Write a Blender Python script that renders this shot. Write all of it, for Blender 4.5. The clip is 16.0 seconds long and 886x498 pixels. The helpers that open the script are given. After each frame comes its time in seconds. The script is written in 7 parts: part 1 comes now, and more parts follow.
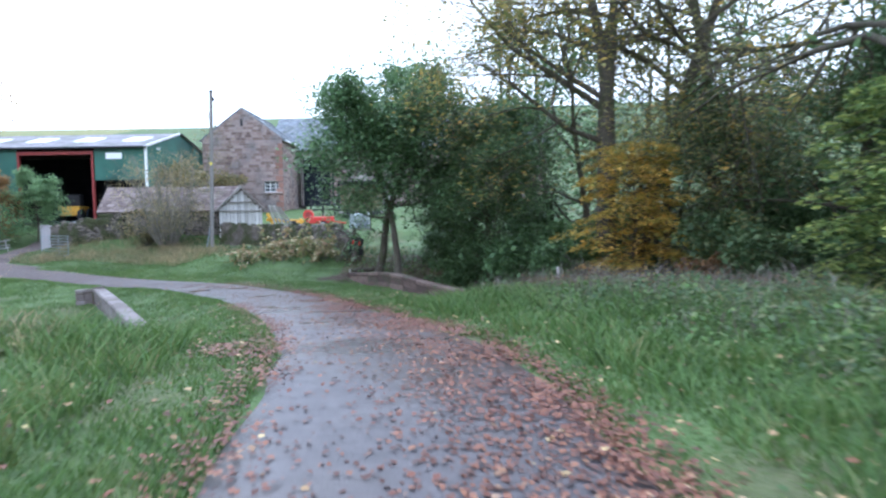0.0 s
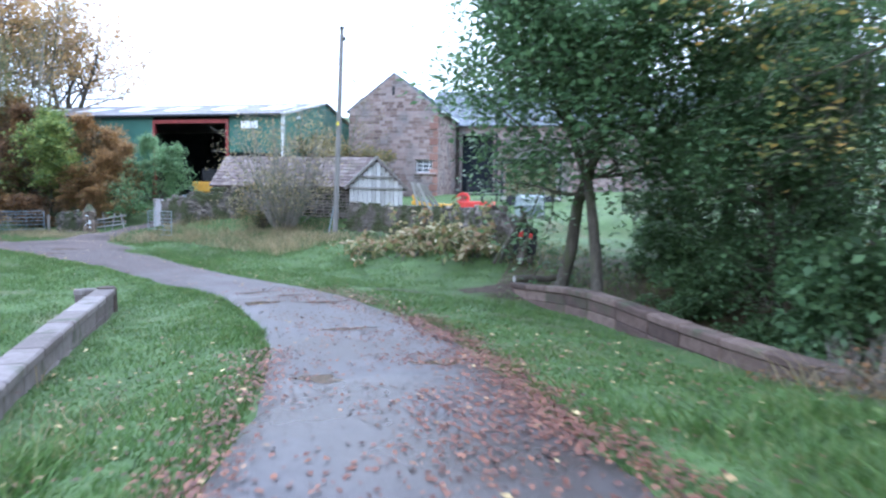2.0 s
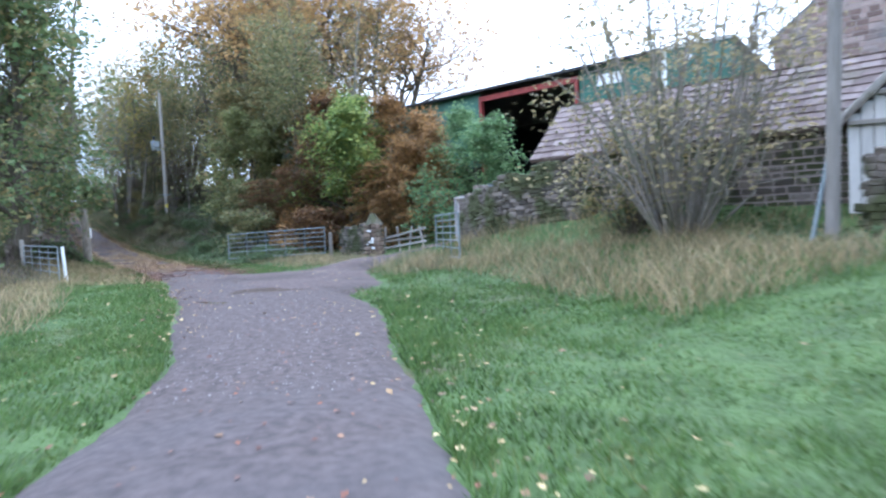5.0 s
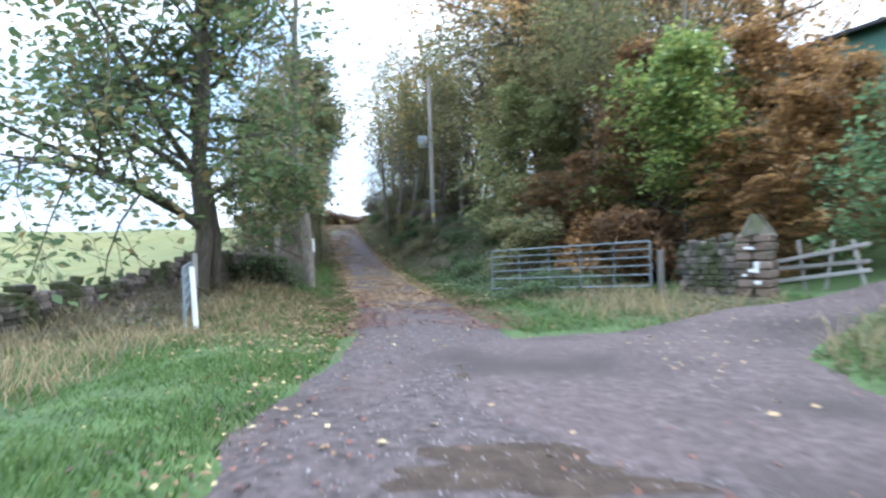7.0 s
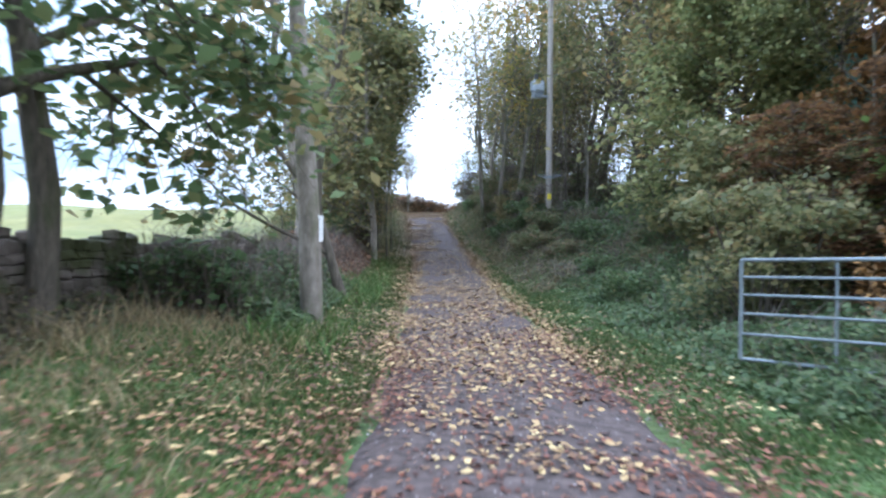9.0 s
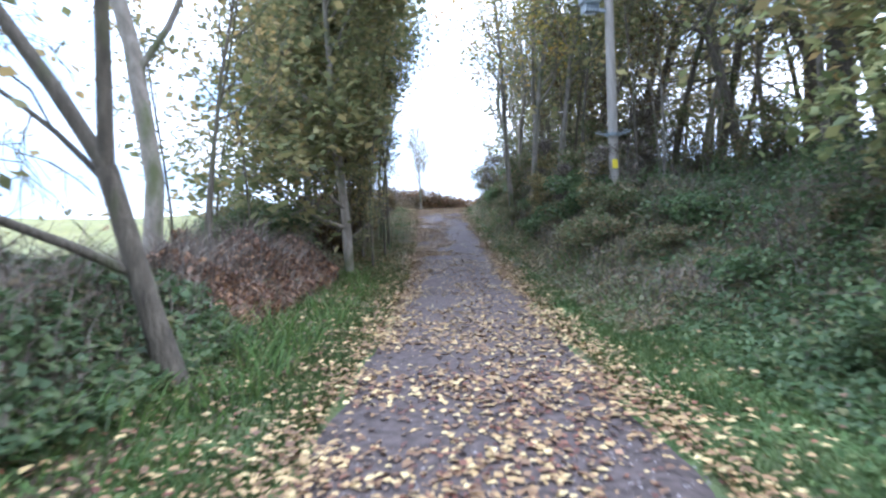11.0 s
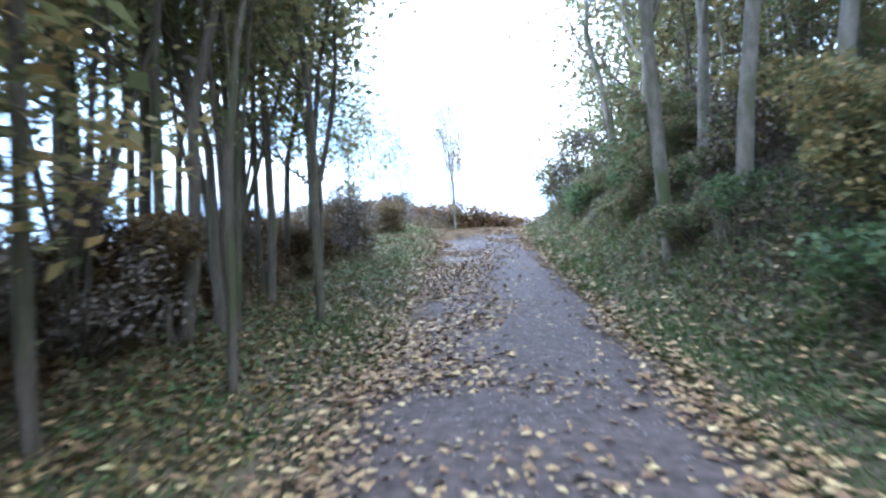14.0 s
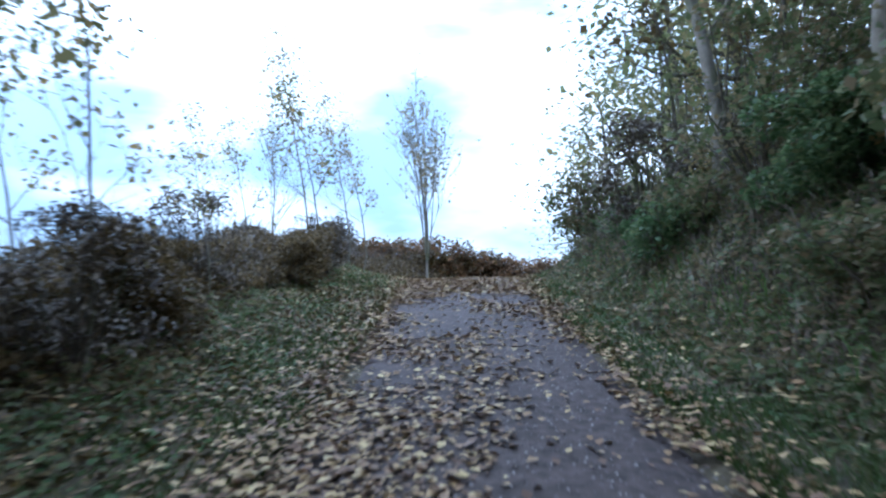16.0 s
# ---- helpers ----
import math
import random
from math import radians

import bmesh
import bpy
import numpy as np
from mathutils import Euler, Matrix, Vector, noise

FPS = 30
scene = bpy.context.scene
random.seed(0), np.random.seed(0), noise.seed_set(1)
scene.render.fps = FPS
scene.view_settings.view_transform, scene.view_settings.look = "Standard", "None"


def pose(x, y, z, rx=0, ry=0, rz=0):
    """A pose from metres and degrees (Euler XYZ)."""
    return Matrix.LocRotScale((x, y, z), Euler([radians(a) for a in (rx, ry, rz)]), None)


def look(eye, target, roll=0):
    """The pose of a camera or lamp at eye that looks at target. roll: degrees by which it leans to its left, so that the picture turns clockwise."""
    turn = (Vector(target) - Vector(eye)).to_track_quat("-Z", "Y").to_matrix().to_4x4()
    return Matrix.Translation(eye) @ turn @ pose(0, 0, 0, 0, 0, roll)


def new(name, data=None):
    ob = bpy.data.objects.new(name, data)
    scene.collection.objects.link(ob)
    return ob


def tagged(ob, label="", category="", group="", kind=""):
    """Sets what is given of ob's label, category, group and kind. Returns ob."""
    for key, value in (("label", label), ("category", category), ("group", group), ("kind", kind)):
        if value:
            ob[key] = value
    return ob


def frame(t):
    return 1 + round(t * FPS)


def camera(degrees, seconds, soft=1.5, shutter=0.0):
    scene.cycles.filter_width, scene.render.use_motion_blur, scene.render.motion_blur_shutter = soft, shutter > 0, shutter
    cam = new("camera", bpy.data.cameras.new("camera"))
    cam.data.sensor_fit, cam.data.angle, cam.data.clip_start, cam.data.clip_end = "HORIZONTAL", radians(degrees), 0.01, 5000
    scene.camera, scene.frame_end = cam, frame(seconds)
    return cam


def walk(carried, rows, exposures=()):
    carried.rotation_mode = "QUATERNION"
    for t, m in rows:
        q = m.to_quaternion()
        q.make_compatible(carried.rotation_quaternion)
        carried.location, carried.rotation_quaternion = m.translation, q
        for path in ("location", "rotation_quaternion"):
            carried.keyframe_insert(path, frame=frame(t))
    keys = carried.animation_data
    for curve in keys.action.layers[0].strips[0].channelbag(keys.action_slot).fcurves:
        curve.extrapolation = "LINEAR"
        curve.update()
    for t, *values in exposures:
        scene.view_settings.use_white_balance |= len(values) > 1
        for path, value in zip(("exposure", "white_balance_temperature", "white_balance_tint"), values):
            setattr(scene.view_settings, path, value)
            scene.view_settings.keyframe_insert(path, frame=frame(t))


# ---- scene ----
cam = camera(66.0, 16.0, soft=2.4, shutter=0.35)
PATH = [
    (0, (-0.356, -1.216, -1.736), (-0.392, 0.779, -1.87), -0.8),
    (0.5, (-0.679, 1.74, -1.959), (-0.786, 3.732, -2.098), -0.4),
    (1, (-1.012, 4.918, -2.092), (-1.244, 6.899, -2.233), 0.3),
    (1.5, (-1.538, 8.176, -2.288), (-1.901, 10.138, -2.43), 0.2),
    (2, (-2.472, 11.292, -2.555), (-2.97, 13.224, -2.703), 1.1),
    (2.5, (-3.506, 14.521, -2.92), (-4.125, 16.415, -3.081), 1.4),
    (3, (-4.841, 17.898, -3.205), (-5.592, 19.744, -3.381), 1.1),
    (3.5, (-6.284, 20.898, -3.399), (-7.179, 22.678, -3.577), 0.5),
    (4, (-8.197, 24.008, -3.538), (-9.293, 25.673, -3.692), -0.9),
    (4.2, (-9.005, 25.212, -3.578), (-10.184, 26.821, -3.715), -1.3),
    (6.3, (-19.252, 34.153, -3.921), (-20.956, 35.2, -3.943), -2.4),
    (6.5, (-20.532, 34.761, -3.942), (-22.283, 35.729, -3.952), -1.9),
    (7, (-23.743, 36.036, -3.867), (-25.61, 36.751, -3.868), -1.9),
    (7.5, (-26.727, 36.925, -3.821), (-28.658, 37.445, -3.796), -1.5),
    (8, (-29.984, 37.777, -3.798), (-31.94, 38.192, -3.774), 0.1),
    (8.5, (-32.92, 38.815, -3.931), (-34.871, 39.258, -3.919), 1.3),
    (8.7, (-34.137, 39.227, -3.859), (-36.086, 39.679, -3.861), 0.9),
    (11, (-45.144, 42.303, -3.948), (-47.11, 42.67, -3.947), -1.8),
    (11.5, (-47.645, 42.851, -3.887), (-49.616, 43.19, -3.885), -1.9),
    (12, (-50.496, 43.466, -3.869), (-52.47, 43.787, -3.856), -2.2),
    (12.5, (-53.295, 43.985, -3.77), (-55.271, 44.291, -3.743), -2.6),
    (13, (-56.48, 44.611, -3.592), (-58.46, 44.884, -3.539), -2.2),
    (13.5, (-59.509, 45.174, -3.492), (-61.491, 45.424, -3.404), -2.4),
    (14, (-62.575, 45.749, -3.242), (-64.56, 45.974, -3.154), -2.4),
    (14.5, (-65.29, 46.137, -2.978), (-67.274, 46.356, -2.859), -2.9),
    (15, (-67.932, 46.6, -2.724), (-69.913, 46.834, -2.577), -2.7),
    (15.5, (-70.135, 47.007, -2.439), (-72.115, 47.246, -2.289), -2.2),
    (16, (-72.482, 47.499, -2.253), (-74.454, 47.771, -2.054), -1.1),
]
walk(cam, [(t, look(eye, target, roll)) for t, eye, target, roll in PATH],
     exposures=[(0.0, 0.6, 5450, 10), (2.0, 0.9, 5250, 11), (4.0, 0.85, 5250, 12), (7.0, 0.95, 5650, 8), (8.7, 1.0, 5550, 10), (11.0, 1.3, 5500, 13), (13.5, 1.85, 5300, 10), (14.5, 1.65, 5150, 7), (15.0, 1.15, 5200, 7), (16.0, 0.55, 5000, 6)])


# ---- world, sun and sky ----
SUN_EL, SUN_AZ = radians(26), radians(200)
world = bpy.data.worlds.new("overcast_sky")
scene.world = world
world.use_nodes = True
wn, wl = world.node_tree.nodes, world.node_tree.links
wn.clear()
w_out, w_bg = wn.new("ShaderNodeOutputWorld"), wn.new("ShaderNodeBackground")
w_sky, w_mix = wn.new("ShaderNodeTexSky"), wn.new("ShaderNodeMix")
w_sky.sky_type, w_sky.sun_disc = "NISHITA", False
w_sky.sun_elevation, w_sky.sun_rotation = SUN_EL, SUN_AZ
w_sky.air_density, w_sky.dust_density = 1.0, 2.0
w_co, w_no, w_ramp = wn.new("ShaderNodeTexCoord"), wn.new("ShaderNodeTexNoise"), wn.new("ShaderNodeValToRGB")
w_map = wn.new("ShaderNodeMapping")
w_map.inputs["Scale"].default_value = (1, 1, 3)
w_no.inputs["Scale"].default_value, w_no.inputs["Detail"].default_value = 2.2, 5
w_ramp.color_ramp.elements[0].position, w_ramp.color_ramp.elements[0].color = 0.36, (3.3, 4.5, 6.4, 1)
w_ramp.color_ramp.elements[1].position, w_ramp.color_ramp.elements[1].color = 0.6, (11.5, 12.0, 13.0, 1)
wl.new(w_co.outputs["Generated"], w_map.inputs["Vector"])
wl.new(w_map.outputs["Vector"], w_no.inputs["Vector"])
# the cloud is thinner, with blue showing through, towards the south-west
w_dot, w_side = wn.new("ShaderNodeVectorMath"), wn.new("ShaderNodeMath")
w_dot.operation, w_side.operation = "DOT_PRODUCT", "MULTIPLY_ADD"
w_dot.inputs[1].default_value = (0.35, 0.93, 0.0)
w_side.inputs[1].default_value = 0.24
wl.new(w_co.outputs["Generated"], w_dot.inputs[0])
wl.new(w_dot.outputs["Value"], w_side.inputs[0])
wl.new(w_no.outputs["Fac"], w_side.inputs[2])
wl.new(w_side.outputs["Value"], w_ramp.inputs["Fac"])
w_mix.data_type = "RGBA"
w_mix.inputs["Factor"].default_value = 0.85
wl.new(w_sky.outputs["Color"], w_mix.inputs["A"])
wl.new(w_ramp.outputs["Color"], w_mix.inputs["B"])
# an overcast sky is several times brighter overhead than at the horizon
w_sep, w_up, w_mul = wn.new("ShaderNodeSeparateXYZ"), wn.new("ShaderNodeMapRange"), wn.new("ShaderNodeMath")
wl.new(w_co.outputs["Generated"], w_sep.inputs["Vector"])
wl.new(w_sep.outputs["Z"], w_up.inputs["Value"])
w_up.inputs["From Min"].default_value, w_up.inputs["From Max"].default_value = 0.1, 1.0
w_up.inputs["To Min"].default_value, w_up.inputs["To Max"].default_value = 0.9, 2.4
w_mul.operation = "MULTIPLY"
w_mul.inputs[1].default_value = 0.15
wl.new(w_up.outputs["Result"], w_mul.inputs[0])
wl.new(w_mul.outputs["Value"], w_bg.inputs["Strength"])
wl.new(w_mix.outputs["Result"], w_bg.inputs["Color"])
wl.new(w_bg.outputs["Background"], w_out.inputs["Surface"])
sun = new("sun", bpy.data.lights.new("sun", "SUN"))
sun.data.energy, sun.data.angle, sun.data.color = 0.8, radians(25), (1.0, 0.97, 0.93)
sun.matrix_world = Matrix.Rotation(-SUN_AZ, 4, "Z") @ Matrix.Rotation(-(math.pi / 2 - SUN_EL), 4, "X")


# ---- mesh helpers ----
def np_mesh(name, verts, faces, smooth=False):
    """A mesh from arrays: verts (n, 3), faces (m, 3) or (m, 4)."""
    verts, faces = np.asarray(verts, dtype=np.float32), np.asarray(faces, dtype=np.int32)
    me = bpy.data.meshes.new(name)
    me.vertices.add(len(verts))
    me.vertices.foreach_set("co", verts.ravel())
    me.loops.add(faces.size)
    me.loops.foreach_set("vertex_index", faces.ravel())
    me.polygons.add(len(faces))
    me.polygons.foreach_set("loop_start", np.arange(0, faces.size, faces.shape[1], dtype=np.int32))
    if smooth:
        me.polygons.foreach_set("use_smooth", np.ones(len(faces), dtype=bool))
    me.update(calc_edges=True)
    return me


def thing(name, label, category, at=None, group="", kind=""):
    """An Empty at the base of a thing."""
    ob = new(name)
    ob.empty_display_size = 0.2
    if at is not None:
        ob.matrix_basis = at if isinstance(at, Matrix) else Matrix.Translation(at)
    return tagged(ob, label, category, group, kind)


def part(name, data, material, parent=None, label="", at=None):
    """Links a bmesh or a mesh as one object under a thing or a part."""
    if isinstance(data, bmesh.types.BMesh):
        me = bpy.data.meshes.new(name)
        data.to_mesh(me)
        data.free()
    else:
        me = data
    if material is not None and not me.materials:
        me.materials.append(material)
    ob = new(name, me)
    if parent is not None:
        ob.parent = parent
    if at is not None:
        ob.matrix_basis = at if isinstance(at, Matrix) else Matrix.Translation(at)
    if label:
        ob["label"] = label
    return ob


def box(bm, size, at=(0, 0, 0), rot=(0, 0, 0), bevel=0.0, jitter=0.0, rng=None):
    """Adds a box centred on at to bm."""
    m = pose(*at, *rot) @ Matrix.Diagonal((*size, 1))
    vs = bmesh.ops.create_cube(bm, size=1, matrix=m)["verts"]
    if jitter:
        for v in vs:
            v.co += Vector([rng.uniform(-jitter, jitter) for _ in range(3)])
    if bevel:
        es = list({e for v in vs for e in v.link_edges})
        bmesh.ops.bevel(bm, geom=es, offset=bevel, segments=1, affect="EDGES", profile=0.5)
    return bm


def box_bm(size, at=(0, 0, 0), rot=(0, 0, 0), bevel=0.0):
    return box(bmesh.new(), size, at, rot, bevel)


def tube(points, radii, sides=6):
    """Vertices and faces (quads) of a tube along points."""
    P, r = np.asarray(points, dtype=float), np.asarray(radii, dtype=float)
    n = len(P)
    T = np.gradient(P, axis=0)
    T /= np.linalg.norm(T, axis=1)[:, None] + 1e-9
    ref = np.array([0.0, 0.0, 1.0]) if abs(T[0][2]) < 0.8 else np.array([1.0, 0.0, 0.0])
    U = np.cross(T, ref)
    U /= np.linalg.norm(U, axis=1)[:, None] + 1e-9
    W = np.cross(T, U)
    a = np.arange(sides) * 2 * np.pi / sides
    V = P[:, None] + r[:, None, None] * (np.cos(a)[None, :, None] * U[:, None] + np.sin(a)[None, :, None] * W[:, None])
    i, j = np.meshgrid(np.arange(n - 1), np.arange(sides), indexing="ij")
    j2 = (j + 1) % sides
    F = np.stack([i * sides + j, i * sides + j2, (i + 1) * sides + j2, (i + 1) * sides + j], -1).reshape(-1, 4)
    V = V.reshape(-1, 3)
    return V, F


def join_np(chunks):
    Vs, Fs, k = [], [], 0
    for V, F in chunks:
        Vs.append(V)
        Fs.append(F + k)
        k += len(V)
    return np.vstack(Vs), np.vstack(Fs)


def rod(bm, a, b, r, sides=8):
    """Adds a capped cylinder from a to b to bm."""
    a, b = Vector(a), Vector(b)
    d = b - a
    m = Matrix.Translation((a + b) / 2) @ d.to_track_quat("Z", "Y").to_matrix().to_4x4()
    bmesh.ops.create_cone(bm, cap_ends=True, segments=sides, radius1=r, radius2=r, depth=d.length, matrix=m)
    return bm


# ---- materials ----
def mat(name, stops, scale=3.0, detail=6.0, rough=0.85, bump=0.3, bump_scale=30.0, metal=0.0, island=0.0, stain=None, stain_scale=0.6,
        spec=0.4, stretch=(1, 1, 1), rough2=None, obj_random=0.0, thin=0.0, distance=0.02):
    """A node material: colour stops over noise, a second, larger stain, fine bump; island varies it piece by piece."""
    m = bpy.data.materials.new(name)
    m.use_nodes = True
    n, l = m.node_tree.nodes, m.node_tree.links
    b = n["Principled BSDF"]
    geo = n.new("ShaderNodeNewGeometry")
    mp = n.new("ShaderNodeMapping")
    mp.inputs["Scale"].default_value = stretch
    l.new(geo.outputs["Position"], mp.inputs["Vector"])
    no = n.new("ShaderNodeTexNoise")
    no.inputs["Scale"].default_value, no.inputs["Detail"].default_value, no.inputs["Roughness"].default_value = scale, detail, 0.65
    l.new(mp.outputs["Vector"], no.inputs["Vector"])
    ramp = n.new("ShaderNodeValToRGB")
    cr = ramp.color_ramp
    while len(cr.elements) < len(stops):
        cr.elements.new(0.5)
    for e, (p, c) in zip(cr.elements, stops):
        e.position, e.color = p, (*c, 1)
    fac = no.outputs["Fac"]
    if island or obj_random:
        add = n.new("ShaderNodeMix")
        add.inputs["Factor"].default_value = island or obj_random
        l.new(fac, add.inputs["A"])
        if island:
            l.new(geo.outputs["Random Per Island"], add.inputs["B"])
        else:
            oi = n.new("ShaderNodeObjectInfo")
            l.new(oi.outputs["Random"], add.inputs["B"])
        fac = add.outputs["Result"]
    l.new(fac, ramp.inputs["Fac"])
    col = ramp.outputs["Color"]
    if stain:
        n2 = n.new("ShaderNodeTexNoise")
        n2.inputs["Scale"].default_value, n2.inputs["Detail"].default_value = stain_scale, 5
        l.new(mp.outputs["Vector"], n2.inputs["Vector"])
        r2 = n.new("ShaderNodeValToRGB")
        r2.color_ramp.elements[0].position, r2.color_ramp.elements[0].color = stain[1], (0, 0, 0, 1)
        r2.color_ramp.elements[1].position, r2.color_ramp.elements[1].color = stain[2], (1, 1, 1, 1)
        l.new(n2.outputs["Fac"], r2.inputs["Fac"])
        mx = n.new("ShaderNodeMix")
        mx.data_type = "RGBA"
        l.new(r2.outputs["Color"], mx.inputs["Factor"])
        l.new(col, mx.inputs["A"])
        mx.inputs["B"].default_value = (*stain[0], 1)
        col = mx.outputs["Result"]
        if rough2 is not None:
            rr = n.new("ShaderNodeMapRange")
            rr.inputs["To Min"].default_value, rr.inputs["To Max"].default_value = rough, rough2
            l.new(r2.outputs["Color"], rr.inputs["Value"])
            l.new(rr.outputs["Result"], b.inputs["Roughness"])
    l.new(col, b.inputs["Base Color"])
    if not (stain and rough2 is not None):
        b.inputs["Roughness"].default_value = rough
    b.inputs["Metallic"].default_value = metal
    b.inputs["Specular IOR Level"].default_value = spec
    if bump:
        nb = n.new("ShaderNodeTexNoise")
        nb.inputs["Scale"].default_value, nb.inputs["Detail"].default_value = bump_scale, 4
        l.new(mp.outputs["Vector"], nb.inputs["Vector"])
        bp = n.new("ShaderNodeBump")
        bp.inputs["Strength"].default_value, bp.inputs["Distance"].default_value = bump, distance
        l.new(nb.outputs["Fac"], bp.inputs["Height"])
        l.new(bp.outputs["Normal"], b.inputs["Normal"])
    if thin:
        tr = n.new("ShaderNodeBsdfTranslucent")
        l.new(col, tr.inputs["Color"])
        ms = n.new("ShaderNodeMixShader")
        ms.inputs["Fac"].default_value = thin
        l.new(b.outputs["BSDF"], ms.inputs[1])
        l.new(tr.outputs["BSDF"], ms.inputs[2])
        l.new(ms.outputs["Shader"], n["Material Output"].inputs["Surface"])
    return m


def leafmat(name, stops, rough=0.6, thin=0.45, island=0.75, scale=0.35):
    return mat(name, stops, scale=scale, detail=3, rough=rough, bump=0, island=island, thin=thin, spec=0.35)


M_GRASS = mat("meadow_turf", [(0.25, (0.035, 0.055, 0.014)), (0.5, (0.06, 0.1, 0.024)), (0.72, (0.085, 0.135, 0.034))], scale=1.4, bump=1.0, bump_scale=14, distance=0.06,
              stain=((0.09, 0.075, 0.035), 0.56, 0.72), stain_scale=0.35)
M_BLADE = leafmat("grass_blades", [(0.25, (0.034, 0.058, 0.014)), (0.42, (0.068, 0.125, 0.028)), (0.58, (0.105, 0.18, 0.042)), (0.72, (0.15, 0.18, 0.056)), (0.88, (0.25, 0.19, 0.09))], thin=0.3, island=0.42, scale=1.6)
M_FIELD = mat("pale_stubbly_pasture", [(0.3, (0.115, 0.115, 0.03)), (0.55, (0.16, 0.15, 0.042)), (0.75, (0.21, 0.185, 0.06))], scale=0.5, bump=0.6, bump_scale=6, stain=((0.12, 0.14, 0.038), 0.5, 0.7), stain_scale=0.08)
M_DRYGRASS = leafmat("dry_grass", [(0.2, (0.13, 0.12, 0.06)), (0.5, (0.28, 0.215, 0.115)), (0.85, (0.44, 0.335, 0.19))])
M_WOODFLOOR = mat("woodland_floor", [(0.3, (0.045, 0.035, 0.02)), (0.55, (0.085, 0.065, 0.034)), (0.75, (0.14, 0.1, 0.05))], scale=2.2, bump=1.0, bump_scale=10, distance=0.08)
M_ROAD = mat("wet_tarmac", [(0.3, (0.042, 0.035, 0.037)), (0.55, (0.068, 0.057, 0.059)), (0.75, (0.1, 0.086, 0.086))], scale=5, rough=0.5, bump=0.5, bump_scale=60, distance=0.012,
             stain=((0.055, 0.042, 0.038), 0.42, 0.62), stain_scale=0.45, rough2=0.27, spec=0.42)
M_TRACK = mat("stony_track", [(0.3, (0.055, 0.04, 0.036)), (0.55, (0.106, 0.078, 0.071)), (0.75, (0.17, 0.132, 0.12))], scale=9, detail=10, rough=0.8, bump=0.7, bump_scale=34, distance=0.028,
              stain=((0.05, 0.037, 0.032), 0.47, 0.68), stain_scale=0.6, rough2=0.7, spec=0.2)
def road_blend(name, x_from, x_to):
    """Wet tarmac that breaks up into the worn, stony lane westwards."""
    m = mat(name, [(0.3, (0.042, 0.035, 0.037)), (0.55, (0.068, 0.057, 0.059)), (0.75, (0.1, 0.086, 0.086))], scale=5, rough=0.5, bump=0.35, bump_scale=38, distance=0.01, stain=((0.052, 0.04, 0.036), 0.42, 0.62), stain_scale=0.45, spec=0.22)
    n, l = m.node_tree.nodes, m.node_tree.links
    b = n["Principled BSDF"]
    base = b.inputs["Base Color"].links[0].from_socket
    geo, sep, fade = n.new("ShaderNodeNewGeometry"), n.new("ShaderNodeSeparateXYZ"), n.new("ShaderNodeMapRange")
    grit, hue, patchy, add = n.new("ShaderNodeTexNoise"), n.new("ShaderNodeValToRGB"), n.new("ShaderNodeTexNoise"), n.new("ShaderNodeMath")
    l.new(geo.outputs["Position"], sep.inputs["Vector"])
    for t, sc in ((grit, 9.0), (patchy, 0.5)):
        t.inputs["Scale"].default_value, t.inputs["Detail"].default_value = sc, 8
        l.new(geo.outputs["Position"], t.inputs["Vector"])
    hue.color_ramp.elements[0].position, hue.color_ramp.elements[0].color = 0.3, (0.04, 0.03, 0.027, 1)
    hue.color_ramp.elements[1].position, hue.color_ramp.elements[1].color = 0.75, (0.12, 0.091, 0.083, 1)
    l.new(grit.outputs["Fac"], hue.inputs["Fac"])
    add.operation = "MULTIPLY_ADD"
    add.inputs[1].default_value = 14.0
    l.new(patchy.outputs["Fac"], add.inputs[0])
    l.new(sep.outputs["X"], add.inputs[2])
    fade.inputs["From Min"].default_value, fade.inputs["From Max"].default_value = x_from + 7.0, x_to + 7.0
    l.new(add.outputs["Value"], fade.inputs["Value"])
    mix, rough = n.new("ShaderNodeMix"), n.new("ShaderNodeMapRange")
    mix.data_type = "RGBA"
    l.new(fade.outputs["Result"], mix.inputs["Factor"])
    l.new(base, mix.inputs["A"])
    l.new(hue.outputs["Color"], mix.inputs["B"])
    l.new(mix.outputs["Result"], b.inputs["Base Color"])
    rough.inputs["To Min"].default_value, rough.inputs["To Max"].default_value = 0.36, 0.82
    l.new(fade.outputs["Result"], rough.inputs["Value"])
    l.new(rough.outputs["Result"], b.inputs["Roughness"])
    return m


M_TURN = road_blend("breaking_tarmac", -9.0, -20.0)
M_SIGNYEL = mat("lemon_sign_plate", [(0.3, (0.72, 0.55, 0.03)), (0.7, (0.8, 0.64, 0.05))], scale=5, rough=0.5, bump=0.02)
M_BLADEDULL = leafmat("olive_verge_grass", [(0.2, (0.028, 0.048, 0.013)), (0.45, (0.055, 0.096, 0.025)), (0.66, (0.09, 0.124, 0.034)), (0.8, (0.15, 0.13, 0.05)), (0.95, (0.24, 0.165, 0.075))], thin=0.35, island=0.45, scale=0.9)
M_MUD = mat("dark_mud", [(0.3, (0.035, 0.024, 0.017)), (0.7, (0.085, 0.06, 0.042))], scale=6, rough=0.9, bump=1.0, bump_scale=20, distance=0.03, spec=0.15)
M_PUDDLE = mat("puddle_water", [(0.3, (0.1, 0.072, 0.052)), (0.7, (0.14, 0.1, 0.075))], scale=3, rough=0.08, bump=0.05, bump_scale=8, spec=0.6)
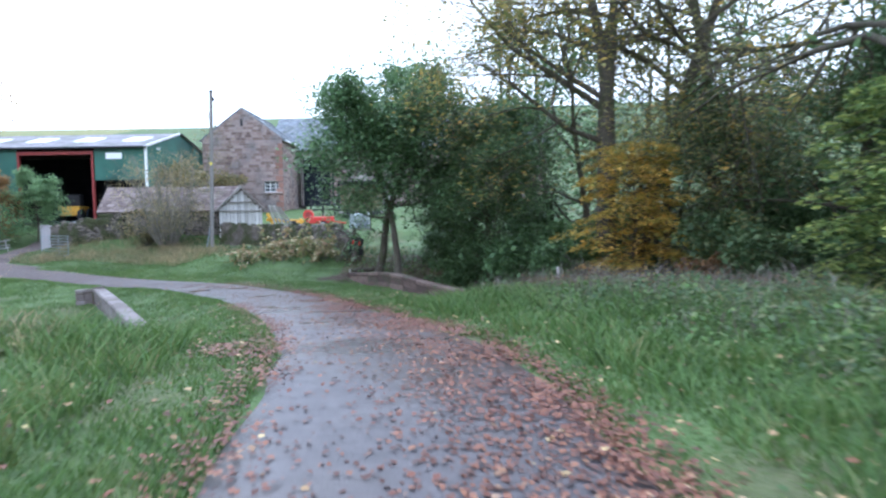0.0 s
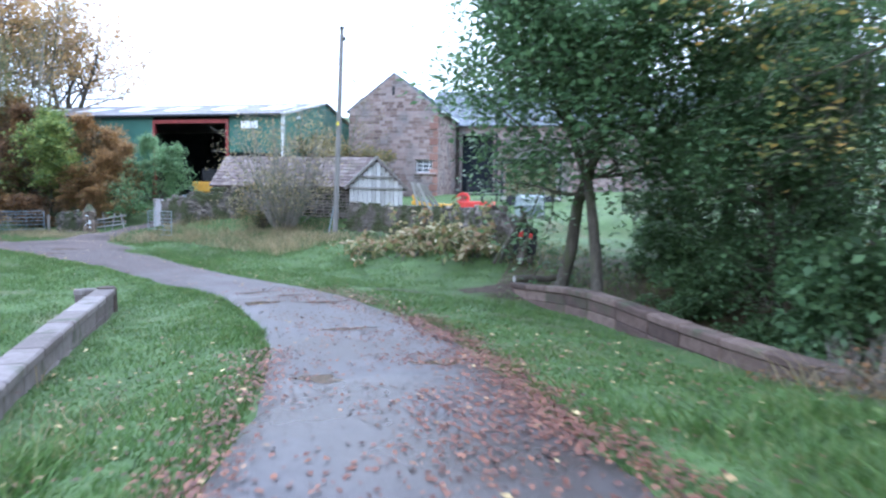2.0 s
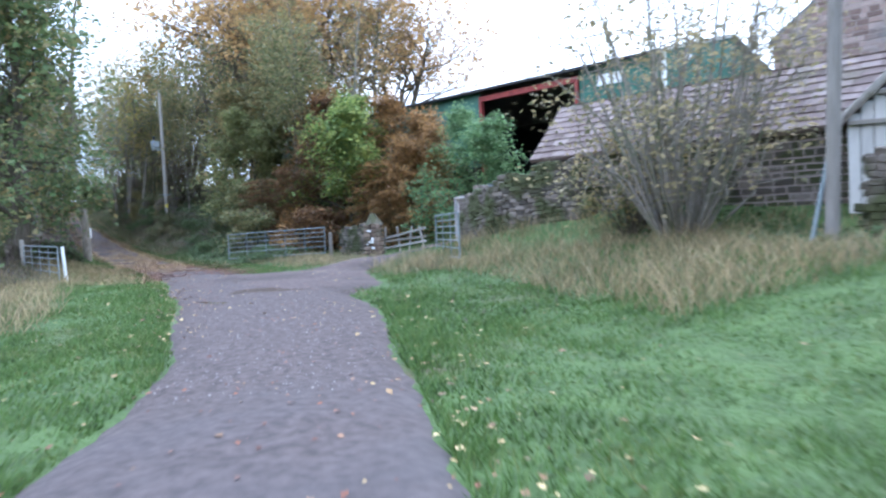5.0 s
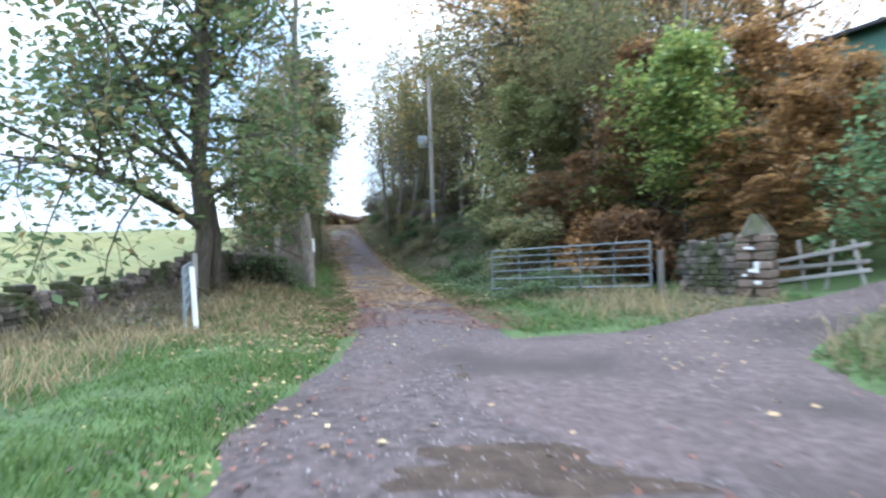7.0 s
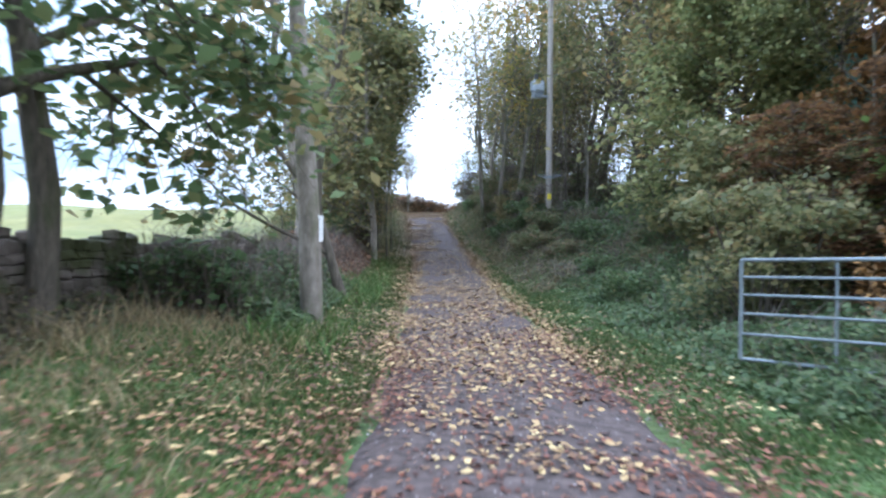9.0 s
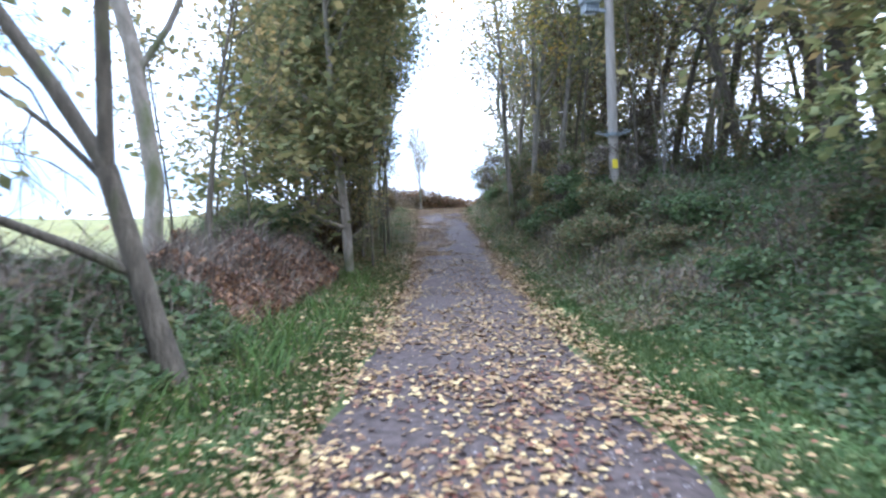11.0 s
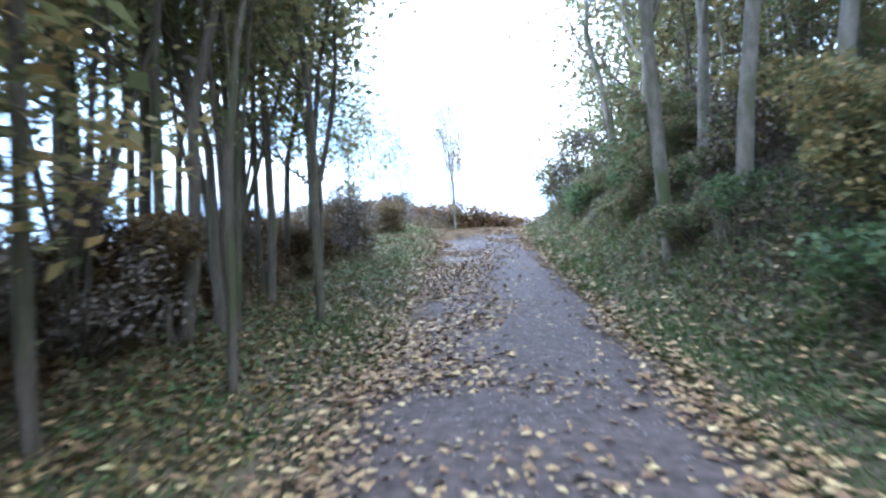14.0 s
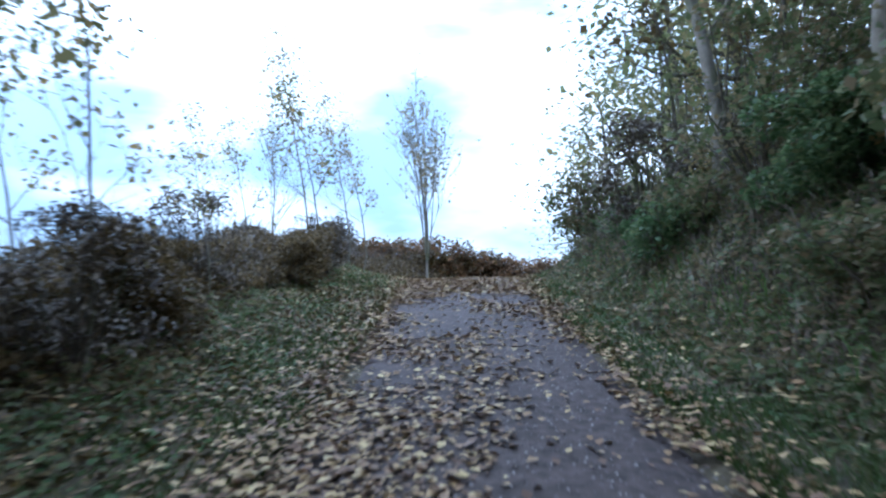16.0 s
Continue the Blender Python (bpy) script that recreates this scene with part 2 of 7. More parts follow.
M_SANDSTONE = mat("red_sandstone", [(0.25, (0.22, 0.16, 0.14)), (0.5, (0.34, 0.255, 0.23)), (0.75, (0.43, 0.36, 0.335))], scale=4, bump=0.6, bump_scale=22, distance=0.03, obj_random=0.3,
                  stain=((0.13, 0.12, 0.11), 0.52, 0.7), stain_scale=0.7)
M_QUOIN = mat("red_dressed_quoin", [(0.3, (0.2, 0.1, 0.075)), (0.7, (0.34, 0.19, 0.145))], scale=4, bump=0.5, bump_scale=22, obj_random=0.4)
M_MORTAR = mat("lime_mortar", [(0.3, (0.22, 0.17, 0.15)), (0.7, (0.34, 0.28, 0.25))], scale=5, bump=0.5)
M_PARAPET = mat("weathered_parapet_stone", [(0.25, (0.045, 0.027, 0.021)), (0.5, (0.09, 0.056, 0.043)), (0.75, (0.17, 0.115, 0.09))], scale=5, bump=0.7, bump_scale=25, distance=0.02,
                obj_random=0.35, stain=((0.05, 0.06, 0.025), 0.55, 0.72), stain_scale=1.2)
M_COPING = mat("lichened_pink_coping", [(0.25, (0.085, 0.064, 0.057)), (0.5, (0.145, 0.115, 0.105)), (0.75, (0.22, 0.185, 0.175))], scale=5, bump=0.7, bump_scale=25, distance=0.02,
               obj_random=0.4, stain=((0.08, 0.075, 0.05), 0.52, 0.7), stain_scale=1.6)
M_DRYSTONE = mat("mossy_field_stone", [(0.25, (0.045, 0.036, 0.029)), (0.5, (0.1, 0.082, 0.067)), (0.78, (0.22, 0.18, 0.152))], scale=3, bump=0.8, bump_scale=18, distance=0.03, island=0.6,
                 stain=((0.048, 0.052, 0.018), 0.42, 0.55), stain_scale=1.3)
M_GREENSHEET = mat("green_sheet_cladding", [(0.3, (0.035, 0.11, 0.08)), (0.7, (0.055, 0.16, 0.115))], scale=0.8, rough=0.5, bump=0.1, stain=((0.03, 0.06, 0.045), 0.5, 0.75), stain_scale=0.4)
M_ROOFSHEET = mat("grey_cement_roof_sheet", [(0.3, (0.14, 0.125, 0.13)), (0.7, (0.25, 0.23, 0.235))], scale=1.5, rough=0.85, stain=((0.07, 0.08, 0.05), 0.5, 0.75), stain_scale=0.5)
M_SKYLIGHT = mat("translucent_roof_light", [(0.3, (0.55, 0.57, 0.58)), (0.7, (0.75, 0.77, 0.78))], scale=2, rough=0.4, bump=0.1)
M_REDSTEEL = mat("red_oxide_steel", [(0.3, (0.16, 0.02, 0.02)), (0.7, (0.32, 0.05, 0.04))], scale=4, rough=0.6, bump=0.2)
M_WHITEPAINT = mat("white_paint", [(0.3, (0.62, 0.62, 0.6)), (0.7, (0.8, 0.8, 0.78))], scale=5, rough=0.5, bump=0.15, stain=((0.4, 0.4, 0.36), 0.6, 0.8), stain_scale=2)
# near-black: the shade indoors is put into this colour
M_INSHADE = mat("painted_indoor_shade", [(0.3, (0.012, 0.014, 0.018)), (0.7, (0.03, 0.033, 0.04))], scale=1, rough=0.9)
M_SLATE = mat("blue_grey_slate", [(0.25, (0.075, 0.085, 0.1)), (0.5, (0.13, 0.145, 0.165)), (0.75, (0.2, 0.215, 0.235))], scale=3, rough=0.5, bump=0.3, island=0.5, stain=((0.08, 0.085, 0.06), 0.55, 0.75))
M_STONESLATE = mat("brown_stone_slate", [(0.25, (0.10, 0.07, 0.06)), (0.5, (0.17, 0.125, 0.11)), (0.75, (0.24, 0.19, 0.17))], scale=3, rough=0.8, bump=0.4, island=0.5, stain=((0.09, 0.09, 0.04), 0.55, 0.75))
M_OLDWOOD = mat("weathered_grey_timber", [(0.25, (0.14, 0.12, 0.1)), (0.5, (0.27, 0.24, 0.21)), (0.75, (0.4, 0.37, 0.33))], scale=4, rough=0.85, stretch=(6, 6, 0.6), bump=0.4, obj_random=0.4)
M_PALEBOARD = mat("whitened_boards", [(0.25, (0.3, 0.28, 0.25)), (0.5, (0.45, 0.42, 0.39)), (0.75, (0.58, 0.55, 0.52))], scale=4, rough=0.85, stretch=(6, 6, 0.6), bump=0.4, obj_random=0.4)
M_POLE = mat("silvered_pole_timber", [(0.3, (0.13, 0.115, 0.1)), (0.7, (0.26, 0.235, 0.21))], scale=4, rough=0.85, stretch=(8, 8, 0.4), bump=0.3)
M_GALV = mat("galvanised_steel", [(0.3, (0.17, 0.2, 0.21)), (0.7, (0.29, 0.32, 0.33))], scale=6, rough=0.5, metal=0.5, bump=0.1)
M_RUST = mat("rusty_corrugated_iron", [(0.3, (0.28, 0.26, 0.26)), (0.55, (0.36, 0.33, 0.33)), (0.75, (0.22, 0.09, 0.05))], scale=2.5, rough=0.7, bump=0.2)
M_REDPAINT = mat("red_machine_paint", [(0.3, (0.45, 0.03, 0.025)), (0.7, (0.68, 0.06, 0.045))], scale=4, rough=0.45, bump=0.1)
M_YELPAINT = mat("yellow_machine_paint", [(0.3, (0.55, 0.26, 0.03)), (0.7, (0.75, 0.4, 0.05))], scale=4, rough=0.45, bump=0.1)
M_GREYTANK = mat("grey_galvanised_tank", [(0.3, (0.2, 0.23, 0.25)), (0.7, (0.36, 0.4, 0.42))], scale=1.5, rough=0.5, metal=0.3, bump=0.1)
M_BLACK = mat("black_rubber", [(0.3, (0.01, 0.01, 0.011)), (0.7, (0.03, 0.03, 0.032))], scale=5, rough=0.7)
M_TANKPLASTIC = mat("milky_tank_plastic", [(0.3, (0.5, 0.55, 0.53)), (0.7, (0.68, 0.72, 0.7))], scale=2, rough=0.4, bump=0.05, thin=0.2)
M_HAY = mat("old_hay", [(0.3, (0.1, 0.095, 0.045)), (0.7, (0.22, 0.2, 0.11))], scale=8, rough=0.95, bump=0.9, bump_scale=40, stretch=(1, 1, 4))
M_BARK = mat("mossy_bark", [(0.25, (0.042, 0.035, 0.026)), (0.5, (0.086, 0.072, 0.054)), (0.75, (0.145, 0.125, 0.094))], scale=5, rough=0.95, stretch=(2.5, 2.5, 0.7), bump=1.0, bump_scale=9, distance=0.04,
             stain=((0.06, 0.07, 0.025), 0.5, 0.7), stain_scale=1.3)
M_PALEBARK = mat("pale_bark", [(0.25, (0.10, 0.088, 0.07)), (0.5, (0.19, 0.165, 0.135)), (0.75, (0.29, 0.26, 0.22))], scale=4, rough=0.9, stretch=(2, 2, 1.0), bump=0.6, bump_scale=10, distance=0.02,
                 stain=((0.09, 0.10, 0.045), 0.5, 0.7), stain_scale=1.5)
M_SIGNWHITE = mat("white_sign_board", [(0.3, (0.78, 0.78, 0.78)), (0.7, (0.86, 0.86, 0.85))], scale=5, rough=0.5, bump=0.02)
M_GLASS = mat("dusty_window_glass", [(0.3, (0.03, 0.035, 0.04)), (0.7, (0.08, 0.09, 0.1))], scale=3, rough=0.12, bump=0.0, spec=0.6)
M_INK = mat("dark_print", [(0.3, (0.05, 0.05, 0.05)), (0.7, (0.08, 0.08, 0.08))], scale=5, rough=0.6, bump=0)

# leaves, by look
L_GREEN = leafmat("evergreen_leaves", [(0.1, (0.06, 0.105, 0.045)), (0.5, (0.12, 0.2, 0.085)), (0.9, (0.2, 0.3, 0.13))], rough=0.38, thin=0.5)
L_OLIVE = leafmat("olive_maple_leaves", [(0.1, (0.1, 0.112, 0.05)), (0.5, (0.185, 0.195, 0.085)), (0.8, (0.27, 0.235, 0.105)), (0.97, (0.36, 0.24, 0.1))], thin=0.55)
L_GOLD = leafmat("golden_beech_leaves", [(0.1, (0.13, 0.155, 0.05)), (0.4, (0.27, 0.26, 0.075)), (0.7, (0.44, 0.34, 0.095)), (0.95, (0.56, 0.3, 0.08))], thin=0.55)
L_ORANGE = leafmat("copper_oak_leaves", [(0.1, (0.25, 0.15, 0.065)), (0.5, (0.48, 0.3, 0.12)), (0.9, (0.64, 0.44, 0.2))], thin=0.55)
L_BROWN = leafmat("russet_brown_leaves", [(0.1, (0.06, 0.038, 0.022)), (0.5, (0.15, 0.085, 0.042)), (0.85, (0.27, 0.145, 0.06)), (0.98, (0.38, 0.2, 0.065))])
L_LIME = leafmat("yellow_green_leaves", [(0.1, (0.09, 0.15, 0.045)), (0.5, (0.2, 0.265, 0.075)), (0.9, (0.42, 0.43, 0.12))], thin=0.45)
L_RUST = leafmat("rust_orange_leaves", [(0.1, (0.13, 0.08, 0.038)), (0.5, (0.3, 0.17, 0.068)), (0.9, (0.5, 0.3, 0.11))], thin=0.45)
L_MID = leafmat("sycamore_leaves", [(0.1, (0.09, 0.16, 0.07)), (0.5, (0.18, 0.29, 0.13)), (0.9, (0.3, 0.4, 0.19))], thin=0.5)
L_MIX = leafmat("thinning_autumn_leaves", [(0.1, (0.09, 0.1, 0.045)), (0.4, (0.18, 0.175, 0.075)), (0.7, (0.3, 0.23, 0.1)), (0.95, (0.42, 0.28, 0.11))], thin=0.55)
L_SYCAMORE = leafmat("turning_sycamore_leaves", [(0.1, (0.07, 0.11, 0.045)), (0.45, (0.14, 0.2, 0.085)), (0.7, (0.2, 0.22, 0.09)), (0.85, (0.28, 0.22, 0.1)), (0.97, (0.4, 0.27, 0.11))], thin=0.5)
L_SOFT = leafmat("soft_yellowing_leaves", [(0.1, (0.11, 0.14, 0.055)), (0.5, (0.2, 0.22, 0.09)), (0.9, (0.34, 0.32, 0.13))], thin=0.45)
L_TWIG = leafmat("bare_twigs", [(0.1, (0.06, 0.045, 0.035)), (0.5, (0.12, 0.095, 0.075)), (0.9, (0.2, 0.16, 0.12))], thin=0.0)
L_BRAMBLE = leafmat("bramble_leaves", [(0.1, (0.045, 0.075, 0.03)), (0.45, (0.085, 0.135, 0.055)), (0.8, (0.14, 0.18, 0.075)), (0.96, (0.25, 0.2, 0.09))], thin=0.45)
L_BRACKEN = leafmat("rusty_bracken", [(0.1, (0.08, 0.044, 0.03)), (0.5, (0.18, 0.093, 0.054)), (0.9, (0.35, 0.2, 0.105))], thin=0.15)
L_FALLRED = leafmat("fallen_russet_leaves", [(0.1, (0.05, 0.018, 0.012)), (0.5, (0.125, 0.042, 0.024)), (0.84, (0.21, 0.085, 0.045)), (0.95, (0.42, 0.3, 0.17))], thin=0.0)
L_FALLYEL = leafmat("fallen_buff_leaves", [(0.1, (0.1, 0.052, 0.03)), (0.4, (0.22, 0.125, 0.06)), (0.7, (0.4, 0.27, 0.12)), (0.93, (0.58, 0.46, 0.22))], thin=0.0)


# ---- the lie of the land ----
ROAD = np.array([(0.6, -30.0, -1.6), (0.2, -14.0, -2.5), (-0.1, -6.0, -2.9), (-0.45, 1.7, -3.46), (-0.8, 5.0, -3.59), (-1.35, 8.3, -3.79), (-2.25, 11.4, -4.1), (-3.3, 14.7, -4.42),
                 (-4.7, 18.1, -4.7), (-6.2, 21.2, -4.9), (-8.25, 24.3, -5.05), (-11.42, 27.85, -5.2), (-15.55, 30.7, -5.32), (-19.8, 33.75, -5.4), (-25.1, 36.75, -5.36), (-30.0, 38.6, -5.32),
                 (-36.0, 40.35, -5.4), (-42.0, 41.85, -5.44), (-48.0, 43.1, -5.42), (-54.0, 44.3, -5.24), (-60.0, 45.5, -4.95), (-66.0, 46.6, -4.42), (-72.5, 47.7, -3.74), (-80.0, 48.9, -2.68),
                 (-88.0, 50.1, -1.5), (-92.0, 51.1, -1.22), (-98.0, 54.0, -1.25), (-104.0, 59.5, -1.6), (-107.5, 66.5, -2.0), (-109.0, 84.0, -2.4)])


def smooth_line(P, step=0.5):
    """Catmull-Rom through P, sampled evenly."""
    out = []
    Q = np.vstack([2 * P[0] - P[1], P, 2 * P[-1] - P[-2]])
    for i in range(1, len(Q) - 2):
        n = max(2, int(np.linalg.norm(Q[i + 1] - Q[i]) / step))
        t = (np.arange(n) / n)[:, None]
        out.append(0.5 * (2 * Q[i] + (Q[i + 1] - Q[i - 1]) * t + (2 * Q[i - 1] - 5 * Q[i] + 4 * Q[i + 1] - Q[i + 2]) * t**2 + (3 * Q[i] - Q[i - 1] - 3 * Q[i + 1] + Q[i + 2]) * t**3))
    return np.vstack(out + [P[-1:]])


LINE = smooth_line(ROAD)
LT = np.gradient(LINE[:, :2], axis=0)
LT /= np.linalg.norm(LT, axis=1)[:, None]
LS = np.concatenate([[0], np.cumsum(np.linalg.norm(np.diff(LINE[:, :2], axis=0), axis=1))])


def road_at(x, y):
    """For arrays of places: index of the nearest road point and signed distance (right of the way ahead positive)."""
    x, y = np.atleast_1d(x).astype(float), np.atleast_1d(y).astype(float)
    idx, dist = np.zeros(len(x), int), np.zeros(len(x))
    for a in range(0, len(x), 4000):
        dx, dy = x[a:a + 4000, None] - LINE[None, :, 0], y[a:a + 4000, None] - LINE[None, :, 1]
        k = np.argmin(dx * dx + dy * dy, axis=1)
        idx[a:a + 4000] = k
        r = np.arange(len(k))
        ex, ey = dx[r, k], dy[r, k]
        side = ex * LT[k, 1] - ey * LT[k, 0]
        dist[a:a + 4000] = np.where(side >= 0, 1, -1) * np.hypot(ex, ey)
    return idx, dist


def ramp(v, a, b):
    t = np.clip((v - a) / (b - a), 0, 1)
    return t * t * (3 - 2 * t)


def wave(x, y, f, seed=0.0):
    return np.sin(x * f + 1.7 * np.sin(y * f * 0.7 + seed)) * np.cos(y * f * 1.1 + 1.3 * np.sin(x * f * 0.6 + seed * 2))


PAR_R = ((0.4, 21.4), (-5.35, 31.0))
PAR_L = ((-7.12, 13.9), (-14.2, 24.85))


def height(x, y):
    """The ground's height at arrays of places."""
    x, y = np.atleast_1d(x).astype(float), np.atleast_1d(y).astype(float)
    k, d = road_at(x, y)
    zr, a = LINE[k, 2], np.abs(d)
    off = 0.05 * ramp(a, 1.6, 2.4) + 0.05 * wave(x, y, 0.9) * ramp(a, 1.8, 4) + 0.1 * wave(x, y, 0.33, 2) * ramp(a, 4, 10)
    R, L = (d > 0), (d < 0)
    wood = ramp(-x, 33, 47)                       # lane through the wood
    high = ramp(-x, 44, 54)                       # where the bank begins
    # right: bank under the trees
    steep = ramp(-x, 55, 62)
    bank = 0.1 * ramp(d, 2.2, 3.2) + 1.7 * (steep * ramp(d, 2.0, 4.5) + (1 - steep) * ramp(d, 3.4, 7.2)) + 1.1 * ramp(d, 6, 11) + 5.0 * ramp(d, 10, 60)
    off = off + R * high * bank * (1 - 0.45 * ramp(-x, 78, 90))
    # right: farm side
    farm = (1 - wood) * ramp(y, 30, 36)
    yard = ramp(x, -36, -20)
    off = off + R * farm * yard * (0.75 * ramp(d, 3.5, 9) + 0.9 * ramp(y - 0.12 * x, 46.6, 49.2) + 1.4 * ramp(y, 50, 72) + 0.6 * ramp(x, -20, 0) * ramp(y, 46, 56))
    off = off + R * (1 - high) * (1 - yard) * ramp(y, 40, 46) * (0.12 * ramp(d, 3, 8) + 2.1 * ramp(y, 47, 62))
    off = off - R * (1 - wood) * ramp(y, 15, 21) * (1 - ramp(y, 28, 33)) * 0.3 * ramp(d, 2.6, 5.5)
    # left: verge, hedge bank and field
    off = off - L * (1 - wood) * ramp(y, 9, 14) * (1 - ramp(y, 30, 36)) * (0.45 - 0.2 * ramp(y, 15, 22)) * ramp(a, 2, 3.4)
    off = off + L * wood * (0.12 * ramp(a, 1.9, 2.8) + 0.35 * ramp(a, 2.4, 4.0) * (1 - 0.3 * ramp(-x, 60, 75)) - 0.25 * ramp(a, 5, 8))
    off = off + L * ramp(-x, 20, 40) * (5.5 * ramp(a, 12, 120) - 1.2 * ramp(-x, 66, 110) * ramp(a, 10, 60))
    off = off - 0.7 * np.exp(-((x + 12.5) / 4.5) ** 2 - ((y - 55.3) / 3.4) ** 2)
    # the stream
    u = np.array([0.8, 0.6])
    px, py = x + 6.2, y - 22.0
    cross, along = -px * u[1] + py * u[0], px * u[0] + py * u[1]
    def beyond(seg, s):
        (ax, ay), (bx, by) = seg
        ex, ey = bx - ax, by - ay
        return s * ((x - ax) * ey - (y - ay) * ex) / math.hypot(ex, ey)
    br, bl = beyond(PAR_R, 1), beyond(PAR_L, -1)
    gully = np.exp(-(cross / 4.6) ** 2)
    off = off - 2.3 * gully * (ramp(br, 0.15, 2.6) * R + ramp(bl, 0.1, 1.2) * L)
    off = off + R * (1 - ramp(y, 17, 22)) * ramp(y, -16, -8) * (0.25 * ramp(d, 2.5, 5) - 1.3 * ramp(d, 6.5, 12))
    off = off + L * (1 - ramp(y, 9, 14)) * 0.35 * ramp(a, 2.6, 6)
    # far hills
    off = off + (34 + 8 * ramp(x, -60, 20)) * ramp(y, 90, 330) + 10 * ramp(y, 330, 1200) + 5 * ramp(x, 30, 200) + 8 * ramp(np.hypot(x + 40, y - 40), 300, 1500)
    flat = ramp(np.maximum(a - 60, 0), 0, 150)
    return zr * (1 - flat) + (-4.0) * flat + off


def gz(x, y):
    return float(height(x, y)[0])


def spaced(lo, hi, step, far):
    fine = np.arange(lo, hi + 1e-6, step)
    out = [step]
    while sum(out) < far:
        out.append(out[-1] * 1.25)
    c = np.cumsum(out)
    return np.concatenate([lo - c[::-1], fine, hi + c])


FARM_XY = smooth_line(np.array([(-27.0, 37.6), (-29.8, 40.4), (-31.3, 43.0), (-31.75, 46.0), (-32.2, 50.0), (-32.9, 54.5), (-34.4, 61.0)]))
gx, gy = spaced(-128, 26, 0.5, 2200), spaced(-14, 88, 0.5, 2200)
GX, GY = np.meshgrid(gx, gy, indexing="ij")
GZ = height(GX.ravel(), GY.ravel())
gk, gd = road_at(GX.ravel(), GY.ravel())
width = 1.6 - 0.22 * ramp(-LINE[:, 0], 32, 38) - 0.12 * ramp(-LINE[:, 0], 9, 13) * (1 - ramp(-LINE[:, 0], 18, 22)) + 0.4 * ramp(-LINE[:, 0], 20, 24) * (1 - ramp(-LINE[:, 0], 29, 34))
GZ = GZ - 0.12 * (1 - ramp(np.abs(gd), width[gk] - 0.4, width[gk] + 0.1))
flare = 1.55 + 1.75 * (1 - ramp(np.arange(len(FARM_XY)) * 0.5, 0.5, 7))
fd = np.hypot(GX.ravel()[:, None] - FARM_XY[None, ::3, 0], GY.ravel()[:, None] - FARM_XY[None, ::3, 1])
fw = flare[::3][np.argmin(fd, axis=1)]
GZ = GZ - 0.07 * (1 - ramp(fd.min(axis=1), fw - 0.35, fw + 0.15)) * (gd > 0)
nx, ny = len(gx), len(gy)
ii, jj = np.meshgrid(np.arange(nx - 1), np.arange(ny - 1), indexing="ij")
quads = np.stack([ii * ny + jj, (ii + 1) * ny + jj, (ii + 1) * ny + jj + 1, ii * ny + jj + 1], -1).reshape(-1, 4)
ground_me = np_mesh("ground", np.stack([GX.ravel(), GY.ravel(), GZ], -1), quads, smooth=True)
ground = part("ground", ground_me, M_GRASS)
ground_me.materials.append(M_WOODFLOOR)
ground_me.materials.append(M_FIELD)
qx, qy = GX.ravel()[quads].mean(1), GY.ravel()[quads].mean(1)
qk, qd = road_at(qx, qy)
is_wood = ((qd > np.where(qx < -55, 2.3, 3.4) + 0.5 * wave(qx, qy, 0.8)) & (qx < -44) & (qx > -130) & (qy < 100)) | ((qd < -2.4) & (qd > -7.0) & (qx < -48) & (qx > -116))
is_wood |= (np.abs(qd) < 3.5) & (qx < -58) & (qx > -116)
is_wood |= (qd > 6.2) & (qy < 36) & (qx > -6) & (qx < 40) & (qy > -30)
is_field = (qd < -8.5) & (qx < -24) & ~is_wood
ground_me.polygons.foreach_set("material_index", is_wood.astype(np.int32) + 2 * is_field.astype(np.int32))
tagged(ground, "grass verges, stream bank and fields of a farm valley", "ground", kind="structure")


def lie(x, y):
    """Height of the ground sheet itself, between its grid points."""
    i = np.clip(np.searchsorted(gx, x) - 1, 0, nx - 2)
    j = np.clip(np.searchsorted(gy, y) - 1, 0, ny - 2)
    u, v = (x - gx[i]) / (gx[i + 1] - gx[i]), (y - gy[j]) / (gy[j + 1] - gy[j])
    z = GZ.reshape(nx, ny)
    return z[i, j] * (1 - u) * (1 - v) + z[i + 1, j] * u * (1 - v) + z[i, j + 1] * (1 - u) * v + z[i + 1, j + 1] * u * v


